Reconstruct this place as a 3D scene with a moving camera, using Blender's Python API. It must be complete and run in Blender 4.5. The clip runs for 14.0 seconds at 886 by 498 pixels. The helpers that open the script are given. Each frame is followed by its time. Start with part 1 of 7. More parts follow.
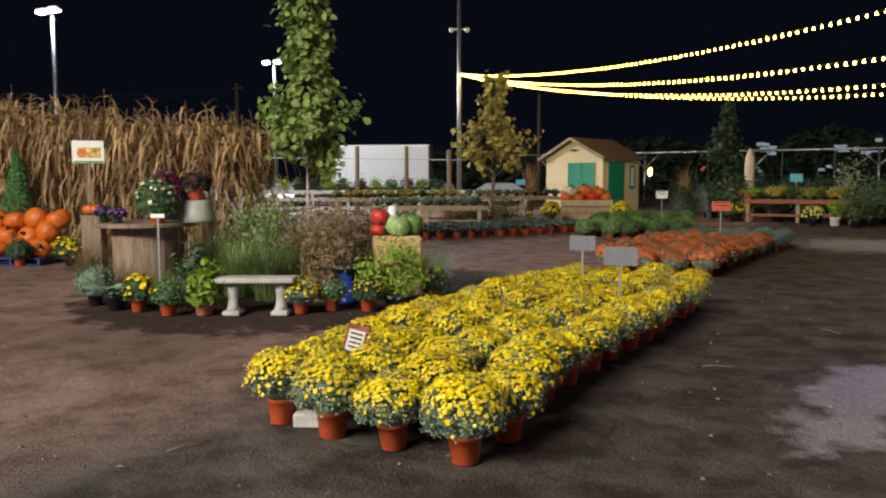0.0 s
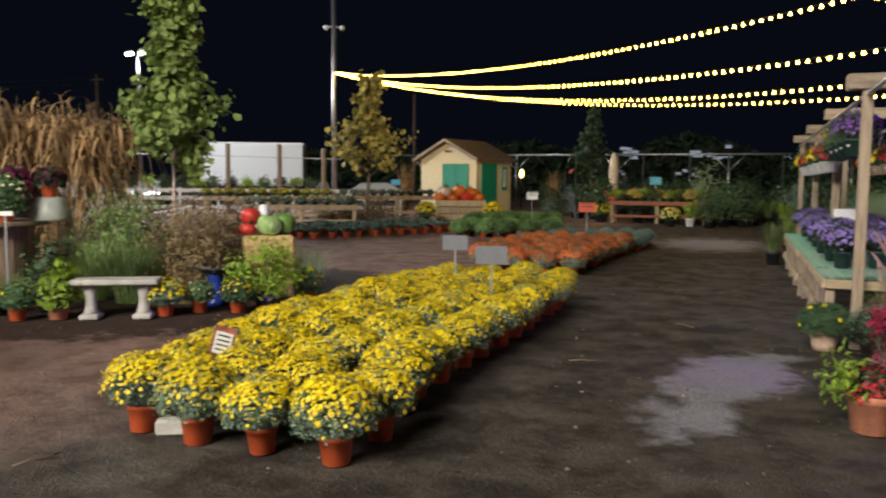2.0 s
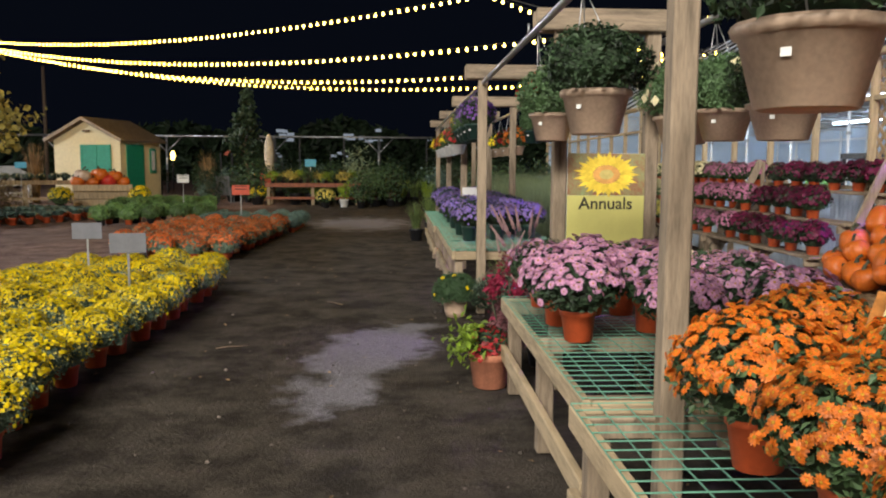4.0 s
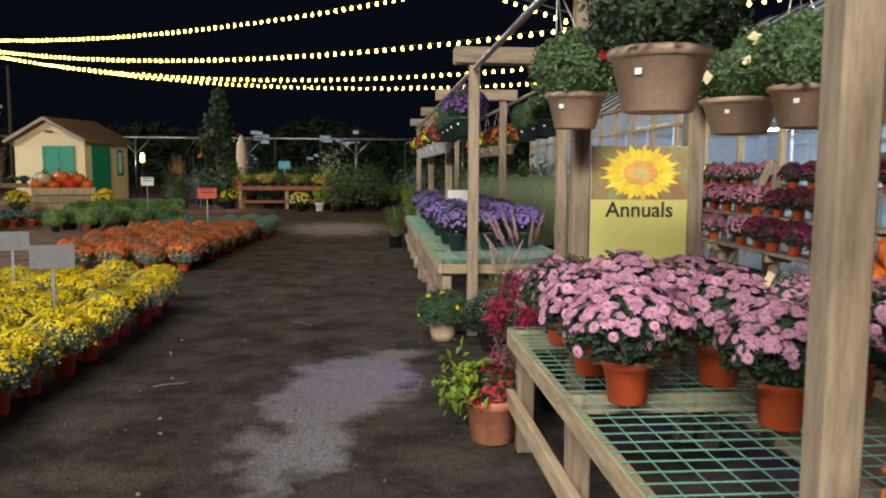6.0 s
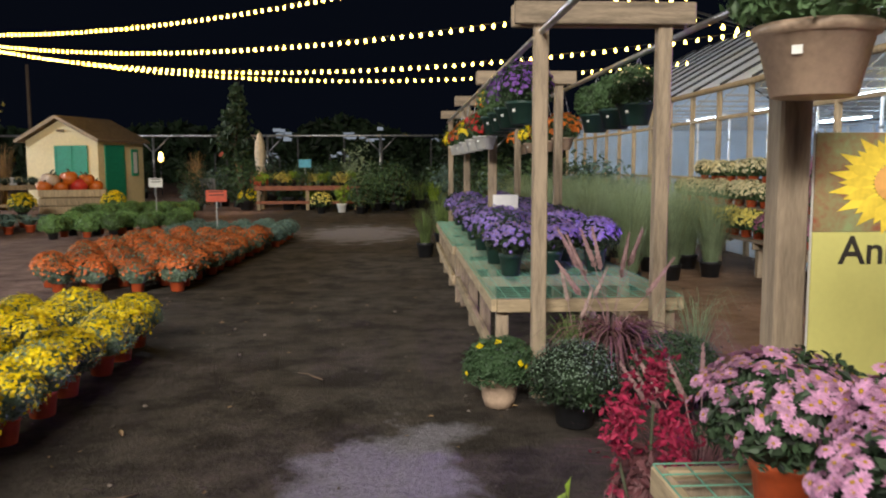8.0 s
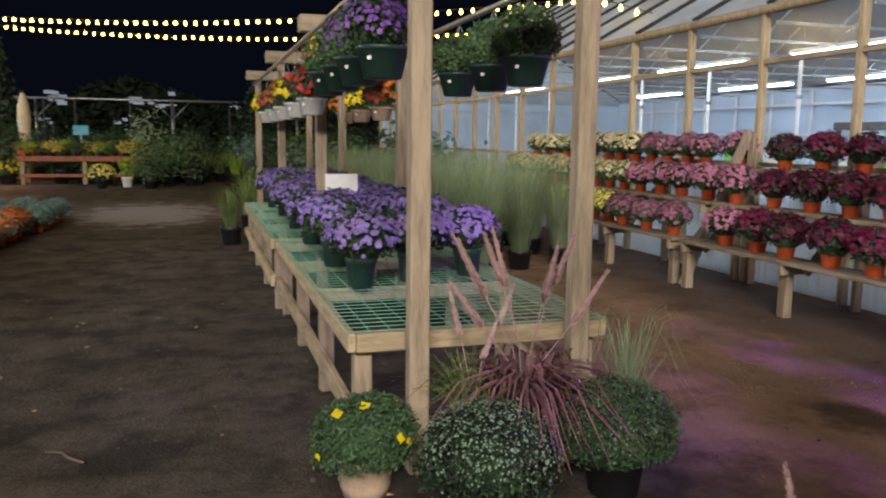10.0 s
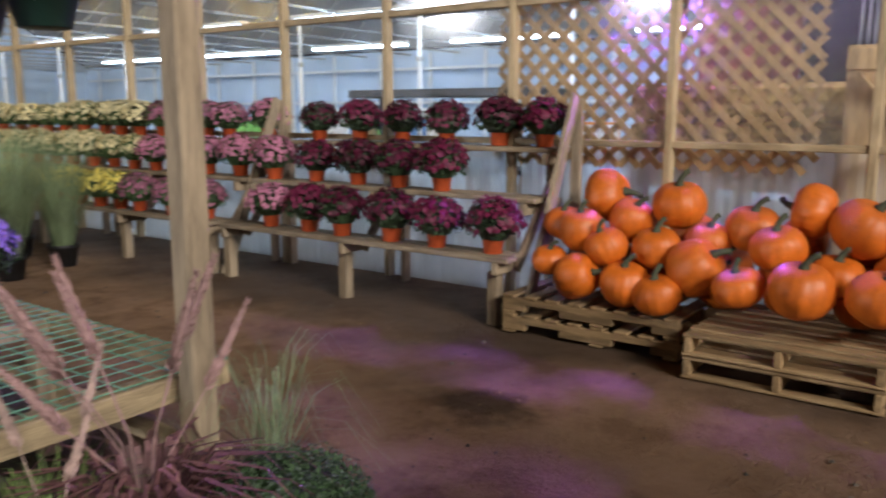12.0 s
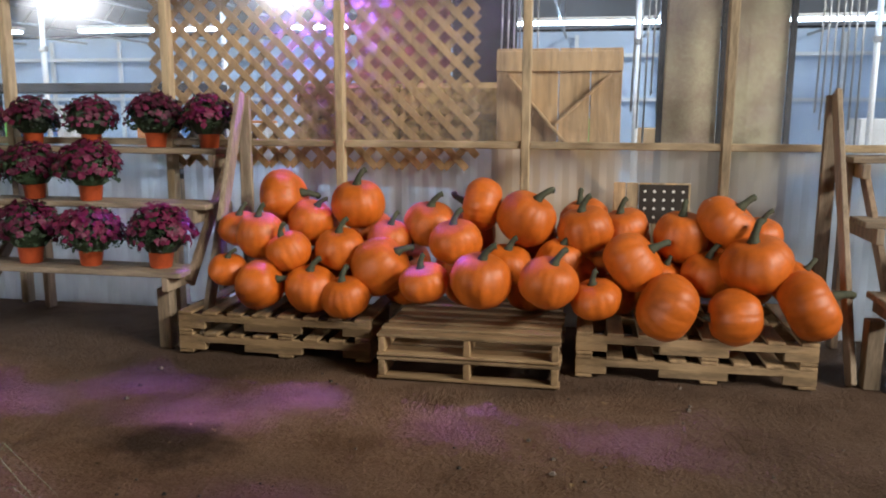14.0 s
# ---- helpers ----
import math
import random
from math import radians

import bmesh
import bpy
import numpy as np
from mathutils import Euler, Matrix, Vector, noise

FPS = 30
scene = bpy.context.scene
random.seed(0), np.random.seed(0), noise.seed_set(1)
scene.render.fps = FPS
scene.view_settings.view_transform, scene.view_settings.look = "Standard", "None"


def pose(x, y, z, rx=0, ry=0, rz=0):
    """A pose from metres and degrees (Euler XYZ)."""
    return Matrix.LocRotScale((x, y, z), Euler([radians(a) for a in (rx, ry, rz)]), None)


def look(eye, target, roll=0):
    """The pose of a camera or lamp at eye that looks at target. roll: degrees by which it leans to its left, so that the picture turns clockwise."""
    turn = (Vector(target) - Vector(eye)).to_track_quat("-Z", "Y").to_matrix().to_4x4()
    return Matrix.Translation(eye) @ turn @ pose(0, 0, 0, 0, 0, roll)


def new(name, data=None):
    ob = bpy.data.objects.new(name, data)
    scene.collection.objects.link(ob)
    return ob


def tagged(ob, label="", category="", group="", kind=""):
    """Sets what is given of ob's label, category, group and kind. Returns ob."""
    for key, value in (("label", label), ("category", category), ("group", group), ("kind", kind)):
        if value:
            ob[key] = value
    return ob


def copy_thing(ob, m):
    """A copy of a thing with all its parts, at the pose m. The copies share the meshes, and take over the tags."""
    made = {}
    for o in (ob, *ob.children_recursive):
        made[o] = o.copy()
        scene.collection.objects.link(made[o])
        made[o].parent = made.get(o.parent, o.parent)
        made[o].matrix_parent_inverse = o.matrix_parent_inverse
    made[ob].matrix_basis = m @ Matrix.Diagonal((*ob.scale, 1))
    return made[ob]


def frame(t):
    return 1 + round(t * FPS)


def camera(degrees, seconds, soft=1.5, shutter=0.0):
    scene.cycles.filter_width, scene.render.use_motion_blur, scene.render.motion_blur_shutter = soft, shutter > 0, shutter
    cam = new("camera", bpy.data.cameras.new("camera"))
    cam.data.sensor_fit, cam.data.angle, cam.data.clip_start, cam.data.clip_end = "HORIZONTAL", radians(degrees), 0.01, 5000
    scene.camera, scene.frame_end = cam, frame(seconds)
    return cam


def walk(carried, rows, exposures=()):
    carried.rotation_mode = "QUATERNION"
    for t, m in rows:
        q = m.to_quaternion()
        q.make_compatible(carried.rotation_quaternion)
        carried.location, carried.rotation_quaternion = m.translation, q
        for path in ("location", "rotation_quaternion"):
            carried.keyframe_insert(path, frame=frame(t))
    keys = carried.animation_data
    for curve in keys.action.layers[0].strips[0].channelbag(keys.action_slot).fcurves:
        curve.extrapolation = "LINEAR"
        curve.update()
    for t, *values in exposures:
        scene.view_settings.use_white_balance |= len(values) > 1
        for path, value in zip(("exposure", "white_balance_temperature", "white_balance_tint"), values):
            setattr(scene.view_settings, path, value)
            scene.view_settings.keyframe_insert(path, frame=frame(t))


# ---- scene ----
cam = camera(58.7, 14.0, soft=2.0, shutter=0.3)
METRES, EYE, TILT, LEAN, TURN = 6.78, 1.55, 0.0, 0.0, 30.1
ROWS = [
    (0.0, 0.0, 0.0, 0.0, -0.01, -4.89, 0.12),
    (0.5, -0.0025, 0.001, 0.0001, 2.0, -4.84, -0.04),
    (1.0, -0.0039, 0.0013, 0.0001, 1.67, -4.86, -0.23),
    (1.5, -0.0028, -0.0004, 0.0003, -2.14, -4.89, -0.42),
    (2.0, 0.004, 0.0011, -0.001, -8.99, -4.86, -0.53),
    (2.5, 0.0118, -0.0001, -0.0007, -16.79, -5.01, -0.4),
    (3.0, 0.0191, -0.0025, -0.0007, -25.24, -5.36, -0.3),
    (3.5, 0.0247, -0.005, -0.0012, -31.76, -5.96, -0.32),
    (6.0, 0.1147, 0.1504, -0.0077, -34.87, -5.71, -0.31),
    (6.5, 0.1455, 0.2128, -0.0041, -32.65, -5.59, 0.14),
    (7.0, 0.181, 0.2739, -0.0028, -30.84, -5.51, 0.41),
    (9.5, 0.3475, 0.5711, -0.0007, -42.77, -7.47, -0.5),
    (10.0, 0.3757, 0.6229, -0.0018, -47.31, -7.97, -0.69),
    (10.5, 0.4024, 0.6724, -0.0025, -53.38, -8.41, -0.98),
    (11.0, 0.4316, 0.7143, -0.0004, -60.81, -8.66, -0.82),
    (11.5, 0.4576, 0.751, -0.0019, -71.54, -9.24, -0.48),
    (12.0, 0.4909, 0.7703, -0.003, -84.52, -9.83, -0.1),
    (12.5, 0.5198, 0.7783, -0.0023, -96.06, -10.15, 0.26),
    (13.0, 0.5287, 0.7869, -0.0026, -105.25, -10.31, 0.32),
    (13.5, 0.5318, 0.7933, -0.0044, -110.43, -10.2, 0.1),
    (14.0, 0.5324, 0.7945, -0.0034, -109.83, -9.87, -0.19),
]
walk(cam, [(t, pose(0, 0, EYE, TILT, LEAN, TURN) @ pose(METRES * x, METRES * y, METRES * z, 90 + pitch, roll, yaw)) for t, x, y, z, yaw, pitch, roll in ROWS])

# ---- world and large lights ----
wd = bpy.data.worlds.new("night")
scene.world = wd
wd.use_nodes = True
wd.node_tree.nodes["Background"].inputs[0].default_value = (0.10, 0.14, 0.27, 1)
wd.node_tree.nodes["Background"].inputs[1].default_value = 0.022


def lamp(name, kind, m, energy, colour, **kw):
    d = bpy.data.lights.new(name, kind)
    d.energy, d.color = energy, colour
    for k, v in kw.items():
        if k == "size":
            d.size = v
        elif k == "size_y":
            d.shape, d.size_y = "RECTANGLE", v
        elif k == "soft":
            d.shadow_soft_size = v
        elif k == "cone":
            d.spot_size, d.spot_blend = radians(v), 0.6
    ob = new(name, d)
    ob.matrix_world = m
    return ob


FLOOD_1, FLOOD_2 = (-38.5, 26.0, 10.0), (-36.0, 40.0, 9.0)
lamp("flood_light", "SPOT", look(FLOOD_1, (-12, 24, 0)), 24000, (0.93, 0.96, 1.0), soft=0.3, cone=110)
lamp("flood_light", "SPOT", look(FLOOD_2, (-6, 12, 0)), 22000, (0.93, 0.96, 1.0), soft=0.3, cone=110)
# added lamp, turned back from the second pole to brighten the trailer
lamp("flood_light", "SPOT", look(FLOOD_2, (-34, 56, 2.5)), 5000, (0.93, 0.97, 1.0), soft=0.3, cone=120)
# added unseen lamp behind the start of the walk, broad to soften shadows
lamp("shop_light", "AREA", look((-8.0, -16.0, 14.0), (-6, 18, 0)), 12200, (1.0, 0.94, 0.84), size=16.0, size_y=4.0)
# grow lamps inside the greenhouse
lamp("grow_light", "SPOT", look((6.45, 8.4, 2.86), (2.7, 8.2, 0)), 3800, (0.34, 0.11, 1.0), soft=0.06, cone=84)

# ends and sags of the four strings of bulbs that run to the greenhouse
STRINGS = [((2.3, 20.0, 5.8), 0.75), ((8.9, 14.7, 4.85), 1.3), ((8.5, 20.2, 4.55), 1.35), ((8.5, 25.5, 4.5), 1.2)]

# ---- materials ----


def mat(name, colour, rough=0.7, metal=0.0, var=0.25, scale=8.0, bump=0.15, fine=60.0, emit=0.0, piece=0.0, alt=None, wrap=0.0):
    """A surface with two scales of colour variation and a fine relief."""
    m = bpy.data.materials.new(name)
    m.use_nodes = True
    nt = m.node_tree
    b = nt.nodes["Principled BSDF"]
    b.inputs["Roughness"].default_value, b.inputs["Metallic"].default_value = rough, metal
    co = nt.nodes.new("ShaderNodeTexCoord")
    n1, n2 = nt.nodes.new("ShaderNodeTexNoise"), nt.nodes.new("ShaderNodeTexNoise")
    n1.inputs["Scale"].default_value, n2.inputs["Scale"].default_value = scale, fine
    n1.inputs["Detail"].default_value, n2.inputs["Detail"].default_value = 5, 3
    nt.links.new(co.outputs["Object"], n1.inputs["Vector"])
    nt.links.new(co.outputs["Object"], n2.inputs["Vector"])
    add = nt.nodes.new("ShaderNodeMath")
    add.operation = "MULTIPLY_ADD"
    nt.links.new(n2.outputs["Fac"], add.inputs[0])
    add.inputs[1].default_value = 0.45
    nt.links.new(n1.outputs["Fac"], add.inputs[2])
    ramp = nt.nodes.new("ShaderNodeValToRGB")
    a = alt or tuple(c * (1 - var * 1.6) for c in colour)
    hi = tuple(min(1, c * (1 + var)) for c in colour)
    e = ramp.color_ramp.elements
    e[0].position, e[0].color = 0.45, (*a, 1)
    e[1].position, e[1].color = 0.95, (*hi, 1)
    src = add.outputs[0]
    if piece:
        inf, geo = nt.nodes.new("ShaderNodeObjectInfo"), nt.nodes.new("ShaderNodeNewGeometry")
        s1, s2 = nt.nodes.new("ShaderNodeMath"), nt.nodes.new("ShaderNodeMath")
        s1.operation = s2.operation = "MULTIPLY_ADD"
        s1.inputs[1].default_value = s2.inputs[1].default_value = piece
        nt.links.new(inf.outputs["Random"], s1.inputs[0])
        nt.links.new(src, s1.inputs[2])
        nt.links.new(geo.outputs["Random Per Island"], s2.inputs[0])
        nt.links.new(s1.outputs[0], s2.inputs[2])
        s3 = nt.nodes.new("ShaderNodeMath")
        s3.operation = "SUBTRACT"
        nt.links.new(s2.outputs[0], s3.inputs[0])
        s3.inputs[1].default_value = piece
        src = s3.outputs[0]
    nt.links.new(src, ramp.inputs[0])
    nt.links.new(ramp.outputs[0], b.inputs["Base Color"])
    if bump:
        bp = nt.nodes.new("ShaderNodeBump")
        bp.inputs["Strength"].default_value, bp.inputs["Distance"].default_value = bump, 0.01
        nt.links.new(add.outputs[0], bp.inputs["Height"])
        nt.links.new(bp.outputs[0], b.inputs["Normal"])
    if wrap:
        tr, mx = nt.nodes.new("ShaderNodeBsdfTranslucent"), nt.nodes.new("ShaderNodeMixShader")
        nt.links.new(ramp.outputs[0], tr.inputs[0])
        mx.inputs[0].default_value = wrap
        nt.links.new(b.outputs[0], mx.inputs[1])
        nt.links.new(tr.outputs[0], mx.inputs[2])
        nt.links.new(mx.outputs[0], nt.nodes["Material Output"].inputs[0])
    if emit:
        b.inputs["Emission Color"].default_value = (*colour, 1)
        b.inputs["Emission Strength"].default_value = emit
    return m


def wood(name, colour, var=0.3, rough=0.75, along=2):
    """Sawn lumber: stretched grain, stains and a random tone for each board."""
    m = mat(name, colour, rough, var=var, scale=3.0, bump=0.25, fine=18, piece=0.25)
    nt = m.node_tree
    mp = nt.nodes.new("ShaderNodeMapping")
    mp.inputs["Scale"].default_value = tuple(1.2 if i == along else 9 for i in range(3))
    co = [n for n in nt.nodes if n.type == "TEX_COORD"][0]
    nt.links.new(co.outputs["Object"], mp.inputs["Vector"])
    for n in nt.nodes:
        if n.type == "TEX_NOISE":
            nt.links.new(mp.outputs[0], n.inputs["Vector"])
    return m


def glow(name, colour, strength):
    m = bpy.data.materials.new(name)
    m.use_nodes = True
    nt = m.node_tree
    e = nt.nodes.new("ShaderNodeEmission")
    e.inputs[0].default_value, e.inputs[1].default_value = (*colour, 1), strength
    nt.links.new(e.outputs[0], nt.nodes["Material Output"].inputs[0])
    return m


def film(name, clear, tint, trans):
    """Greenhouse plastic: part clear, part milky, with a thin gloss and dust."""
    m = bpy.data.materials.new(name)
    m.use_nodes = True
    nt = m.node_tree
    for n in list(nt.nodes):
        if n.type == "BSDF_PRINCIPLED":
            nt.nodes.remove(n)
    t, d, s, g = (nt.nodes.new("ShaderNodeBsdf" + k) for k in ("Transparent", "Diffuse", "Translucent", "Glossy"))
    t.inputs[0].default_value = (0.95, 0.98, 1.0, 1)
    d.inputs[0].default_value = s.inputs[0].default_value = (*tint, 1)
    g.inputs["Roughness"].default_value = 0.12
    no, co, mr = nt.nodes.new("ShaderNodeTexNoise"), nt.nodes.new("ShaderNodeTexCoord"), nt.nodes.new("ShaderNodeMapRange")
    no.inputs["Scale"].default_value, no.inputs["Detail"].default_value = 1.3, 6
    nt.links.new(co.outputs["Object"], no.inputs["Vector"])
    nt.links.new(no.outputs["Fac"], mr.inputs["Value"])
    mr.inputs["From Min"].default_value, mr.inputs["From Max"].default_value = 0.3, 0.7
    mr.inputs["To Min"].default_value, mr.inputs["To Max"].default_value = 1 - clear - 0.08, 1 - clear + 0.1
    m1, m2, m3 = (nt.nodes.new("ShaderNodeMixShader") for _ in range(3))
    m1.inputs[0].default_value = trans
    nt.links.new(d.outputs[0], m1.inputs[1])
    nt.links.new(s.outputs[0], m1.inputs[2])
    nt.links.new(mr.outputs[0], m2.inputs[0])
    nt.links.new(t.outputs[0], m2.inputs[1])
    nt.links.new(m1.outputs[0], m2.inputs[2])
    m3.inputs[0].default_value = 0.05
    nt.links.new(m2.outputs[0], m3.inputs[1])
    nt.links.new(g.outputs[0], m3.inputs[2])
    nt.links.new(m3.outputs[0], nt.nodes["Material Output"].inputs[0])
    return m


def ground_material():
    """Packed dirt: dark gravelly aisle, redder yard, damp stains and one pale slab-like patch."""
    m = bpy.data.materials.new("packed_dirt")
    m.use_nodes = True
    nt = m.node_tree
    b = nt.nodes["Principled BSDF"]
    co = nt.nodes.new("ShaderNodeTexCoord")

    def nz(scale, detail, rough=0.6):
        n = nt.nodes.new("ShaderNodeTexNoise")
        n.inputs["Scale"].default_value, n.inputs["Detail"].default_value, n.inputs["Roughness"].default_value = scale, detail, rough
        nt.links.new(co.outputs["Object"], n.inputs["Vector"])
        return n.outputs["Fac"]

    def mth(op, a, c, d=None):
        n = nt.nodes.new("ShaderNodeMath")
        n.operation = op
        for i, v in enumerate((a, c, d)):
            if v is None:
                continue
            if isinstance(v, (int, float)):
                n.inputs[i].default_value = v
            else:
                nt.links.new(v, n.inputs[i])
        return n.outputs[0]

    def rng(v, a, c, lo=0.0, hi=1.0):
        n = nt.nodes.new("ShaderNodeMapRange")
        n.inputs["From Min"].default_value, n.inputs["From Max"].default_value = a, c
        n.inputs["To Min"].default_value, n.inputs["To Max"].default_value = lo, hi
        nt.links.new(v, n.inputs["Value"])
        return n.outputs[0]

    def mix(f, a, c):
        n = nt.nodes.new("ShaderNodeMix")
        n.data_type = "RGBA"
        nt.links.new(f, n.inputs["Factor"])
        for i, v in ((6, a), (7, c)):
            if isinstance(v, tuple):
                n.inputs[i].default_value = (*v, 1)
            else:
                nt.links.new(v, n.inputs[i])
        return n.outputs[2]

    sx = nt.nodes.new("ShaderNodeSeparateXYZ")
    nt.links.new(co.outputs["Object"], sx.inputs[0])
    x, y = sx.outputs[0], sx.outputs[1]
    big, mid, fine = nz(0.35, 6), nz(2.2, 8, 0.7), nz(45, 4, 0.7)
    wob = mth("MULTIPLY_ADD", big, 2.4, -1.2)
    # redder dirt to both sides of the dark gravel aisle
    xx = mth("ADD", x, wob)
    left = rng(xx, -4.9, -3.4, 1, 0)
    right = rng(xx, 2.0, 3.0)
    yard = mth("MAXIMUM", left, right)
    dark = mix(rng(mid, 0.40, 0.66), (0.030, 0.024, 0.019), (0.112, 0.095, 0.076))
    red = mix(rng(mid, 0.38, 0.64), (0.12, 0.070, 0.058), (0.33, 0.215, 0.18))
    col = mix(yard, dark, red)
    brown = mix(rng(mid, 0.38, 0.64), (0.20, 0.115, 0.07), (0.44, 0.275, 0.18))
    col = mix(right, col, brown)
    # damp stains round the watered plants
    damp = rng(mth("ADD", mth("MULTIPLY", big, 0.7), mth("MULTIPLY", mid, 0.45)), 0.56, 0.70)
    col = mix(mth("MULTIPLY", damp, 0.45), col, (0.032, 0.021, 0.017))
    # watered soil round the display bed
    wx = mth("MULTIPLY", mth("ADD", x, 7.3), 0.34)
    wy = mth("MULTIPLY", mth("ADD", y, -8.9), 0.28)
    wd_ = mth("SQRT", mth("ADD", mth("MULTIPLY", wx, wx), mth("MULTIPLY", wy, wy)), 0)
    wet = rng(mth("ADD", wd_, mth("MULTIPLY_ADD", mid, 0.5, -0.25)), 0.94, 1.0, 1, 0)
    col = mix(mth("MULTIPLY", wet, 0.9), col, (0.030, 0.017, 0.013))
    # darker ground under the shelves, plus shade at the south end painted as colour
    south_shade = mth("MULTIPLY", rng(mth("ADD", y, wob), 7.3, 5.6), right)
    under = mth("MULTIPLY", mth("MAXIMUM", rng(xx, 4.1, 4.9), south_shade), 0.72)
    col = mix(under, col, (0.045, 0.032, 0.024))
    # pale worn patch in the aisle
    dx = mth("MULTIPLY", mth("ADD", mth("MULTIPLY_ADD", y, -0.22, x), 1.52), 1.75)
    dy = mth("MULTIPLY", mth("ADD", y, -6.5), 0.56)
    d2 = mth("SQRT", mth("ADD", mth("MULTIPLY", dx, dx), mth("MULTIPLY", dy, dy)), 0)
    patch = rng(mth("ADD", d2, mth("MULTIPLY_ADD", nz(1.6, 7, 0.62), 2.2, -1.1)), 0.55, 0.85, 1, 0)
    pale = mix(rng(fine, 0.3, 0.7), (0.19, 0.18, 0.20), (0.32, 0.30, 0.335))
    col = mix(mth("MULTIPLY", patch, 0.85), col, pale)
    dx2 = mth("MULTIPLY", mth("ADD", x, 0.9), 0.55)
    dy2 = mth("MULTIPLY", mth("ADD", y, -21.5), 0.33)
    d3 = mth("SQRT", mth("ADD", mth("MULTIPLY", dx2, dx2), mth("MULTIPLY", dy2, dy2)), 0)
    far = rng(mth("ADD", d3, mth("MULTIPLY_ADD", mid, 2.4, -1.2)), 0.5, 0.9, 1, 0)
    col = mix(mth("MULTIPLY", far, 0.9), col, pale)
    # dark damp spot on the greenhouse side
    dx4 = mth("MULTIPLY", mth("ADD", x, -3.62), 1.8)
    dy4 = mth("MULTIPLY", mth("ADD", y, -8.35), 1.2)
    d4 = mth("SQRT", mth("ADD", mth("MULTIPLY", dx4, dx4), mth("MULTIPLY", dy4, dy4)), 0)
    spot = rng(mth("ADD", d4, mth("MULTIPLY_ADD", nz(3.0, 6), 0.8, -0.4)), 0.25, 0.5, 1, 0)
    col = mix(mth("MULTIPLY", spot, 0.8), col, (0.03, 0.018, 0.013))
    # grit
    col = mix(rng(fine, 0.62, 0.78, 0, 0.35), col, (0.30, 0.26, 0.23))
    nt.links.new(col, b.inputs["Base Color"])
    nt.links.new(rng(damp, 0, 1, 0.95, 0.75), b.inputs["Roughness"])
    b.inputs["Specular IOR Level"].default_value = 0.2
    bp = nt.nodes.new("ShaderNodeBump")
    bp.inputs["Strength"].default_value, bp.inputs["Distance"].default_value = 0.9, 0.06
    nt.links.new(mth("MULTIPLY_ADD", fine, 0.4, mid), bp.inputs["Height"])
    nt.links.new(bp.outputs[0], b.inputs["Normal"])
    return m


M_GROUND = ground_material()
M_TERRA = mat("terracotta_plastic", (0.50, 0.085, 0.025), 0.5, var=0.15, bump=0.05)
M_CLAY = mat("clay_pot", (0.42, 0.16, 0.09), 0.75, var=0.25, bump=0.1)
M_TAN = mat("tan_plastic", (0.50, 0.36, 0.26), 0.55, var=0.2, scale=5, bump=0.08)
M_GREENPOT = mat("dark_green_plastic", (0.018, 0.05, 0.04), 0.45, var=0.15, bump=0.04)
M_BLACKPOT = mat("black_plastic", (0.012, 0.012, 0.014), 0.5, var=0.2, bump=0.04)
M_WHITEPOT = mat("white_plastic", (0.7, 0.7, 0.68), 0.5, var=0.08, bump=0.03)
M_SOIL = mat("soil", (0.03, 0.02, 0.014), 0.95, bump=0.6)
M_LEAF = mat("mum_leaf", (0.075, 0.135, 0.055), 0.6, var=0.5, scale=12, bump=0, piece=0.35, wrap=0.25)
M_LEAF_G = mat("grey_green_leaf", (0.17, 0.24, 0.17), 0.65, var=0.45, scale=12, bump=0, piece=0.35, wrap=0.25)
M_BUSH = mat("bush_leaf", (0.042, 0.082, 0.034), 0.6, var=0.5, scale=6, bump=0, piece=0.4, wrap=0.2)
M_LEAF_D = mat("dark_leaf", (0.035, 0.065, 0.03), 0.6, var=0.5, scale=9, bump=0, piece=0.35, wrap=0.2)
M_LIME = mat("lime_leaf", (0.24, 0.36, 0.035), 0.55, var=0.35, scale=9, bump=0, piece=0.3, wrap=0.3)
M_HOSTA = mat("blue_green_leaf", (0.12, 0.19, 0.16), 0.6, var=0.4, scale=9, bump=0, piece=0.3, wrap=0.2)
M_TREELEAF = mat("maple_leaf", (0.20, 0.27, 0.07), 0.6, var=0.4, scale=4, bump=0, piece=0.4, wrap=0.3)
M_GOLDLEAF = mat("golden_leaf", (0.60, 0.50, 0.12), 0.6, var=0.4, scale=4, bump=0, piece=0.4, wrap=0.3)
M_RUST = mat("russet_twig", (0.19, 0.135, 0.065), 0.8, var=0.4, bump=0, piece=0.4, wrap=0.2)
M_YELLOW = mat("yellow_petal", (0.78, 0.60, 0.005), 0.55, var=0.2, scale=20, bump=0, piece=0.3, wrap=0.2)
M_ORANGE = mat("orange_petal", (0.72, 0.185, 0.014), 0.55, var=0.3, scale=20, bump=0, piece=0.35, wrap=0.2)
M_RUSTFL = mat("rust_petal", (0.62, 0.165, 0.04), 0.6, var=0.35, scale=20, bump=0, piece=0.35, wrap=0.2)
M_PINK = mat("pink_petal", (0.64, 0.33, 0.52), 0.55, var=0.25, scale=20, bump=0, piece=0.35, wrap=0.2)
M_ROSE = mat("dusty_rose_petal", (0.44, 0.17, 0.27), 0.55, var=0.3, scale=20, bump=0, piece=0.4, wrap=0.2)
M_PURPLE = mat("lavender_petal", (0.29, 0.21, 0.60), 0.55, var=0.3, scale=20, bump=0, piece=0.35, wrap=0.2)
M_VIOLET = mat("violet_petal", (0.20, 0.08, 0.36), 0.55, var=0.3, scale=20, bump=0, piece=0.35, wrap=0.2)
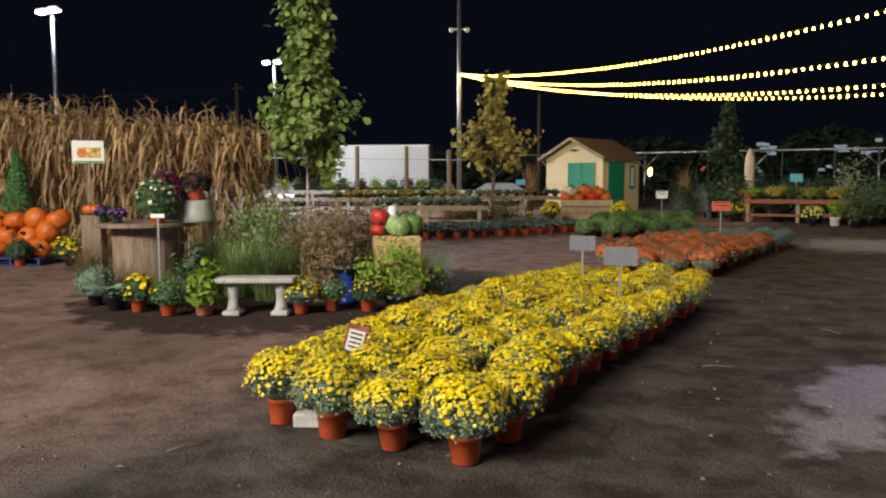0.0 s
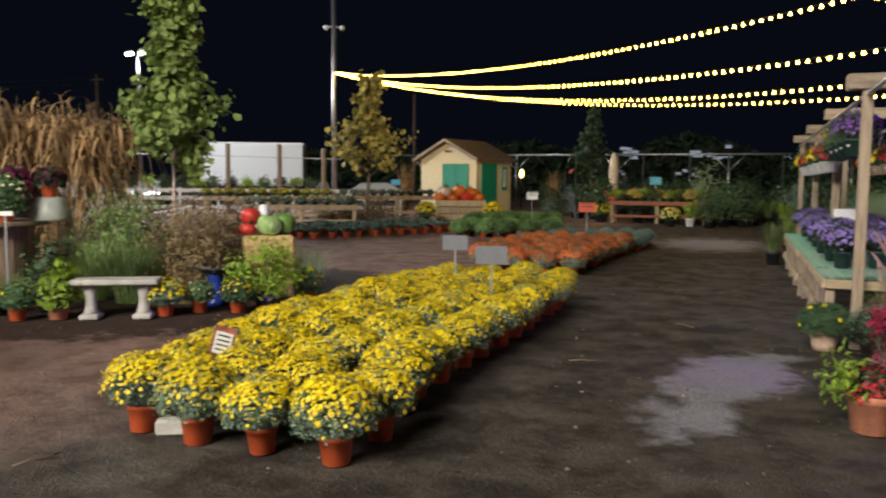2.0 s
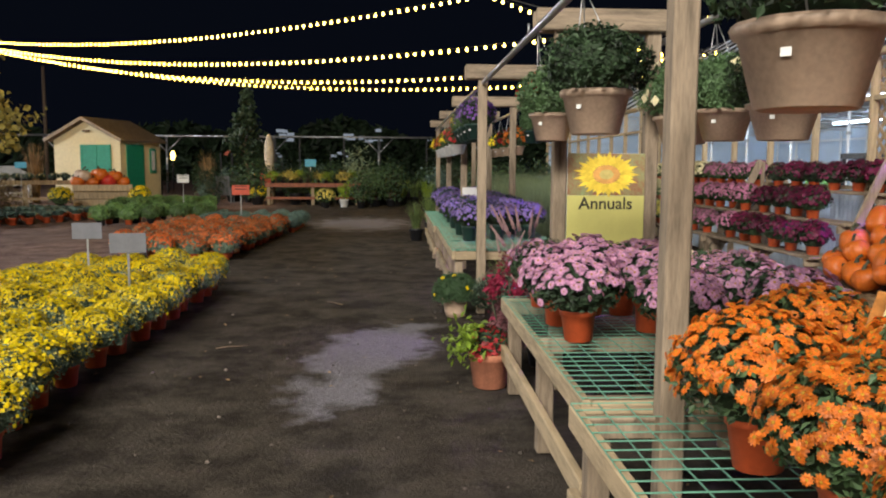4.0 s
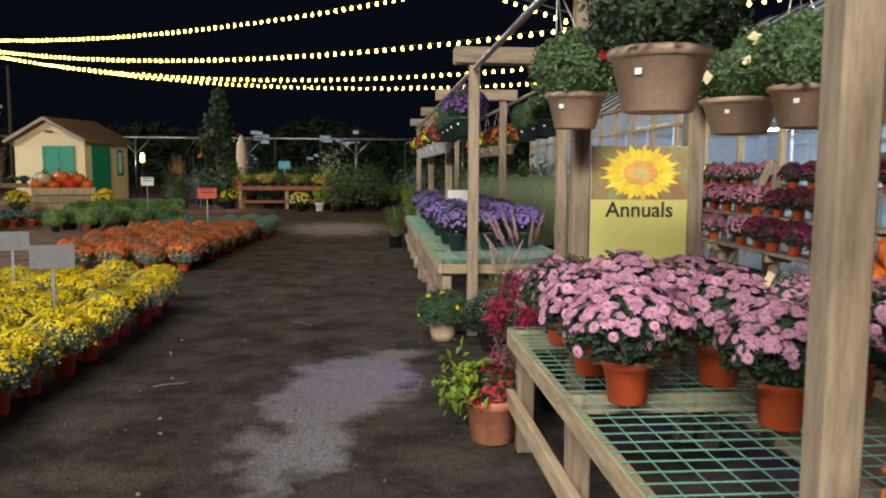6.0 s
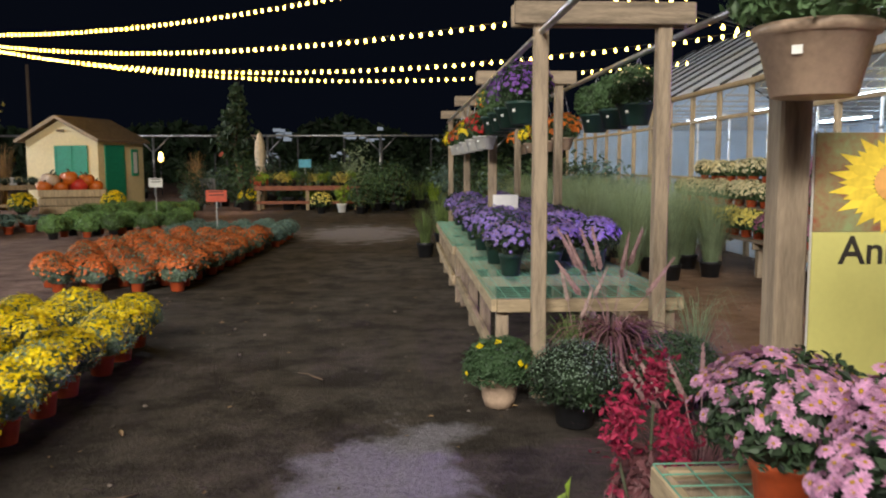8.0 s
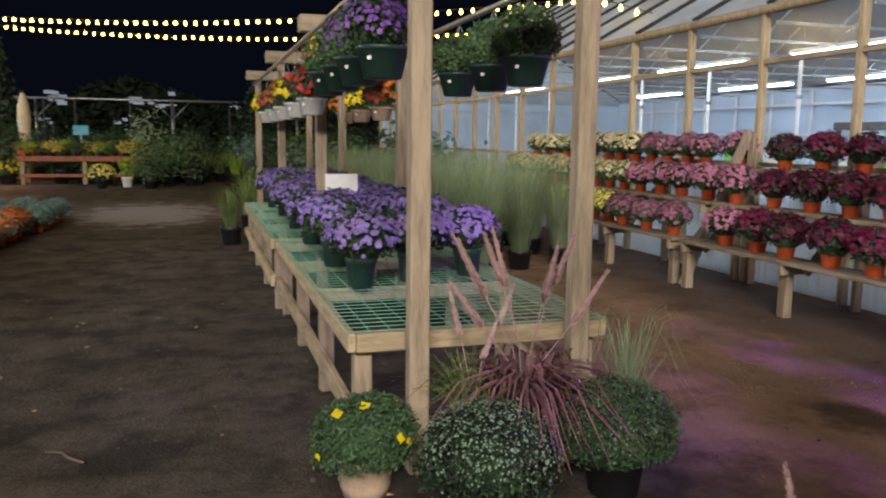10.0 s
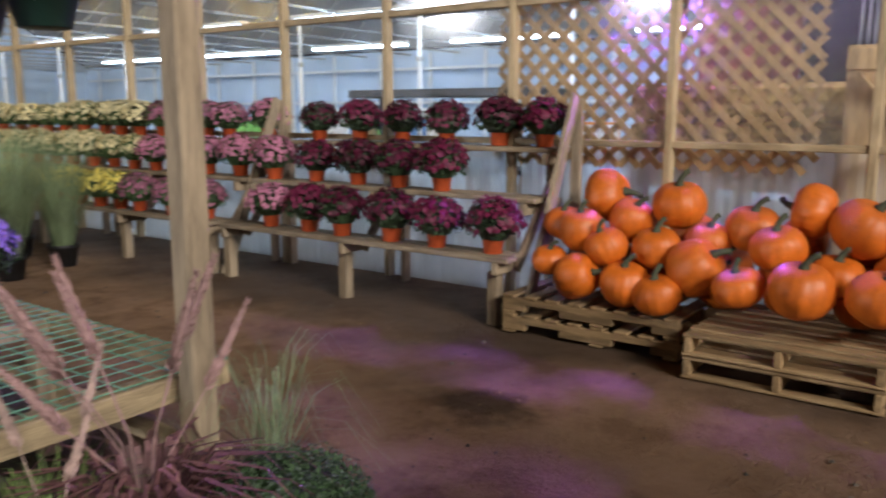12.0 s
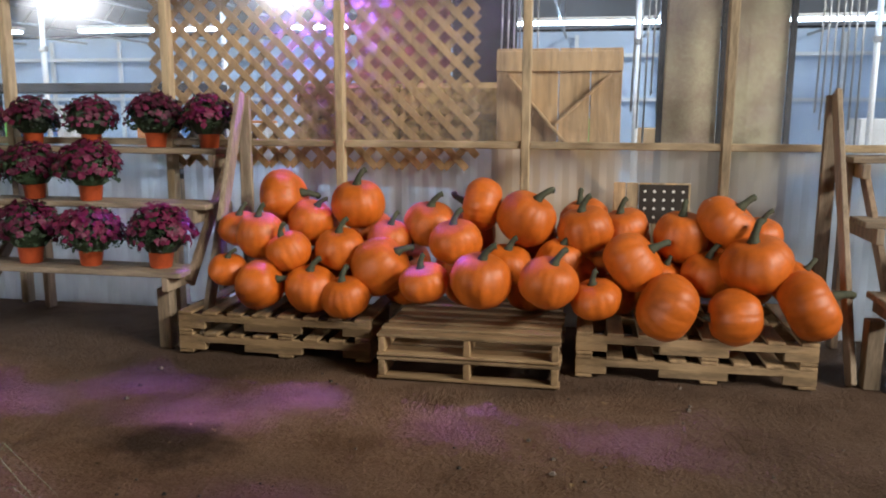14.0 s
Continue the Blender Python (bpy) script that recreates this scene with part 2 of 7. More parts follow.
M_BURG = mat("burgundy_petal", (0.125, 0.008, 0.042), 0.55, var=0.4, scale=20, bump=0, piece=0.4, wrap=0.2)
M_RED = mat("red_petal", (0.55, 0.02, 0.02), 0.5, var=0.3, scale=20, bump=0, piece=0.3, wrap=0.2)
M_MAGENTA = mat("crimson_plume", (0.27, 0.008, 0.045), 0.7, var=0.4, scale=30, bump=0.3, piece=0.3)
M_CREAM = mat("cream_petal", (0.76, 0.68, 0.42), 0.55, var=0.2, scale=20, bump=0, piece=0.3, wrap=0.2)
M_LEMON = mat("lemon_petal", (0.74, 0.64, 0.16), 0.55, var=0.2, scale=20, bump=0, piece=0.3, wrap=0.2)
M_EYE = mat("flower_eye", (0.42, 0.22, 0.01), 0.8, var=0.2, bump=0)
M_GRASS = mat("grass_blade", (0.20, 0.29, 0.09), 0.6, var=0.4, scale=3, bump=0, piece=0.35, wrap=0.25)
M_GRASSMIST = mat("pale_grass", (0.36, 0.46, 0.27), 0.65, var=0.3, scale=3, bump=0, piece=0.3, wrap=0.3)
M_PURPGRASS = mat("burgundy_grass", (0.26, 0.12, 0.13), 0.6, var=0.4, scale=3, bump=0, piece=0.35, wrap=0.2)
M_PLUME = mat("grass_plume", (0.50, 0.36, 0.33), 0.9, var=0.2, scale=40, bump=0.3, piece=0.2, wrap=0.2)
M_PINKPLUME = mat("pink_plume", (0.40, 0.25, 0.25), 0.9, var=0.2, scale=40, bump=0.3, piece=0.2, wrap=0.2)
M_CORN = mat("dry_corn", (0.50, 0.32, 0.15), 0.8, var=0.4, scale=2.5, bump=0.1, piece=0.4, wrap=0.2)
M_PUMPKIN = mat("pumpkin_skin", (0.52, 0.115, 0.008), 0.5, var=0.13, scale=9, bump=0.2, fine=40, piece=0.18)
M_STEM = mat("pumpkin_stem", (0.05, 0.055, 0.03), 0.8, var=0.4, bump=0.4)
M_WOOD = wood("weathered_lumber", (0.28, 0.215, 0.15))
M_FRESH = wood("pale_lumber", (0.38, 0.29, 0.18))
M_OLDWOOD = wood("grey_lumber", (0.24, 0.17, 0.115))
M_PALLET = wood("pallet_lumber", (0.33, 0.22, 0.115))
M_WOOD_X, M_WOOD_Y = (wood("weathered_lumber_" + n, (0.28, 0.215, 0.15), along=i) for i, n in enumerate("xy"))
M_FRESH_X, M_FRESH_Y = (wood("pale_lumber_" + n, (0.38, 0.29, 0.18), along=i) for i, n in enumerate("xy"))
M_PALLET_X, M_PALLET_Y = (wood("pallet_lumber_" + n, (0.33, 0.22, 0.115), along=i) for i, n in enumerate("xy"))
M_BARN = wood("tan_board", (0.46, 0.31, 0.17))
M_LATT = wood("lattice_lumber", (0.40, 0.25, 0.12), var=0.2)
M_WIRE = mat("green_coated_wire", (0.15, 0.36, 0.26), 0.5, var=0.2, bump=0.05)
M_METAL = mat("galvanised_pipe", (0.45, 0.46, 0.47), 0.4, 0.9, var=0.15, bump=0.05)
M_DARKMETAL = mat("dark_metal", (0.06, 0.06, 0.065), 0.5, 0.6, var=0.2, bump=0.05)
M_CONC = mat("cast_concrete", (0.44, 0.42, 0.38), 0.9, var=0.2, scale=6, bump=0.4)
M_WHITE = mat("white_paint", (0.72, 0.73, 0.74), 0.5, var=0.06, bump=0.03)
M_SIGN = mat("sign_board", (0.15, 0.155, 0.165), 0.6, var=0.12, bump=0.03)
M_PAPER = mat("paper_sign", (0.74, 0.74, 0.70), 0.6, var=0.06, bump=0)
M_CREAMTAG = mat("cream_tag", (0.74, 0.62, 0.42), 0.6, var=0.12, bump=0)
M_YSIGN = mat("yellow_sign", (0.66, 0.62, 0.20), 0.55, var=0.04, bump=0)
M_INK = mat("ink", (0.03, 0.025, 0.02), 0.6, var=0.1, bump=0)
M_REDSIGN = mat("red_sign", (0.62, 0.10, 0.05), 0.6, var=0.1, bump=0)
M_BLUESIGN = mat("blue_sign", (0.10, 0.42, 0.62), 0.6, var=0.1, bump=0)
M_HAY = mat("straw", (0.46, 0.32, 0.13), 0.95, var=0.4, scale=20, bump=0.9, fine=120, piece=0.3)
M_CREAMWALL = mat("cream_siding", (0.74, 0.63, 0.38), 0.7, var=0.06, bump=0.05)
M_GREENDOOR = mat("green_paint", (0.015, 0.27, 0.17), 0.5, var=0.12, bump=0.05)
M_SHINGLE = mat("brown_shingle", (0.15, 0.11, 0.075), 0.9, var=0.3, scale=9, bump=0.4, piece=0.25)
M_BARK = mat("bark", (0.16, 0.11, 0.075), 0.9, var=0.4, scale=10, bump=0.6)
M_FILM = film("clear_film", 0.90, (0.72, 0.80, 0.92), 0.6)
M_MILKY = film("ribbed_sheet", 0.42, (0.78, 0.82, 0.86), 0.65)
M_ROOF = film("roof_film", 0.15, (0.93, 0.94, 0.97), 0.75)
M_BULB = glow("warm_bulb", (1.0, 0.58, 0.07), 40)
M_TUBE = glow("fluorescent_tube", (0.58, 0.78, 1.0), 29)
M_FLOOD = glow("flood_face", (0.88, 0.94, 1.0), 60)
M_GROW = glow("grow_tube", (0.36, 0.12, 1.0), 25)
M_PORCH = glow("porch_bulb", (1.0, 0.62, 0.15), 12)
M_INSIDE = mat("far_film_wall", (0.42, 0.56, 0.76), 0.7, var=0.12, scale=0.8, bump=0.05)
M_SLAB = mat("greenhouse_slab", (0.30, 0.30, 0.30), 0.9, var=0.2, scale=2, bump=0.2)

# ---- mesh tools ----


class Geo:
    """Collects vertices and faces of one mesh."""

    def __init__(self):
        self.v, self.f, self.m, self.smooth = [], [], [], []

    def add(self, vs, fs, mi=0, smooth=False):
        o = len(self.v)
        self.v.extend(tuple(p) for p in vs)
        for f in fs:
            self.f.append(tuple(i + o for i in f))
            self.m.append(mi)
            self.smooth.append(smooth)
        return self

    def box(self, c, s, m=None, mi=0, bev=0.0):
        """A block with its edges cut at 45 degrees when bev is given."""
        hx, hy, hz = s[0] / 2, s[1] / 2, s[2] / 2
        if bev <= 0:
            vs = [(x, y, z) for z in (-hz, hz) for x, y in ((-hx, -hy), (hx, -hy), (hx, hy), (-hx, hy))]
            fs = [(3, 2, 1, 0), (4, 5, 6, 7), (0, 1, 5, 4), (1, 2, 6, 5), (2, 3, 7, 6), (3, 0, 4, 7)]
        else:
            b = min(bev, hx * 0.45, hy * 0.45, hz * 0.45)
            vs, fs = [], []
            rings = [(-hz, b), (-hz + b, 0), (hz - b, 0), (hz, b)]
            for z, k in rings:
                ax, ay = hx - k, hy - k
                vs += [(x, y, z) for x, y in ((-ax + b, -ay), (ax - b, -ay), (ax, -ay + b), (ax, ay - b), (ax - b, ay), (-ax + b, ay), (-ax, ay - b), (-ax, -ay + b))]
            for r in range(3):
                for i in range(8):
                    j = (i + 1) % 8
                    fs.append((r * 8 + i, r * 8 + j, r * 8 + 8 + j, r * 8 + 8 + i))
            fs += [tuple(range(7, -1, -1)), tuple(range(24, 32))]
        q = Matrix.Translation(c) @ (m or Matrix())
        return self.add([q @ Vector(p) for p in vs], fs, mi)

    def lathe(self, prof, n=16, c=(0, 0, 0), mi=0, smooth=True, wob=None):
        vs, fs = [], []
        for k, (r, z) in enumerate(prof):
            for i in range(n):
                a = 2 * math.pi * i / n
                rr = r * (wob(a, z) if wob else 1)
                vs.append((c[0] + rr * math.cos(a), c[1] + rr * math.sin(a), c[2] + z))
        for k in range(len(prof) - 1):
            for i in range(n):
                j = (i + 1) % n
                fs.append((k * n + i, k * n + j, k * n + n + j, k * n + n + i))
        if prof[0][0] > 1e-6:
            fs.append(tuple(range(n - 1, -1, -1)))
        if prof[-1][0] > 1e-6:
            fs.append(tuple((len(prof) - 1) * n + i for i in range(n)))
        return self.add(vs, fs, mi, smooth)

    def tube(self, pts, rads, n=6, mi=0):
        """A tapered tube along points."""
        vs, fs = [], []
        pts = [Vector(p) for p in pts]
        for k, p in enumerate(pts):
            d = (pts[min(k + 1, len(pts) - 1)] - pts[max(k - 1, 0)]).normalized()
            q = d.to_track_quat("Z", "Y")
            r = rads[k] if isinstance(rads, (list, tuple)) else rads
            for i in range(n):
                a = 2 * math.pi * i / n
                vs.append(p + q @ Vector((r * math.cos(a), r * math.sin(a), 0)))
        for k in range(len(pts) - 1):
            for i in range(n):
                j = (i + 1) % n
                fs.append((k * n + i, k * n + j, k * n + n + j, k * n + n + i))
        fs += [tuple(range(n - 1, -1, -1)), tuple((len(pts) - 1) * n + i for i in range(n))]
        return self.add(vs, fs, mi, True)

    def beam(self, a, b, w, h, bev=0.006, mi=0):
        """A board from a to b with width w and height h."""
        a, b = Vector(a), Vector(b)
        d = b - a
        q = d.to_track_quat("Z", "Y").to_matrix().to_4x4()
        up = Vector((0, 0, 1)) if abs(d.normalized().z) < 0.95 else Vector((0, 1, 0))
        z = d.normalized()
        x = up.cross(z).normalized()
        y = z.cross(x)
        q = Matrix((x, y, z)).transposed().to_4x4()
        return self.box((a + b) / 2, (w, h, d.length), q, mi, bev)

    def mesh(self, name, mats):
        me = bpy.data.meshes.new(name)
        me.from_pydata(self.v, [], self.f)
        for m in mats if isinstance(mats, (list, tuple)) else [mats]:
            me.materials.append(m)
        me.polygons.foreach_set("material_index", self.m)
        me.polygons.foreach_set("use_smooth", self.smooth)
        me.update()
        return me


def part(name, geo, mats, parent, label=""):
    """Links geometry as one mesh object under a thing or part."""
    me = geo.mesh(name, mats) if isinstance(geo, Geo) else geo
    ob = new(name, me)
    ob.parent = parent
    if label:
        ob["label"] = label
    return ob


def thing(name, m, label, category, group="", kind=""):
    ob = new(name)
    ob.empty_display_size = 0.1
    ob.matrix_world = m
    return tagged(ob, label, category, group, kind)


def solid(name, geo, mats, label="", category="", group="", kind="", m=None):
    ob = new(name, geo.mesh(name, mats) if isinstance(geo, Geo) else geo)
    if m is not None:
        ob.matrix_world = m
    return tagged(ob, label, category, group, kind)


def arr_mesh(name, verts, faces, mats, mi=None):
    me = bpy.data.meshes.new(name)
    me.from_pydata(np.asarray(verts).reshape(-1, 3).tolist(), [], np.asarray(faces).tolist())
    for m in mats if isinstance(mats, (list, tuple)) else [mats]:
        me.materials.append(m)
    if mi is not None:
        me.polygons.foreach_set("material_index", np.asarray(mi, dtype=np.int32))
    me.update()
    return me


def frames_of(nrm, rs, tilt=0.0):
    """Random axes whose third one follows the normals, jittered by tilt."""
    z = nrm + rs.normal(0, tilt, nrm.shape) if tilt else nrm.copy()
    z /= np.linalg.norm(z, axis=1)[:, None] + 1e-9
    r = rs.normal(0, 1, nrm.shape)
    x = np.cross(r, z)
    x /= np.linalg.norm(x, axis=1)[:, None] + 1e-9
    return x, np.cross(z, x), z


def scatter(tv, tf, pos, axes, size):
    """Copies of a small template at many places, as arrays."""
    x, y, z = axes
    tv = np.asarray(tv, float)
    s = np.asarray(size).reshape(-1, 1, 1)
    v = pos[:, None, :] + s * (tv[None, :, 0, None] * x[:, None, :] + tv[None, :, 1, None] * y[:, None, :] + tv[None, :, 2, None] * z[:, None, :])
    n = len(tv)
    f = (np.asarray(tf)[None] + (np.arange(len(pos)) * n)[:, None, None]).reshape(-1, len(tf[0]))
    return v.reshape(-1, 3), f


LEAF_V = [(0, -0.5, 0), (0.28, 0.0, 0.12), (0, 0.6, -0.05), (-0.28, 0.0, 0.12)]
LEAF_F = [(0, 1, 2), (0, 2, 3)]


def disc_template(n, cup=0.25):
    v = [(0, 0, 0.0)] + [(math.cos(2 * math.pi * i / n) * (1 if i % 2 else 0.72), math.sin(2 * math.pi * i / n) * (1 if i % 2 else 0.72), cup * (1 if i % 2 else 0.6) - 0.25) for i in range(n)]
    return v, [(0, 1 + i, 1 + (i + 1) % n) for i in range(n)]


def daisy_template(n=11):
    v, f, mi = [], [], []
    for ring, (r, h, off) in enumerate(((1.0, -0.05, 0), (0.72, 0.12, 0.5))):
        for i in range(n):
            a = 2 * math.pi * (i + off) / n
            o, w = len(v), math.pi / n * 0.95
            v += [(0.12 * math.cos(a), 0.12 * math.sin(a), 0.05), (r * 0.7 * math.cos(a - w), r * 0.7 * math.sin(a - w), h), (r * math.cos(a), r * math.sin(a), h - 0.05), (r * 0.7 * math.cos(a + w), r * 0.7 * math.sin(a + w), h)]
            f += [(o, o + 1, o + 2), (o, o + 2, o + 3)]
            mi += [0, 0]
    o = len(v)
    v += [(0, 0, 0.26)] + [(0.22 * math.cos(2 * math.pi * i / 6), 0.22 * math.sin(2 * math.pi * i / 6), 0.16) for i in range(6)]
    f += [(o, o + 1 + i, o + 1 + (i + 1) % 6) for i in range(6)]
    mi += [1] * 6
    return v, f, mi


def dome_points(n, R, H, rs, low=-0.45, lumps=7):
    """Points and normals on a lumpy cushion with radius R and height H above its base."""
    z = rs.uniform(low, 1, n)
    a = rs.uniform(0, 2 * math.pi, n)
    r = np.sqrt(1 - z * z)
    d = np.stack((r * np.cos(a), r * np.sin(a), z), 1)
    c = rs.normal(0, 1, (lumps, 3))
    c /= np.linalg.norm(c, axis=1)[:, None]
    k = np.max(d @ c.T, axis=1)
    s = 0.88 + 0.22 * (k - 0.6) + rs.normal(0, 0.04, n)
    p = d * s[:, None] * np.array((R, R, H * 0.62))
    p[:, 2] += H * 0.38
    nn = d / np.array((R, R, H * 0.62))
    nn /= np.linalg.norm(nn, axis=1)[:, None]
    return p, nn


def foliage_mesh(name, R, H, z0, n, size, material, rs, low=-0.5):
    p, nn = dome_points(n, R, H, rs, low)
    depth = rs.uniform(0.80, 1.0, n)[:, None]
    p = (p - (0, 0, H * 0.38)) * depth + (0, 0, H * 0.38 + z0)
    x, y, z = frames_of(nn, rs, 0.8)
    v, f = scatter(LEAF_V, LEAF_F, p, (x, y, z), size * rs.uniform(0.7, 1.3, n))
    g = Geo()
    g.lathe([(0.02, z0 + 0.0), (R * 0.42, z0 + H * 0.04), (R * 0.7, z0 + H * 0.3), (R * 0.66, z0 + H * 0.6), (R * 0.36, z0 + H * 0.8), (0.0, z0 + H * 0.86)], 10)
    vv = np.vstack((v, np.array(g.v)))
    faces = f.tolist() + [tuple(i + len(v) for i in q) for q in g.f]
    me = bpy.data.meshes.new(name)
    me.from_pydata(vv.tolist(), [], faces)
    me.materials.append(material)
    me.update()
    return me


def bloom_mesh(name, R, H, z0, n, size, mats, rs, top=0.1, daisy=False, scale_out=1.02):
    p, nn = dome_points(n * 4, R, H, rs, -0.35)
    w = rs.uniform(0, 1, len(p)) < np.clip((nn[:, 2] - top + 0.35) / 0.7, 0.04, 1)
    p, nn = p[w][:n], nn[w][:n]
    p = (p - (0, 0, H * 0.38)) * scale_out + (0, 0, H * 0.38 + z0)
    ax = frames_of(nn + (0, 0, 0.25), rs, 0.3)
    s = size * rs.uniform(0.7, 1.2, len(p))
    if daisy:
        tv, tf, ti = daisy_template()
        v, f = scatter(tv, tf, p, ax, s)
        return arr_mesh(name, v, f, mats, np.tile(ti, len(p)))
    tv, tf = disc_template(8)
    v, f = scatter(tv, tf, p, ax, s)
    return arr_mesh(name, v, f, mats[0])


def pot_mesh(r, h, material, style="nursery"):
    g = Geo()
    if style == "nursery":
        prof = [(r * 0.72, 0), (r * 0.76, h * 0.02), (r * 0.93, h * 0.78), (r, h * 0.80), (r * 1.03, h * 0.98), (r * 1.0, h), (r * 0.93, h * 0.99), (r * 0.9, h * 0.86)]
    elif style == "basket":
        prof = [(r * 0.62, 0), (r * 0.68, h * 0.02), (r * 0.92, h * 0.84), (r * 1.0, h * 0.86), (r * 1.03, h * 0.94), (r * 1.0, h), (r * 0.92, h * 0.98), (r * 0.88, h * 0.85)]
    else:
        prof = [(r * 0.7, 0), (r * 0.85, h * 0.3), (r * 0.95, h * 0.85), (r * 1.08, h * 0.88), (r * 1.1, h), (r * 0.98, h), (r * 0.92, h * 0.86)]
    g.lathe(prof, 18)
    return g.mesh("pot", material)


def soil_mesh(r, z):
    g = Geo()
    g.lathe([(r * 0.9, z - 0.01), (r * 0.6, z + 0.004), (0.0, z + 0.008)], 10)
    return g.mesh("soil", M_SOIL)


TAG_MESH = Geo().box((0, 0, 0), (0.002, 0.024, 0.02)).mesh("price_tag", M_PAPER)


def make_mum(name, label, R=0.235, H=0.34, pr=0.1, ph=0.17, pot=None, leaf=None, petals=None, n_leaf=700, n_bloom=230, leaf_size=0.03, bloom_size=0.021, top=0.15, daisy=False, seed=1, group="", z_drop=0.06, style="nursery", category="potted mum"):
    rs = np.random.RandomState(seed)
    ob = thing(name, Matrix(), label, category, group)
    part("pot", pot_mesh(pr, ph, pot or M_TERRA, style), None, ob)
    part("soil", soil_mesh(pr, ph * 0.9), None, ob)
    part("foliage", foliage_mesh("foliage", R, H, ph - z_drop, n_leaf, leaf_size, leaf or M_LEAF, rs), None, ob)
    if petals:
        part("blossoms", bloom_mesh("blossoms", R, H, ph - z_drop, n_bloom, bloom_size, petals, rs, top, daisy), None, ob)
    return ob


rnd = random.Random(7)


def place(masters, spots, jitter=0.02, scale=(0.94, 1.08), spin=True):
    """Sets copies of the masters on the spots; the masters themselves take the first ones."""
    done = []
    for i, p in enumerate(spots):
        s = rnd.uniform(*scale)
        m = pose(p[0] + rnd.uniform(-jitter, jitter), p[1] + rnd.uniform(-jitter, jitter), p[2] if len(p) > 2 else 0, rnd.uniform(-3, 3), rnd.uniform(-3, 3), rnd.uniform(0, 360) if spin else 0) @ Matrix.Scale(s, 4)
        k = i % len(masters)
        if i < len(masters):
            masters[k].matrix_basis = m
            ob = masters[k]
        else:
            ob = copy_thing(masters[k], pose(0, 0, 0))
            ob.matrix_basis = m
        done.append(ob)
    return done


def blades(n, spread, height, width, rs, droop=0.5, base=0.08, lean=0.35, seg=4):
    """Arching grass blades as arrays."""
    a = rs.uniform(0, 2 * math.pi, n)
    b = rs.uniform(0, 1, n) ** 0.5 * base
    p0 = np.stack((b * np.cos(a), b * np.sin(a), np.zeros(n)), 1)
    a2 = a + rs.normal(0, 0.6, n)
    out = np.stack((np.cos(a2), np.sin(a2), np.zeros(n)), 1)
    side = np.stack((-np.sin(a2), np.cos(a2), np.zeros(n)), 1)
    h = height * rs.uniform(0.55, 1.1, n)
    sp = spread * rs.uniform(0.2, 1.1, n)
    vs = []
    for k in range(seg + 1):
        t = k / seg
        p = p0 + out * (sp * (lean * t + (1 - lean) * t * t))[:, None]
        p[:, 2] += h * (t - droop * t ** 3)
        w = width * (1 - t * 0.92) * (0.6 + 0.4 * min(1, t * 4))
        vs += [p - side * w / 2, p + side * w / 2]
    v = np.stack(vs, 1)
    f = [(2 * k, 2 * k + 1, 2 * k + 3, 2 * k + 2) for k in range(seg)]
    fs = (np.asarray(f)[None] + (np.arange(n) * 2 * (seg + 1))[:, None, None]).reshape(-1, 4)
    return v.reshape(-1, 3), fs


def grass(name, label, m, n, spread, height, width, material, seed, droop=0.5, base=0.1, pot=None, lean=0.35, plumes=0, plume=None, plume_r=0.012, plume_len=0.19, category="ornamental grass", group=""):
    rs = np.random.RandomState(seed)
    ob = thing(name, m, label, category, group)
    z = 0.0
    if pot:
        part("pot", pot_mesh(pot[0], pot[1], pot[2]), None, ob)
        part("soil", soil_mesh(pot[0], pot[1] * 0.9), None, ob)
        z = pot[1] * 0.9
    v, f = blades(n, spread, height, width, rs, droop, base, lean)
    part("blades", arr_mesh("blades", v + (0, 0, z), f, material), None, ob)
    for i in range(plumes):
        a, l = rs.uniform(0, 6.28), rs.uniform(0.1, 0.6) * spread
        tip = Vector((l * math.cos(a), l * math.sin(a), z + height * rs.uniform(0.55, 0.9)))
        g = Geo()
        g.tube([(0, 0, z), Vector((tip.x * 0.3, tip.y * 0.3, z + (tip.z - z) * 0.6)), tip], 0.0025, 4)
        d = (tip - Vector((0, 0, z))).normalized() * plume_len * rs.uniform(0.8, 1.1) + Vector((math.cos(a), math.sin(a), -0.2)) * 0.05
        ln = [tip + d * t for t in (0, 0.15, 0.4, 0.7, 1.0)]
        g.tube(ln, [0.003, plume_r * 0.5, plume_r * 0.55, plume_r * 0.4, 0.001], 7)
        nb = 260
        u = rs.uniform(0, 1, nb)
        q = np.array(tip)[None] + np.array(d)[None] * u[:, None]
        side = rs.normal(0, 1, (nb, 3))
        dn = np.array(d.normalized())
        side -= (side @ dn)[:, None] * dn
        side /= np.linalg.norm(side, axis=1)[:, None]
        ay = dn[None] * 0.8 + side * 0.6
        ay /= np.linalg.norm(ay, axis=1)[:, None]
        ax = np.cross(ay, side)
        ax /= np.linalg.norm(ax, axis=1)[:, None] + 1e-9
        q += side * (plume_r * 0.55 * (1 - u * 0.6))[:, None]
        v, f = scatter([(x * 0.14, y, z_) for x, y, z_ in LEAF_V], LEAF_F, q, (ax, ay, np.cross(ax, ay)), plume_r * 1.5 * rs.uniform(0.7, 1.2, nb) * (1.05 - u * 0.5))
        g.add(v.tolist(), f.tolist())
        part("plume", g, plume, ob)
    return ob

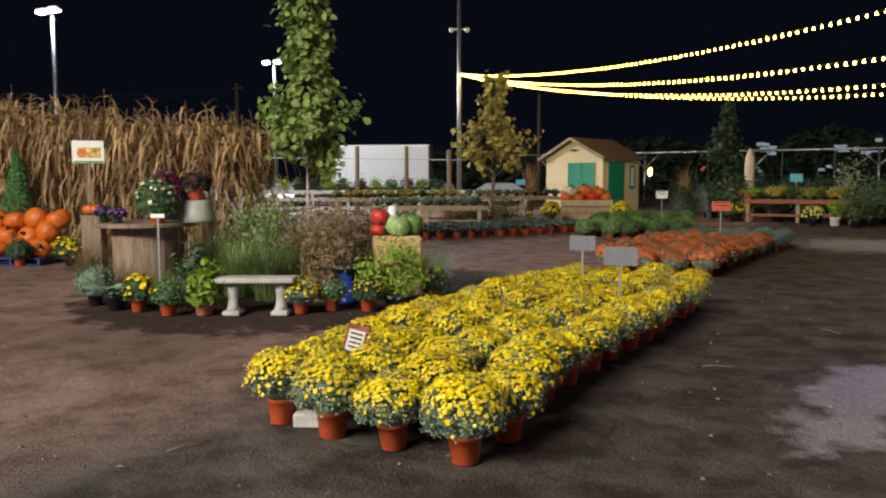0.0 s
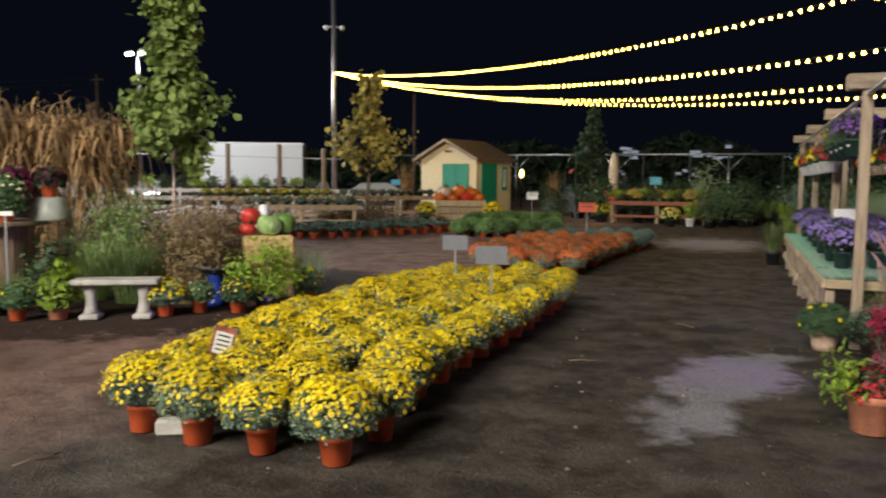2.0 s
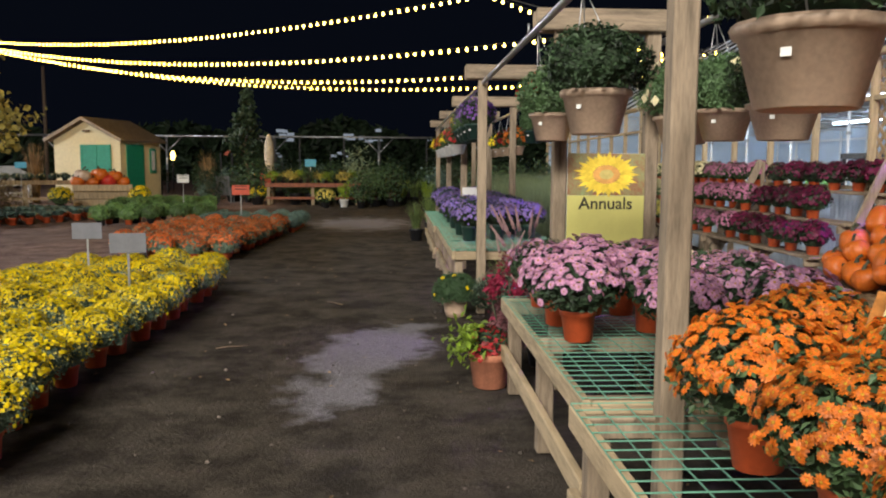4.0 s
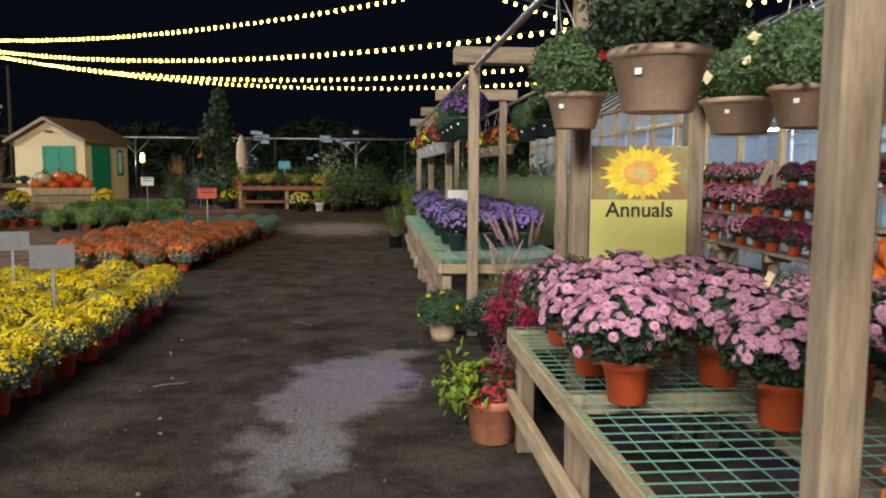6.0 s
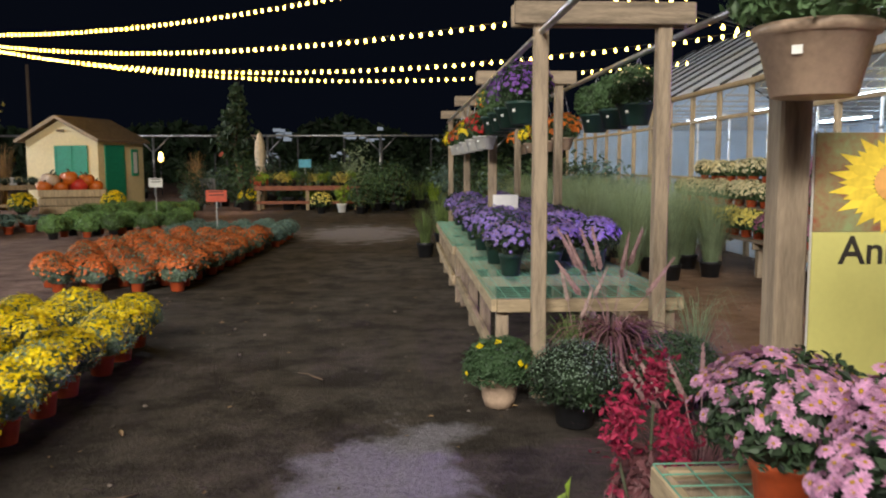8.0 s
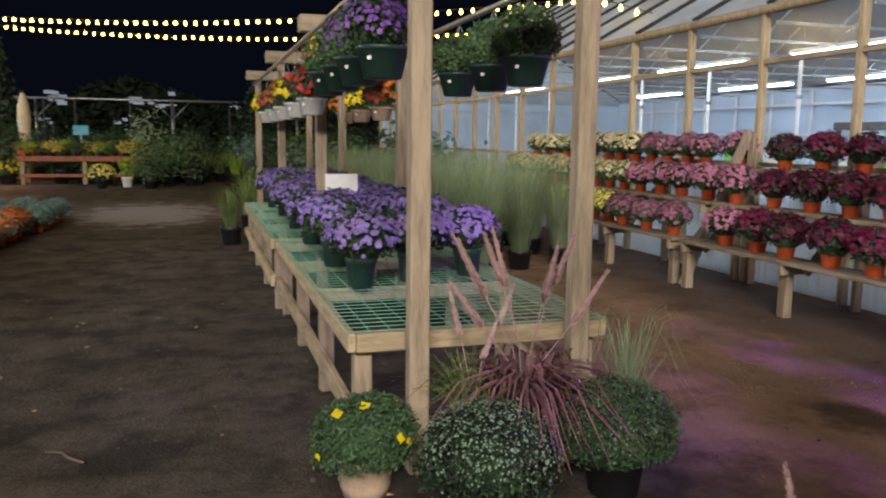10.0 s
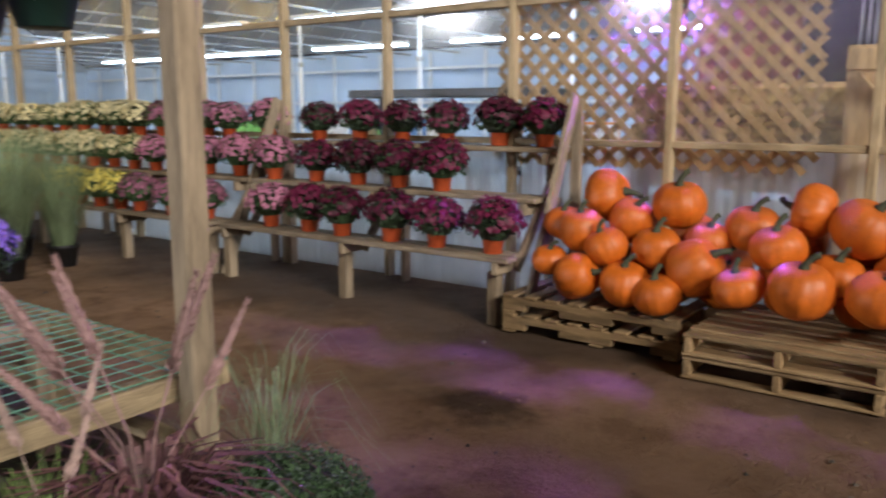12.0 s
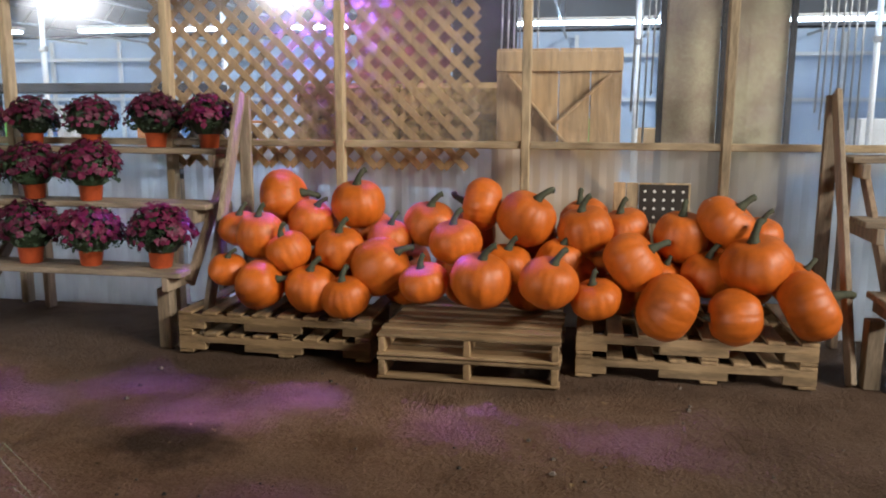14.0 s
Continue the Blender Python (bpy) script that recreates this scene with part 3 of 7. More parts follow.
# ---- ground ----
g = Geo()
N = 60
ext = [-260 * (1 - i / 12) ** 2 - 14 for i in range(12)] + [-14 + 34 * i / N for i in range(N + 1)] + [20 + 260 * (i / 12) ** 2 for i in range(1, 13)]
exy = [-160 * (1 - i / 10) ** 2 - 6 for i in range(10)] + [-6 + 36 * i / N for i in range(N + 1)] + [30 + 300 * (i / 12) ** 2 for i in range(1, 13)]
vs = [(x, y, 0.012 * noise.noise((x * 1.3, y * 1.3, 0)) + 0.006 * noise.noise((x * 4, y * 4, 3)) - 0.008) for y in exy for x in ext]
W = len(ext)
g.add(vs, [(j * W + i, j * W + i + 1, j * W + W + i + 1, j * W + W + i) for j in range(len(exy) - 1) for i in range(W - 1)], 0, True)
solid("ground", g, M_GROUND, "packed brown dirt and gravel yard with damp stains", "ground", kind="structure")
rs = np.random.RandomState(3)
n = 2600
px = np.stack((rs.uniform(-12, 5, n), rs.uniform(1.5, 16, n), np.full(n, 0.0)), 1)
up = np.tile((0.0, 0.0, 1.0), (n, 1))
PEB_V = [(-.5, -.4, 0), (.5, -.45, 0), (.45, .5, 0), (-.5, .4, 0), (-.2, -.2, .45), (.25, -.15, .4), (.15, .25, .5), (-.25, .2, .4)]
PEB_F = [(0, 1, 5, 4), (1, 2, 6, 5), (2, 3, 7, 6), (3, 0, 4, 7), (4, 5, 6, 7)]
v, f = scatter(PEB_V, PEB_F, px, frames_of(up, rs), 0.008 + 0.022 * rs.uniform(0, 1, n) ** 5)
M_PEB = mat("pebble", (0.15, 0.12, 0.10), 0.9, var=0.4, piece=0.4, bump=0.3)
solid("gravel", arr_mesh("gravel", v, f, M_PEB), None, "small stones scattered over the dirt", "gravel", kind="stuff")
n = 420
px = np.stack((rs.uniform(-9, 4.5, n), rs.uniform(1.5, 13, n), np.full(n, 0.012)), 1)
v, f = scatter(LEAF_V, LEAF_F, px, frames_of(up[:n], rs, 0.15), rs.uniform(0.02, 0.05, n))
solid("fallen_leaves", arr_mesh("fallen_leaves", v, f, mat("dry_leaf", (0.30, 0.19, 0.09), 0.8, var=0.5, piece=0.4, bump=0)), None, "dry fallen leaves and petals on dirt", "leaves", kind="stuff")

# ---- greenhouse ----
GX, EAVE = 5.95, 2.92
Y0, Y1, STEP = -1.09, 30.8, 1.33
gh_y = [Y0 + STEP * i for i in range(25)]
wall = new("wall_greenhouse")
tagged(wall, "greenhouse wall of clear film on a pale lumber frame", "greenhouse wall", kind="structure")
for yy in gh_y:
    part("post", Geo().box((GX, yy, EAVE / 2), (0.09, 0.06, EAVE), bev=0.006), M_FRESH, wall)
for a, b in zip(gh_y, gh_y[1:]):
    part("rail", Geo().box((GX, (a + b) / 2, 1.30), (0.06, b - a - 0.062, 0.05), bev=0.005), M_FRESH_Y, wall)
    part("rail", Geo().box((GX, (a + b) / 2, 2.40), (0.06, b - a - 0.062, 0.06), bev=0.005), M_FRESH_Y, wall)
    gp = Geo()
    k = 26
    vv = []
    for i in range(k + 1):
        y = a + (b - a) * i / k
        xo = GX + (0.16 if 7.0 < (a + b) / 2 < 9.7 else 0.055) + (0.008 if i % 2 else 0)
        vv += [(xo, y, 0.0), (xo, y, 1.27)]
    gp.add(vv, [(2 * i, 2 * i + 2, 2 * i + 3, 2 * i + 1) for i in range(k)])
    part("ribbed_panel", gp, M_MILKY, wall, "white ribbed plastic lower sheet").visible_shadow = False
    gp = Geo().add([(GX + 0.05, a, 1.29), (GX + 0.05, b, 1.29), (GX + 0.05, b, EAVE), (GX + 0.05, a, EAVE)], [(0, 1, 2, 3)])
    part("pane", gp, M_FILM, wall).visible_shadow = False
solid("greenhouse_gutter", Geo().tube([(GX - 0.03, Y0, EAVE + 0.02), (GX - 0.03, gh_y[-1], EAVE + 0.02)], 0.055, 8), M_FRESH, "pale round eave pipe of the greenhouse", "pipe", kind="structure")
RX, RZ = 10.4, 5.5
roof = new("roof_greenhouse")
tagged(roof, "milky film greenhouse roof on slanted bars", "greenhouse roof", kind="structure")
for a, b in zip(gh_y, gh_y[1:]):
    for xa, xb in ((GX, RX), (2 * RX - GX, RX)):
        gp = Geo().add([(xa, a, EAVE + 0.05), (xa, b, EAVE + 0.05), (xb, b, RZ), (xb, a, RZ)], [(0, 1, 2, 3)])
        part("roof_sheet", gp, M_ROOF, roof).visible_shadow = False
for yy in gh_y:
    for xa in (GX, 2 * RX - GX):
        part("rafter", Geo().beam((xa, yy, EAVE + 0.09), (RX, yy, RZ + 0.05), 0.045, 0.05), M_DARKMETAL, roof)
    part("tie_bar", Geo().beam((GX + 0.1, yy, EAVE - 0.1), (2 * RX - GX, yy, EAVE - 0.1), 0.035, 0.04), M_METAL, roof)
    for k in range(4):
        xa = GX + 1.0 + k * 2.2
        part("web_bar", Geo().beam((xa, yy, EAVE - 0.1), (xa + 0.7, yy, EAVE + 0.55), 0.025, 0.025), M_METAL, roof)
solid("wall_greenhouse_back", Geo().box((2 * RX - GX + 0.05, 14.8, EAVE / 2), (0.1, 33, EAVE)), M_INSIDE, "pale blue far film wall of the greenhouse", "wall", kind="structure")
for yy in (Y0 - 0.1, gh_y[-1] + 0.1):
    gp = Geo().add([(GX, yy, 0), (2 * RX - GX, yy, 0), (2 * RX - GX, yy, EAVE), (RX, yy, RZ), (GX, yy, EAVE)], [(0, 1, 2, 3, 4)])
    solid("wall_greenhouse_end", gp, M_INSIDE, "film end wall of the greenhouse", "wall", kind="structure")
solid("greenhouse_floor", Geo().box((RX, 14.8, 0.0), (2 * (RX - GX) - 0.2, 32, 0.04)), M_SLAB, "grey concrete slab floor inside greenhouse", "floor", kind="structure")

tube_master = thing("ceiling_light", pose(8.2, 3.0, 2.78), "twin fluorescent strip light hanging in the greenhouse", "ceiling light", "greenhouse strip lights")
part("housing", Geo().box((0, 0, 0.03), (0.16, 2.4, 0.05), bev=0.01), M_WHITE, tube_master)
for dx in (-0.045, 0.045):
    part("tube", Geo().tube([(dx, -1.16, -0.02), (dx, 1.16, -0.02)], 0.02, 8), M_TUBE, tube_master)
for y in (-1.0, 1.0):
    part("hanger", Geo().tube([(0, y, 0.05), (0, y, 0.35 if y else 0.3)], 0.004, 4), M_METAL, tube_master)
for x in (8.2, 12.0):
    for y in (3.0, 6.4, 9.8, 13.2, 16.6, 20.0, 24.0):
        if (x, y) != (8.2, 3.0):
            copy_thing(tube_master, pose(x, y, 2.78))
gl = thing("grow_light", pose(6.5, 8.4, 2.80), "violet grow light bar behind the lattice", "grow light")
part("housing", Geo().box((0, 0, 0.04), (0.12, 1.8, 0.06), bev=0.01), M_DARKMETAL, gl)
part("tube", Geo().tube([(0, -0.85, -0.01), (0, 0.85, -0.01)], 0.025, 8), M_GROW, gl)
part("hanger", Geo().tube([(0, 0, 0.07), (0, 0, 0.5)], 0.005, 4), M_METAL, gl)

# lattice panel behind the film
lat = new("lattice_panel")
tagged(lat, "diagonal wooden lattice panel standing behind the film", "lattice")
la, lb, lc, ld = 7.24, 9.75, 1.12, 2.86
for sgn, xo in ((1, 6.06), (-1, 6.075)):
    k = la - (ld - lc) - 0.2
    while k < lb + (ld - lc):
        pts = []
        # the line y = k + sgn * (z - lc), kept inside the panel
        t0, t1 = 0.0, ld - lc
        ya = k if sgn > 0 else k
        lo, hi = ((la - ya) * sgn, (lb - ya) * sgn)
        lo, hi = min(lo, hi), max(lo, hi)
        t0, t1 = max(t0, lo), min(t1, hi)
        if t1 - t0 > 0.08:
            part("slat", Geo().beam((xo, ya + sgn * t0, lc + t0), (xo, ya + sgn * t1, lc + t1), 0.010, 0.052, 0.002), M_LATT, lat)
        k += 0.168
door = thing("barn_door", pose(6.16, 6.68, 0.02), "tan braced barn door leaning behind the film", "door")
for i in range(4):
    part("plank", Geo().box((0, -0.33 + 0.22 * i, 0.98), (0.025, 0.215, 1.94), bev=0.004), M_BARN, door)
part("frame_rail", Geo().box((-0.024, 0, 1.86), (0.022, 0.88, 0.14), bev=0.004), M_BARN, door)
part("frame_rail", Geo().box((-0.024, 0, 0.10), (0.022, 0.88, 0.14), bev=0.004), M_BARN, door)
part("brace", Geo().beam((-0.024, 0.36, 1.77), (-0.024, -0.36, 0.95), 0.12, 0.02), M_BARN, door)
part("brace", Geo().beam((-0.024, -0.36, 1.77), (-0.024, 0.02, 1.42), 0.11, 0.018), M_BARN, door)
M_MOSS = mat("mossy_sheet", (0.46, 0.42, 0.28), 0.85, var=0.2, scale=2.5, bump=0.1, alt=(0.30, 0.20, 0.17))
for y, w in ((5.78, 0.36), (5.33, 0.34)):
    solid("plywood_sheet", Geo().box((6.2, y, 1.45), (0.02, w, 2.86), bev=0.003), M_MOSS, "tall mossy tan sheet with dark edges behind the film", "board")
    for e in (-1, 1):
        solid("edge_strip", Geo().box((6.175, y + e * (w / 2 + 0.022), 1.45), (0.03, 0.04, 2.86), bev=0.003), M_DARKMETAL, "dark perforated metal strip along a tall sheet", "strip", "edge strips")
for y in (7.5, 8.35):
    for z in (1.235, 1.61):
        solid("straw_bale", Geo().box((6.75, y, z), (0.5, 0.84, 0.46 if z < 1.5 else 0.28), bev=0.04), M_HAY, "straw bale stacked behind the lattice", "straw bale", "bales inside greenhouse")
bb2 = thing("display_bench", pose(6.75, 7.95, 0.02), "plain lumber bench carrying straw bales behind the lattice", "bench")
part("top", Geo().box((0, 0, 0.955), (0.6, 1.9, 0.06), bev=0.01), M_WOOD, bb2)
for k in (-0.85, 0.85):
    part("leg", Geo().box((0, k, 0.462), (0.5, 0.07, 0.923), bev=0.005), M_WOOD, bb2)
# added backing sheet that darkens the view through the lattice
solid("dark_partition", Geo().box((7.25, 7.35, 1.35), (0.05, 0.55, 2.66), bev=0.01), M_DARKMETAL, "narrow dark backing sheet added behind the lattice", "partition")
solid("red_brown_partition", Geo().box((7.45, 8.1, 2.05), (0.05, 0.85, 1.3), bev=0.01), mat("red_brown_board", (0.28, 0.12, 0.08), 0.8, var=0.3), "red brown hanging board behind the lattice", "partition")
# white posts, rails and hanging pipes inside
M_BACKLINE = mat("white_frame", (0.62, 0.68, 0.74), 0.5, var=0.1)
for k in range(13):
    yy = 1.6 + 2.2 * k
    ip = thing("greenhouse_post", pose(8.7, yy, 0.02), "slim white post inside the greenhouse", "post", "inner posts")
    part("shaft", Geo().tube([(0, 0, 0), (0, 0, 2.8)], 0.03, 8), M_WHITE, ip)
    part("clamp", Geo().box((0, 0, 2.2), (0.08, 0.08, 0.06), bev=0.008), M_METAL, ip)
wf = thing("window_frame", pose(14.78, 14.8, 0), "white framed panes along the far greenhouse wall", "window frame")
for k in range(22):
    part("mullion", Geo().box((0, -15.4 + 1.46 * k, 1.45), (0.05, 0.07, 2.8)), M_BACKLINE, wf)
for z in (0.95, 1.75, 2.5):
    part("rail", Geo().box((-0.06, 0, z), (0.05, 31.5, 0.06)), M_BACKLINE, wf)
for yy in (5.98, 4.62, 7.02):
    hp = thing("hanging_pipes", pose(6.9, yy, 0.02), "bundle of slim grey pipes hanging inside the greenhouse", "pipes", "pipe bundles")
    part("hook_bar", Geo().box((0, 0, 2.72), (0.04, 0.34, 0.03), bev=0.004), M_METAL, hp)
    part("hanger", Geo().tube([(0, 0, 2.73), (0, 0, 3.47)], 0.006, 5), M_METAL, hp)
    for k in range(7):
        part("pipe", Geo().tube([(0.012 * (k % 3), -0.14 + 0.046 * k, 2.70), (0.012 * (k % 3), -0.14 + 0.05 * k, 1.25 + 0.13 * ((k * 5) % 4))], 0.008, 5), M_METAL, hp)
shelf = thing("dark_rack", pose(7.6, 11.3, 0.02), "dark metal rack inside the greenhouse", "rack")
part("top", Geo().box((0, 0, 1.72), (0.6, 2.6, 0.09), bev=0.01), M_DARKMETAL, shelf)
part("lower_shelf", Geo().box((0, 0, 0.9), (0.6, 2.6, 0.05), bev=0.01), M_DARKMETAL, shelf)
for x in (-0.26, 0.26):
    for y in (-1.25, 1.25):
        part("leg", Geo().box((x, y, 0.84), (0.05, 0.05, 1.67), bev=0.004), M_DARKMETAL, shelf)
M_BOX = [mat("carton_" + c, col, 0.7, var=0.15) for c, col in (("orange", (0.6, 0.22, 0.06)), ("tan", (0.42, 0.28, 0.15)), ("blue", (0.12, 0.25, 0.5)), ("white", (0.7, 0.7, 0.7)), ("green", (0.2, 0.5, 0.12)))]
for i in range(22):
    y = 3.0 + i * 0.72 + rnd.uniform(-0.1, 0.1)
    h = rnd.uniform(0.3, 0.6)
    x = rnd.choice((9.2, 10.6))
    solid("carton", Geo().box((x, y, 1.0 + h / 2), (0.4, rnd.uniform(0.3, 0.5), h), bev=0.01), M_BOX[rnd.randrange(5)], "coloured carton on a bench inside greenhouse", "box", "goods in greenhouse")
for x in (9.2, 10.6):
    bt = thing("display_bench", pose(x, 10.5, 0.02), "long plain bench inside the greenhouse", "bench")
    part("top", Geo().box((0, 0, 0.945), (0.7, 16.5, 0.07), bev=0.01), M_WOOD, bt)
    for k in range(6):
        part("leg", Geo().box((0, -7.8 + 3.1 * k, 0.455), (0.5, 0.08, 0.905), bev=0.005), M_WOOD, bt)

# ---- stepped plant shelves along the greenhouse ----


def stepped_shelf(y0, y1, seed):
    """Three plank tiers on slanted trestles, from y0 to y1."""
    L = y1 - y0
    ob = thing("plant_shelf", pose(0, (y0 + y1) / 2, 0), "three-tier weathered wooden plant shelf", "plant shelf", "stepped shelves")
    for tier, (x, z) in enumerate(((4.92, 0.50), (5.33, 0.885), (5.70, 1.24))):
        for k in range(2):
            part("plank", Geo().box((x + 0.075 + 0.155 * k, rnd.uniform(-0.03, 0.03), z), (0.15, L, 0.038), bev=0.005), M_WOOD_Y, ob)
    for y in [-L / 2 + 0.08 + i * (L - 0.16) / max(1, round(L / 1.4)) for i in range(max(1, round(L / 1.4)) + 1)]:
        part("bearer", Geo().box((5.09, y, 0.435), (0.34, 0.045, 0.09), bev=0.004), M_WOOD, ob)
        part("bearer", Geo().box((5.60, y, 0.82), (0.60, 0.045, 0.09), bev=0.004), M_WOOD, ob)
        part("bearer", Geo().box((5.76, y, 1.175), (0.26, 0.045, 0.09), bev=0.004), M_WOOD, ob)
        part("front_leg", Geo().box((5.06, y + 0.07, 0.19), (0.09, 0.09, 0.40), bev=0.005), M_WOOD, ob)
        part("back_post", Geo().box((5.84, y + 0.047, 0.61), (0.09, 0.045, 1.22), bev=0.004), M_OLDWOOD, ob)
        part("brace", Geo().beam((5.16, y - 0.045, 0.40), (5.80, y - 0.045, 1.14), 0.04, 0.08), M_OLDWOOD, ob)
    return ob


shelf_spans = [(9.0, 12.1), (12.2, 15.2), (15.3, 18.4), (2.0, 4.86)]
for i, (a, b) in enumerate(shelf_spans):
    stepped_shelf(a, b, i)
# tall slanted side rails at the gap where the pumpkins lie
for y, nm in ((8.90, "shelf_rail"), (4.95, "shelf_rail"), (12.15, "shelf_rail")):
    rb = thing(nm, pose(0, y, 0), "slanted grey plank side rail of a plant shelf", "side rail")
    part("rail", Geo().beam((5.04, 0, 0.0), (5.78, 0, 1.66), 0.035, 0.11), M_WOOD, rb)
    part("rail", Geo().beam((5.82, 0, 0.0), (5.82, 0, 1.64), 0.035, 0.09), M_WOOD, rb)

shelf_mums = {}
for key, petals, leaf, nb, seed, lab in (("burg", [M_BURG], M_LEAF_D, 250, 21, "burgundy mum in a terracotta pot on the plank shelf"), ("pink", [M_ROSE], M_LEAF, 230, 31, "pink mum in a terracotta pot on the plank shelf"), ("cream", [M_CREAM], M_LEAF, 260, 41, "cream mum in a terracotta pot on the plank shelf"), ("lemon", [M_LEMON], M_LEAF, 260, 51, "lemon yellow mum in a terracotta pot on the plank shelf")):
    shelf_mums[key] = [make_mum("potted_mum", lab, 0.215, 0.31, 0.085, 0.15, M_TERRA, leaf, petals, 480, int(nb * 1.25), 0.034, 0.024, 0.0, False, seed + k, "mums on stepped shelves") for k in range(3)]
rows = {k: [] for k in shelf_mums}
for tier, (x, z) in enumerate(((5.07, 0.52), (5.47, 0.905), (5.84, 1.26))):
    y = (9.2, 9.9, 9.17)[tier]
    while y < 17.9:
        stage = y - tier * 0.35
        if stage < 11.5:
            key = "burg"
        elif stage < 13.6:
            key = "pink"
        else:
            key = "lemon" if tier == 0 else "cream"
        rows[key].append((x, y, z))
        y += rnd.uniform(0.42, 0.56) if y < 13 else rnd.uniform(0.36, 0.44)
        if 11.95 < y < 12.3:
            y = 12.4
for k in range(5):
    rows["burg"].append((5.07 + 0.4 * (k % 2), 2.3 + 0.5 * k, 0.52 + 0.385 * (k % 2)))
for key, spots in rows.items():
    place(shelf_mums[key], spots, 0.03)

# ---- pallets and pumpkins ----


def pallet(x, y, z, w, d, layers=1, seed=0, yaw=0):
    """w runs along y, d along x."""
    ob = thing("wooden_pallet", pose(x, y, z, 0, 0, yaw), "rough weathered wooden shipping pallet", "pallet", "pallets under the pumpkins")
    for k in (-1, 0, 1):
        part("stringer", Geo().box((0, k * (w / 2 - 0.03), 0.07), (d, 0.04, 0.09), bev=0.004), M_PALLET_X, ob)
    nb = 7
    for i in range(nb):
        part("deck_board", Geo().box((-d / 2 + 0.05 + i * (d - 0.1) / (nb - 1), rnd.uniform(-0.01, 0.01), 0.125), (0.095, w, 0.018), bev=0.003), M_PALLET_Y, ob)
    for i in range(3):
        part("bottom_board", Geo().box((-d / 2 + 0.05 + i * (d - 0.1) / 2, 0, 0.014), (0.095, w, 0.018), bev=0.003), M_PALLET_Y, ob)
    return ob


def pallet_x(x, y, z, w, d, seed=0):
    """Deck boards run away from the aisle; notched stringers face it."""
    ob = thing("wooden_pallet", pose(x, y, z), "rough weathered wooden pallet with notched stringers", "pallet", "pallets under the pumpkins")
    for k in (-1, 0, 1):
        gq = Geo()
        x0 = k * (d / 2 - 0.025)
        gq.box((x0, 0, 0.092), (0.04, w, 0.045), bev=0.003)
        for yy, ww in ((-w / 2 + 0.09, 0.18), (0, 0.38), (w / 2 - 0.09, 0.18)):
            gq.box((x0, yy, 0.047), (0.04, ww, 0.05), bev=0.003)
        part("stringer", gq, M_PALLET_Y, ob)
    for i in range(8):
        yy = -w / 2 + 0.05 + i * (w - 0.1) / 7
        part("deck_board", Geo().box((0, yy, 0.125), (d, 0.095, 0.018), bev=0.003), M_PALLET_X, ob)
        if i in (0, 3, 7):
            part("bottom_board", Geo().box((0, yy, 0.011), (d, 0.095, 0.018), bev=0.003), M_PALLET_X, ob)
    return ob


for z in (0, 0.137):
    pallet_x(5.40, 8.37, z, 1.27, 0.95)
    pallet_x(5.39, 5.83, z, 1.33, 0.95)
for z in (0, 0.137):
    pallet(5.16, 7.10, z, 1.05, 1.0)


def pumpkin_meshes(r, squash, ribs, seed):
    rs = random.Random(seed)
    ph = rs.uniform(0, 6)
    g = Geo()
    nz, na = 16, 96
    vs, fs = [], []
    for k in range(nz + 1):
        t = math.pi * k / nz
        for i in range(na):
            a = 2 * math.pi * i / na
            rib = 1 - 0.026 * (1 - abs(math.sin(a * ribs / 2 + ph))) ** 2
            bulge = 1 + 0.10 * noise.noise((math.cos(a) * 1.2 + seed, math.sin(a) * 1.2, t)) + 0.02 * noise.noise((math.cos(a) * 5 + seed, math.sin(a) * 5, t * 4))
            rr = r * math.sin(t) ** 0.85 * rib * bulge
            dip = 0.16 * math.exp(-((math.pi - t) / 0.42) ** 2) + 0.12 * math.exp(-(t / 0.4) ** 2)
            z = -math.cos(t) * r * squash
            z = z * (1 - dip * 1.1) if k > nz / 2 else z * (1 - dip)
            vs.append((rr * math.cos(a), rr * math.sin(a), z + r * squash * 0.88))
    for k in range(nz):
        for i in range(na):
            j = (i + 1) % na
            fs.append((k * na + i, k * na + j, k * na + na + j, k * na + na + i))
    g.add(vs, fs, 0, True)
    s = Geo()
    top = r * squash * (0.88 + 0.80)
    bend = rs.uniform(0.02, 0.05) * r / 0.2
    pts = [(0, 0, top - 0.015), (0.003, 0, top + 0.02), (bend * 0.5, 0, top + 0.05 * r / 0.18), (bend * 1.6, 0.01, top + 0.085 * r / 0.18), (bend * 2.2, 0.012, top + 0.09 * r / 0.18)]
    s.tube(pts, [0.05 * r / 0.2, 0.03 * r / 0.2, 0.022 * r / 0.2, 0.021 * r / 0.2, 0.024 * r / 0.2], 7)
    return g.mesh("skin", M_PUMPKIN), s.mesh("stem", M_STEM)


PK = []
for i, (sq, ribs) in enumerate(((0.82, 13), (0.92, 15), (0.76, 12), (1.0, 14), (0.86, 16))):
    a, b = pumpkin_meshes(0.2, sq, ribs, 60 + i)
    PK.append((a, b, sq))


def pumpkin(x, y, z, r, kind, tilt=0, yaw=0, label="ripe orange pumpkin with a dark stem on the pallet pile", group="pumpkin pile"):
    """Rests with its middle at (x, y) and its underside at z."""
    a, b, sq = PK[kind % 5]
    s = r / 0.2
    c = Matrix.Translation((0, 0, -r * sq * 0.88))
    ob = thing("pumpkin", Matrix.Translation((x, y, z + r * sq * 0.9)) @ pose(0, 0, 0, 0, tilt, yaw) @ c @ Matrix.Scale(s, 4), label, "pumpkin", group)
    part("skin", a, None, ob)
    part("stem", b, None, ob)
    return ob


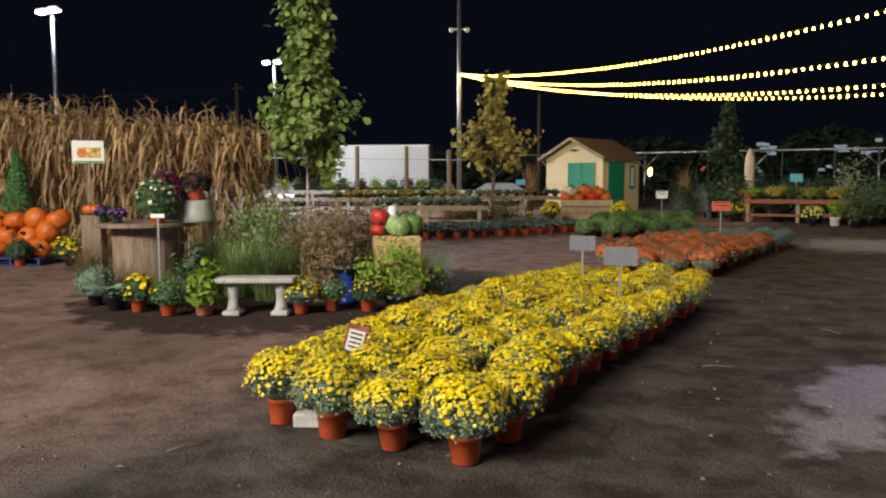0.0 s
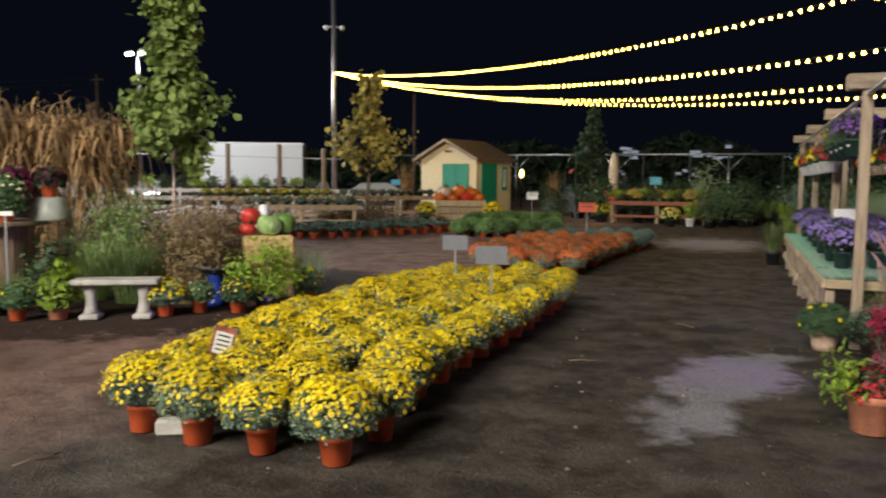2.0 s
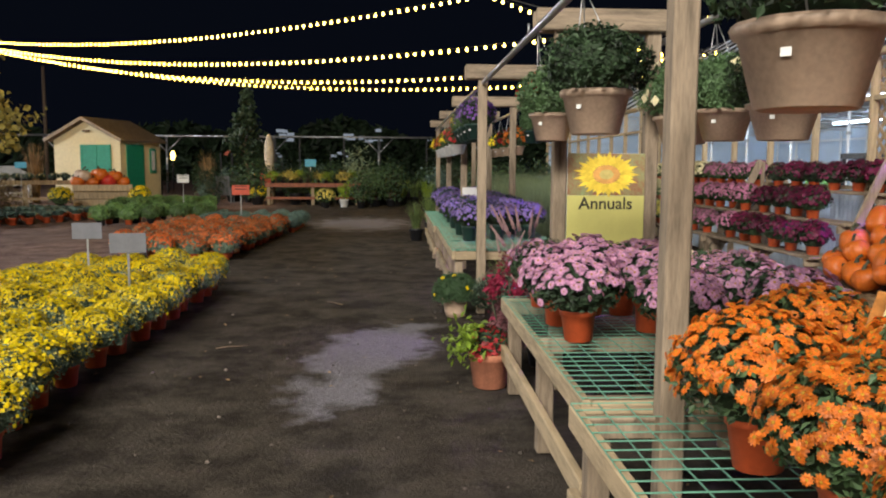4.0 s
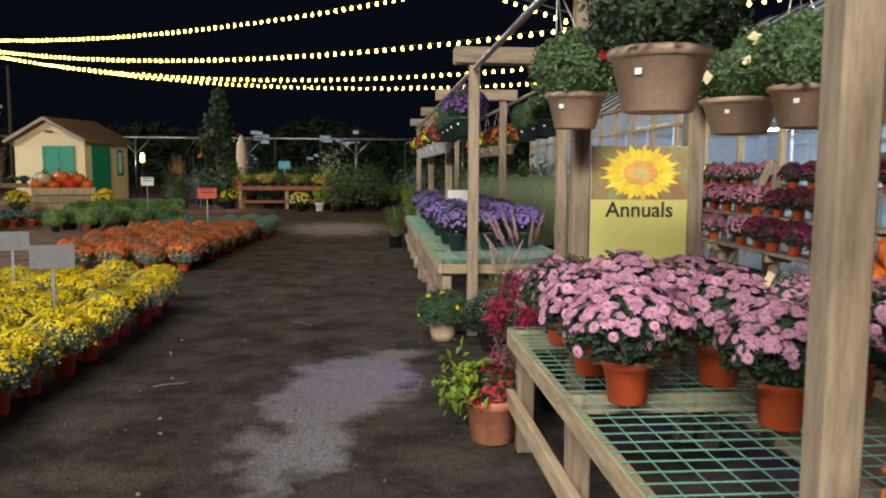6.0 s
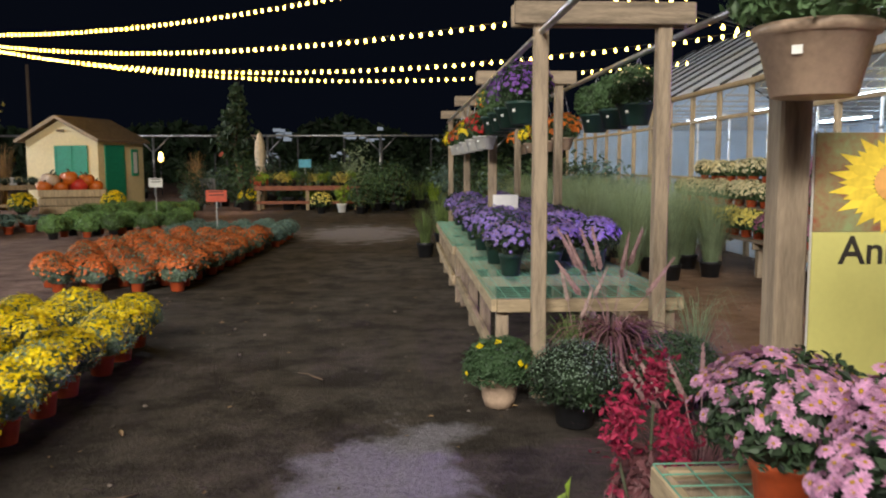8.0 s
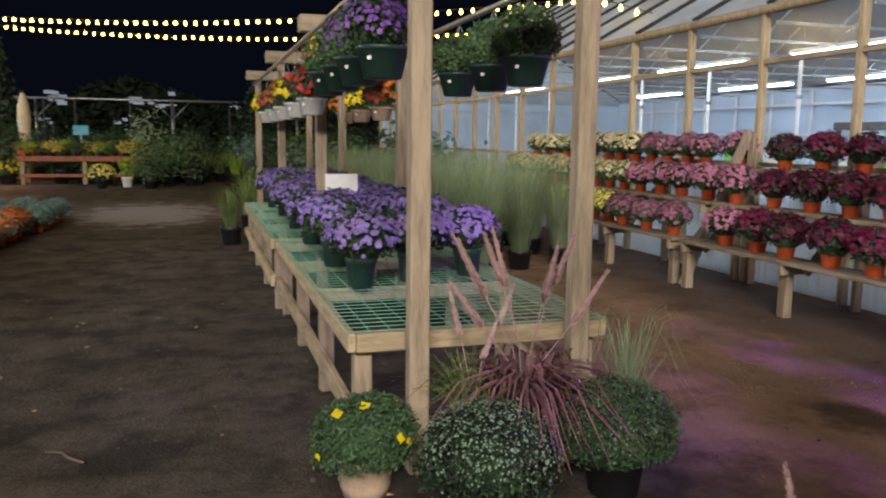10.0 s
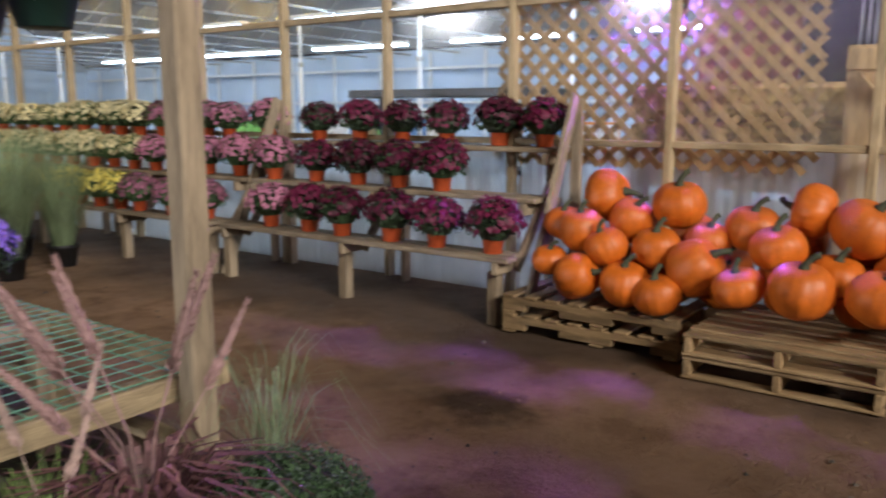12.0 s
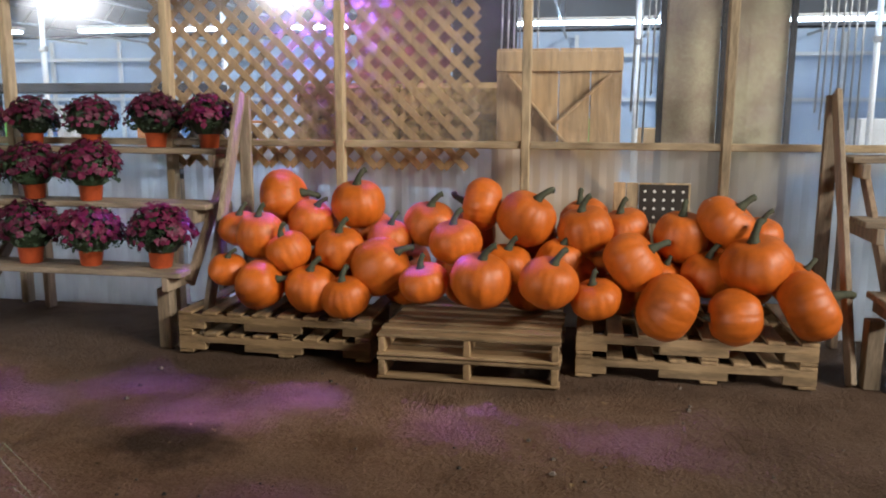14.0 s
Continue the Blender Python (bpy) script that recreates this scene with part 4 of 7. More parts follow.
# y, x, middle height, radius and lean of each pumpkin: front row on the decks, then the rows heaped behind
LOW = [(8.72, 5.08, .52, .12, 8), (8.47, 4.99, .45, .15, 70), (8.14, 5.02, .43, .159, 4), (7.90, 4.97, .40, .146, -8), (7.39, 4.88, .53, .147, -10), (7.05, 4.86, .56, .174, 6), (6.66, 4.88, .56, .165, 14), (6.39, 4.99, .45, .148, -12), (5.99, 4.97, .43, .198, 115), (5.61, 4.97, .39, .156, -95), (5.22, 5.0, .46, .199, 60)]
MID = [(8.74, 5.33, .75, .137, 4), (8.54, 5.2, .73, .151, 0), (8.31, 5.1, .65, .137, -22), (8.0, 5.2, .66, .152, 0), (7.72, 5.12, .57, .177, 48), (7.7, 5.3, .71, .139, 8), (7.24, 5.13, .74, .156, -6), (6.94, 5.25, .59, .155, 8), (6.18, 5.15, .65, .185, 50), (5.73, 5.25, .57, .152, 0), (6.0, 5.3, .54, .13, 20), (5.48, 5.15, .66, .2, -12), (6.61, 5.3, .6, .148, 10), (6.51, 5.3, .52, .13, -20)]
TOP = [(8.49, 5.5, .95, .185, 75), (8.26, 5.38, .8, .147, 25), (7.95, 5.45, .92, .173, 0), (7.45, 5.38, .81, .165, 5), (7.12, 5.45, .94, .172, -80), (6.83, 5.38, .86, .182, 28), (6.46, 5.38, .8, .17, -12), (6.47, 5.6, .85, .155, -15), (6.22, 5.5, .8, .151, -14), (5.88, 5.4, .77, .16, 0), (5.63, 5.35, .87, .184, 35), (5.4, 5.5, .78, .133, 4), (5.22, 5.35, .51, .136, 30)]
HID = [(y, 5.62, .48, .2, 20) for y in (8.55, 8.15, 7.7, 7.25, 6.8, 6.35, 5.9, 5.45)] + [(y, 5.62, .72, .15, 0) for y in (8.3, 7.9, 7.2, 6.8, 6.2, 5.7)] + [(y, 5.3, .42, .14, 0) for y in (8.3, 7.6, 7.2, 6.8, 6.25)]
for i, (y, x, z, r, lean) in enumerate(LOW + MID + TOP + HID):
    k = (i * 3 + i // 5) % 5
    ob = pumpkin(x, y, z - r * PK[k][2] * 0.9, r * 1.03, k, 0, 0)
    ob.matrix_world = Matrix.Translation((x, y, z)) @ pose(0, 0, 0, lean, -12, 0) @ Matrix.Translation((0, 0, -r * PK[k][2] * 0.88)) @ pose(0, 0, 0, 0, 0, 270 + (i * 37) % 60) @ Matrix.Scale(r * 1.03 / 0.2, 4)
fb = thing("flag_board", pose(5.90, 6.04, 0), "wooden board with pale stripes and a dark starred field", "board")
for k in range(6):
    part("plank", Geo().box((0, 0.20 - 0.085 * k, 0.53), (0.02, 0.08, 1.06), bev=0.003), M_FRESH if k % 2 else M_BARN, fb)
part("field", Geo().box((-0.014, -0.09, 0.92), (0.006, 0.32, 0.26)), M_INK, fb, "dark field with pale stars")
for k in range(20):
    part("star", Geo().lathe([(0.011, 0), (0.011, 0.002)], 5, smooth=False), M_PAPER, fb).matrix_local = pose(-0.018, -0.215 + 0.062 * (k % 5), 0.83 + 0.058 * (k // 5), 0, -90, 0)
dark = pumpkin(5.05, 4.60, 0.0, 0.16, 3, 20, 60, "dark green pumpkin lying on the ground", "loose pumpkins")
for o in dark.children:
    if o.name.startswith("skin"):
        o.data = o.data.copy()
        o.data.materials[0] = mat("dark_green_skin", (0.03, 0.06, 0.025), 0.4, var=0.4, scale=5)

# ---- grid benches and hanging frames beside the aisle ----


def grid_bench(x0, x1, y0, y1, z=0.65):
    """A lumber frame on legs, with a green coated wire grid for its top."""
    ob = thing("grid_bench", pose((x0 + x1) / 2, (y0 + y1) / 2, 0), "lumber plant bench with a green coated wire grid top", "plant bench", "grid benches")
    w, l = x1 - x0, y1 - y0
    for sx in (-1, 1):
        part("side_board", Geo().box((sx * (w / 2 - 0.02), 0, z - 0.05), (0.04, l, 0.09), bev=0.005), M_FRESH_Y, ob)
        part("lower_rail", Geo().box((sx * (w / 2 - 0.02), 0, 0.27), (0.04, l, 0.10), bev=0.005), M_FRESH_Y, ob)
    for sy in (-1, 1):
        part("end_board", Geo().box((0, sy * (l / 2 - 0.02), z - 0.055), (w - 0.085, 0.04, 0.09), bev=0.005), M_FRESH_X, ob)
    k = max(2, round(l / 1.3) + 1)
    for i in range(k):
        yy = -l / 2 + 0.10 + i * (l - 0.2) / (k - 1)
        part("cross_bearer", Geo().box((0, yy, z - 0.06), (w - 0.085, 0.04, 0.08), bev=0.004), M_WOOD, ob)
        for sx in (-1, 1):
            part("leg", Geo().box((sx * (w / 2 - 0.085), yy, (z - 0.105) / 2), (0.085, 0.085, z - 0.105), bev=0.005), M_WOOD, ob)
    ma = Geo().box((0, 0, 0), (w - 0.01, 0.0038, 0.004)).mesh("cross_wire", M_WIRE)
    mb = Geo().box((0, 0, 0), (0.0038, l - 0.01, 0.004)).mesh("long_wire", M_WIRE)
    n = round(l / 0.082)
    for i in range(n + 1):
        part("cross_wire", ma, None, ob).location = (0, -l / 2 + 0.01 + i * (l - 0.02) / n, z + 0.002)
    n = round(w / 0.10)
    for i in range(n + 1):
        part("long_wire", mb, None, ob).location = (-w / 2 + 0.008 + i * (w - 0.016) / n, 0, z - 0.003)
    return ob


TZ = 0.655
grid_bench(0.86, 2.05, 3.03, 5.43)
grid_bench(0.80, 2.05, 0.75, 2.98)
grid_bench(0.72, 2.05, 8.42, 11.90)
grid_bench(0.68, 2.05, 11.95, 15.9)


def hanging_frame(y, xa, xb, top=2.47):
    ob = thing("post_frame", pose(0, y, 0), "grey lumber post frame with a cross beam", "post frame", "frames for hanging baskets")
    for x in (xa, xb):
        part("post", Geo().box((x, 0, top / 2), (0.092, 0.092, top), bev=0.008), M_WOOD, ob)
    part("cross_beam", Geo().box(((xa + xb) / 2, -0.067, top + 0.03), (xb - xa + 0.36, 0.04, 0.14), bev=0.006), M_WOOD_X, ob)
    part("cross_beam", Geo().box(((xa + xb) / 2, 0.067, top + 0.03), (xb - xa + 0.36, 0.04, 0.14), bev=0.006), M_WOOD_X, ob)
    return ob


frames_at = [(2.85, 1.14, 2.0), (5.42, 1.24, 1.86), (8.30, 1.02, 1.82), (11.93, 1.13, 1.86), (15.0, 1.10, 1.86), (18.1, 1.05, 1.86)]
for y, a, b in frames_at:
    hanging_frame(y, a, b)
for x in (1.0, 1.86):
    pr = thing("hanging_pipe", pose(x + (0.02 if x < 1.5 else 0.10), 10.4, 2.39), "galvanised pipe slung under the cross beams", "pipe", "basket pipes")
    part("pipe", Geo().tube([(0, -8.6, 0), (0, 8.2, 0)], 0.022, 8), M_METAL, pr)
    for y, a, b in frames_at:
        part("hanger", Geo().tube([(0, y - 10.4, 0.02), (0, y - 10.4, 0.09)], 0.008, 5), M_METAL, pr)

# sign between two posts
sg = thing("annuals_sign", pose(1.55, 5.36, 0.9), "sunflower sign board lettered Annuals between two posts", "sign")
part("board", Geo().box((0, 0.01, 0.365), (0.525, 0.012, 0.73), bev=0.002), M_PAPER, sg)
part("lower_panel", Geo().box((0, 0.0, 0.225), (0.523, 0.006, 0.446)), M_YSIGN, sg)
M_FIELD = mat("blurred_garden", (0.18, 0.22, 0.10), 0.6, var=0.6, scale=9, bump=0, alt=(0.30, 0.05, 0.03))
part("picture_panel", Geo().box((0, 0.0, 0.589), (0.523, 0.006, 0.28)), M_FIELD, sg)
M_SUNPETAL = mat("sunflower_petal", (0.88, 0.62, 0.06), 0.6, var=0.2, bump=0, piece=0.3)
for ring in range(2):
    for i in range(17):
        a = 2 * math.pi * (i + ring * 0.5) / 17
        gq = Geo()
        c, s_ = math.cos(a), math.sin(a) * 0.68
        r0, r1 = 0.075, (0.228 if ring == 0 else 0.195)
        px_, pz = -math.sin(a), math.cos(a) * 0.68
        w = 0.026
        yo = -0.0045 - 0.001 * ring - 0.0004 * (i % 2)
        gq.add([(r0 * c, yo, 0.589 + r0 * s_), ((r0 + r1) / 2 * c + w * px_, yo, 0.589 + (r0 + r1) / 2 * s_ + w * pz), (r1 * c, yo, 0.589 + r1 * s_), ((r0 + r1) / 2 * c - w * px_, yo, 0.589 + (r0 + r1) / 2 * s_ - w * pz)], [(0, 1, 2, 3)])
        part("petal", gq, M_SUNPETAL, sg)
for r, yo, m in ((0.092, -0.008, mat("sunflower_ring", (0.70, 0.36, 0.10), 0.8, var=0.2, bump=0)), (0.048, -0.009, mat("sunflower_heart", (0.55, 0.45, 0.15), 0.8, var=0.2, bump=0))):
    part("flower_disc", Geo().add([(r * math.cos(2 * math.pi * i / 24), yo, 0.589 + 0.68 * r * math.sin(2 * math.pi * i / 24)) for i in range(24)], [tuple(range(24))]), m, sg)


def text_mesh(body, size, material):
    c = bpy.data.curves.new("text", "FONT")
    c.body, c.size, c.align_x, c.align_y, c.extrude = body, size, "CENTER", "CENTER", 0.0008
    c.offset = size * 0.012
    ob = bpy.data.objects.new("text", c)
    scene.collection.objects.link(ob)
    bpy.context.view_layer.update()
    me = bpy.data.meshes.new_from_object(ob.evaluated_get(bpy.context.evaluated_depsgraph_get()))
    bpy.data.objects.remove(ob)
    me.materials.clear()
    me.materials.append(material)
    return me


t = part("lettering", text_mesh("Annuals", 0.115, M_INK), None, sg, "dark lettering Annuals")
t.matrix_local = pose(0, -0.005, 0.392, 90, 0, 0)

# ---- potted mums on the benches ----
pink = [make_mum("potted_mum", "pink daisy mum in a terracotta pot on the grid bench", 0.235, 0.30, 0.092, 0.165, M_TERRA, M_LEAF_D, [M_PINK, M_EYE], 1500, 260, 0.030, 0.0245, 0.15, True, 101 + k, "pink mums on the bench", 0.015) for k in range(3)]
place(pink, [(1.09, 4.03, TZ), (1.06, 4.46, TZ), (1.08, 5.02, TZ), (1.50, 3.72, TZ), (1.52, 4.25, TZ), (1.50, 4.72, TZ), (1.72, 5.08, TZ), (1.92, 4.0, TZ), (1.90, 4.5, TZ), (1.86, 3.45, TZ), (1.30, 4.74, TZ)], 0.015, (0.95, 1.06))
orange_d = [make_mum("potted_mum", "orange daisy mum in a terracotta pot on the grid bench", 0.25, 0.33, 0.092, 0.165, M_TERRA, M_LEAF, [M_ORANGE, M_EYE], 1500, 400, 0.028, 0.0205, 0.1, True, 111 + k, "orange mums on the bench", 0.02) for k in range(2)]
place(orange_d, [(1.22, 2.30, TZ), (1.20, 1.80, TZ), (1.55, 2.62, TZ), (1.62, 2.12, TZ), (1.66, 1.60, TZ), (1.22, 1.30, TZ), (1.95, 2.5, TZ)], 0.015, (0.98, 1.08))
lav = [make_mum("potted_mum", "lavender mum in a dark green pot on the grid bench", 0.25, 0.31, 0.10, 0.19, M_GREENPOT, M_LEAF_D, [M_PURPLE, M_EYE], 900, 380, 0.034, 0.021, 0.1, True, 121 + k, "lavender mums on the bench", 0.01) for k in range(3)]
lav_spots = [(0.98, 9.52, TZ), (1.35, 9.62, TZ), (1.78, 9.75, TZ)]
for i in range(9):
    for j in range(2):
        lav_spots.append((1.0 + j * 0.62 + 0.08 * (i % 2), 10.3 + i * 0.60 + 0.15 * j, TZ))
place(lav, lav_spots, 0.03)
wc = thing("bench_card", pose(1.18, 11.2, TZ), "white price card on a stake among lavender mums", "price card")
part("stake", Geo().box((0, 0, 0.24), (0.015, 0.008, 0.48)), M_WOOD, wc)
part("card", Geo().box((0, -0.008, 0.52), (0.26, 0.006, 0.15)), M_PAPER, wc)


def stake_sign(x, y, z, label, material, w=0.28, h=0.17, sh=0.42, yaw=0, tilt=0, lines=0, group="price signs"):
    ob = thing("price_sign", pose(x, y, z, tilt, 0, yaw), label, "sign", group)
    part("stake", Geo().box((0, 0.006, sh / 2), (0.022, 0.010, sh), bev=0.002), M_METAL, ob)
    part("board", Geo().box((0, -0.006, sh + h / 2 - 0.03), (w, 0.008, h), bev=0.002), material, ob)
    for i in range(lines):
        part("text_bar", Geo().box((0, -0.0125, sh + h - 0.06 - i * h / (lines + 1.5)), (w * 0.7, 0.003, h * 0.09)), M_INK, ob)
    return ob


mum_sign = thing("mum_price_sign", pose(1.66, 2.42, TZ + 0.0, 14, 10, -12), "yellow price card for mums on a stake", "sign")
part("stake", Geo().box((0, 0.008, 0.20), (0.02, 0.008, 0.4)), M_WOOD, mum_sign)
part("board", Geo().box((0, 0, 0.40), (0.34, 0.008, 0.24), bev=0.002), mat("leaf_print", (0.40, 0.17, 0.04), 0.6, var=0.5, bump=0), mum_sign)
part("panel", Geo().box((0, -0.006, 0.40), (0.27, 0.004, 0.20)), mat("card_yellow", (0.82, 0.76, 0.42), 0.6, var=0.04, bump=0), mum_sign)
for i, s in enumerate(("8\" MUMS", "$5.99 EACH", "$15.99 FOR 3", "$29.99 FOR 6")):
    q = part("lettering", text_mesh(s, 0.05 if i == 0 else 0.038, M_INK), None, mum_sign)
    q.matrix_local = pose(0, -0.0095, 0.475 - 0.05 * i, 90, 0, 0)

tag = thing("plant_tag", pose(1.62, 4.36, TZ + 0.14, 8, 24, 0), "pale wooden plant tag stuck among pink mums", "plant tag")
part("stick", Geo().box((0, 0, 0.16), (0.03, 0.004, 0.32), bev=0.001), M_FRESH, tag)
part("printed_end", Geo().box((0, -0.004, 0.27), (0.032, 0.003, 0.12)), M_CREAMTAG, tag)

# ---- hanging baskets ----


def basket(x, y, z, label, pot, leaf, petals, r=0.17, h=0.17, R=0.27, H=0.34, nb=120, size=0.022, seed=1, top=-0.2, daisy=False):
    """Hangs from the pipe; z is the underside of the pot."""
    rs = np.random.RandomState(seed)
    ob = thing("hanging_basket", pose(x, y, z), label, "hanging basket", "hanging baskets")
    part("pot", pot_mesh(r, h, pot, "basket"), None, ob)
    part("soil", soil_mesh(r * 0.95, h * 0.9), None, ob)
    part("foliage", foliage_mesh("foliage", R, H, h - 0.015, 2600, 0.027, leaf, rs, -0.6), None, ob)
    if petals:
        part("blossoms", bloom_mesh("blossoms", R, H, h - 0.015, nb, size, petals, rs, top, daisy), None, ob)
    topz = 2.34 - z
    for k in range(3):
        a = 2 * math.pi * k / 3
        part("hanger", Geo().tube([(r * math.cos(a), r * math.sin(a), h), ((1.02 if x < 1.5 else 1.96) - x, 0.0, topz + 0.035)], 0.003, 4), M_METAL, ob)
    tg = part("price_tag", TAG_MESH, None, ob)
    tg.matrix_local = pose(-r * 0.62, -r * 0.62, h * 0.6, 0, 0, 225)
    return ob


LEAFY = "leafy green basket plant in a tan hanging pot"
basket(1.12, 5.07, 1.70, LEAFY + " with red blooms", M_TAN, M_LEAF, [M_RED], 0.145, 0.17, 0.25, 0.34, 16, 0.036, 201)
basket(1.09, 3.85, 1.69, LEAFY, M_TAN, M_BUSH, None, 0.168, 0.205, 0.28, 0.34, 0, 0.02, 202)
basket(2.03, 5.25, 1.69, LEAFY + " with cream blooms", M_TAN, M_LEAF, [M_CREAM], 0.2, 0.18, 0.33, 0.40, 26, 0.03, 203)
basket(1.12, 1.95, 1.67, LEAFY, M_TAN, M_BUSH, None, 0.175, 0.2, 0.30, 0.38, 0, 0.02, 204)
basket(2.03, 4.61, 1.69, LEAFY, M_TAN, M_LEAF, None, 0.165, 0.18, 0.27, 0.36, 0, 0.02, 206)
basket(2.03, 3.9, 1.67, LEAFY + " with cream blooms", M_TAN, M_LEAF, [M_CREAM], 0.175, 0.18, 0.3, 0.38, 20, 0.03, 207)
for i, (x, y, leaf, pet, lab) in enumerate(((1.05, 9.15, M_LEAF_D, [M_VIOLET], "violet mum in a dark green hanging pot"), (1.04, 9.75, M_LEAF, [M_VIOLET], "violet mum in a dark green hanging pot"), (1.05, 10.35, M_LEAF, [M_YELLOW], "green mum with few yellow blooms in a hanging pot"), (1.05, 10.95, M_LEAF, [M_ORANGE], "green mum with orange buds in a hanging pot"), (1.94, 9.30, M_LEAF, [M_CREAM], "budding mum in a dark hanging pot"), (1.95, 9.9, M_LEAF, None, "green mum in a dark hanging pot"), (1.95, 10.6, M_LEAF, None, "green mum in a dark hanging pot"))):
    basket(x, y, 1.85, lab, M_GREENPOT, leaf, pet, 0.15, 0.17, 0.22, 0.32, 320 if pet == [M_VIOLET] else 110, 0.02 if pet == [M_VIOLET] else 0.011, 210 + i)
for i in range(9):
    x, y = (1.01, 1.95)[i % 2], 11.6 + i * 0.52
    pet = ([M_RED], [M_ORANGE], [M_YELLOW])[i % 3]
    basket(x, y, 1.72, ("red", "orange", "yellow")[i % 3] + " flowering annual in a pale hanging pot", M_TAN if i % 2 else M_WHITEPOT, M_LEAF, pet, 0.13, 0.14, 0.22, 0.30, 150, 0.032, 230 + i, -0.4)

# ---- plants standing at the bench ends ----
bp_ = make_mum("celosia_planter", "crimson celosia and lime leaves in a clay pot", 0.17, 0.26, 0.155, 0.25, M_CLAY, M_LEAF_D, [mat("dark_red_petal", (0.28, 0.012, 0.016), 0.6, var=0.4, bump=0, piece=0.4)], 420, 190, 0.045, 0.024, -0.1, False, 301, "", 0.08, "nursery", "planter")
bp_.matrix_world = pose(0.80, 5.52, 0)
rs = np.random.RandomState(302)
for nm, mt, c, nn_, sz, sp in (("lime_leaves", M_LIME, (-0.17, -0.05, 0.34), 190, 0.068, (0.09, 0.11, 0.10)),):
    p = rs.normal(0, 1, (nn_, 3)) * np.array(sp) * 0.7 + c
    v, f = scatter(LEAF_V, LEAF_F, p, frames_of(rs.normal(0, 0.5, (nn_, 3)) + (-0.4, -0.3, 0.7), rs), sz * rs.uniform(0.5, 1.1, nn_))
    part(nm, arr_mesh(nm, v, f, mt), None, bp_, "bright lime green leaves")
tall = make_mum("tall_celosia", "tall crimson celosia with dark red stems in a pot", 0.15, 0.46, 0.12, 0.2, M_BLACKPOT, mat("wine_leaf", (0.10, 0.035, 0.04), 0.6, var=0.5, bump=0, piece=0.4), [M_MAGENTA], 620, 40, 0.05, 0.024, 0.0, False, 303, "", 0.05, "nursery", "celosia")
tall.matrix_world = pose(0.94, 5.72, 0)
for i, (x, y, z) in enumerate(((0.02, 0.0, 0.84), (-0.12, -0.1, 0.68), (0.1, 0.05, 0.66), (-0.05, 0.1, 0.70), (0.06, -0.14, 0.62))):
    gq = Geo()
    gq.tube([(x * 0.3, y * 0.3, 0.3), (x, y, z - 0.1)], 0.006, 5)
    part("flower_stem", gq, M_STEM, tall)
    q = rs.normal(0, 1, (170, 3)) * (0.03, 0.03, 0.045) + (x, y, z)
    v, f = scatter(LEAF_V, LEAF_F, q, frames_of(rs.normal(0, 1, (170, 3)) + (0, 0, 0.6), rs), rs.uniform(0.02, 0.04, 170))
    part("plume", arr_mesh("plume", v, f, M_MAGENTA), None, tall)
ball = [make_mum("bushy_mum", "round budding mum bush in a pot by the bench end", 0.305, 0.40, 0.14, 0.2, M_BLACKPOT, M_BUSH, [M_LEAF_G], 5600, 1600, 0.022, 0.0062, 0.3, False, 311 + k, "bushes at the bench end", 0.08) for k in range(2)]
place(ball, [(1.14, 7.72), (1.80, 7.86)], 0, (1.0, 1.05))
yb = make_mum("bushy_mum", "round green mum with first yellow blooms in a fluted tan pot", 0.25, 0.35, 0.13, 0.2, M_TAN, M_BUSH, [M_YELLOW], 3600, 9, 0.024, 0.026, 0.1, False, 315, "bushes at the bench end", 0.07, "round")
yb.matrix_world = pose(0.74, 8.12, 0)
grass("purple_fountain_grass", "burgundy fountain grass with pinkish plumes", pose(1.45, 8.06, 0), 210, 0.56, 0.74, 0.030, M_PURPGRASS, 321, 0.92, 0.06, (0.13, 0.30, M_BLACKPOT), 0.2, 8, M_PINKPLUME, 0.022, 0.27)
grass("fountain_grass", "fresh green fountain grass with pale plumes", pose(1.24, 8.16, 0), 220, 0.34, 0.66, 0.011, M_GRASS, 322, 0.5, 0.05, (0.12, 0.2, M_BLACKPOT), 0.4, 3, M_PLUME, 0.018, 0.24)
grass("wispy_grass", "thin wispy drooping grass by the post", pose(2.06, 8.22, 0), 80, 0.5, 1.15, 0.006, M_GRASSMIST, 323, 0.72, 0.05, (0.12, 0.2, M_BLACKPOT), 0.35)
grass("purple_fountain_grass", "burgundy fountain grass with tall pink plumes", pose(1.27, 6.08, 0), 420, 0.5, 0.55, 0.006, M_PURPGRASS, 324, 0.45, 0.06, (0.13, 0.2, M_BLACKPOT), 0.4, 11, M_PINKPLUME, 0.016, 0.17)
gm = [grass("feather_grass", "tall pale green feathery grass clump", pose(2.4 + 0.55 * (i % 4), 12.6 + 1.05 * (i // 4) + 0.2 * (i % 2), 0), 520, 0.75, 1.75, 0.006, M_GRASSMIST, 330 + i, 0.35, 0.10, (0.15, 0.22, M_BLACKPOT), 0.45) for i in range(2)]
for i in range(2, 26):
    copy_thing(gm[i % 2], pose(2.45 + 0.65 * (i % 4), 13.6 + 0.9 * (i // 4) + 0.25 * (i % 2), 0, 0, 0, 70 * i))
grass("aisle_grass", "green grass in a black pot at the bench end", pose(0.52, 16.6, 0), 160, 0.35, 0.95, 0.012, M_GRASS, 351, 0.4, 0.08, (0.15, 0.25, M_BLACKPOT))
grass("aisle_grass", "tall green grass at the end of the aisle", pose(0.9, 18.6, 0), 220, 0.55, 1.3, 0.012, M_GRASS, 352, 0.4, 0.10, (0.15, 0.25, M_BLACKPOT))

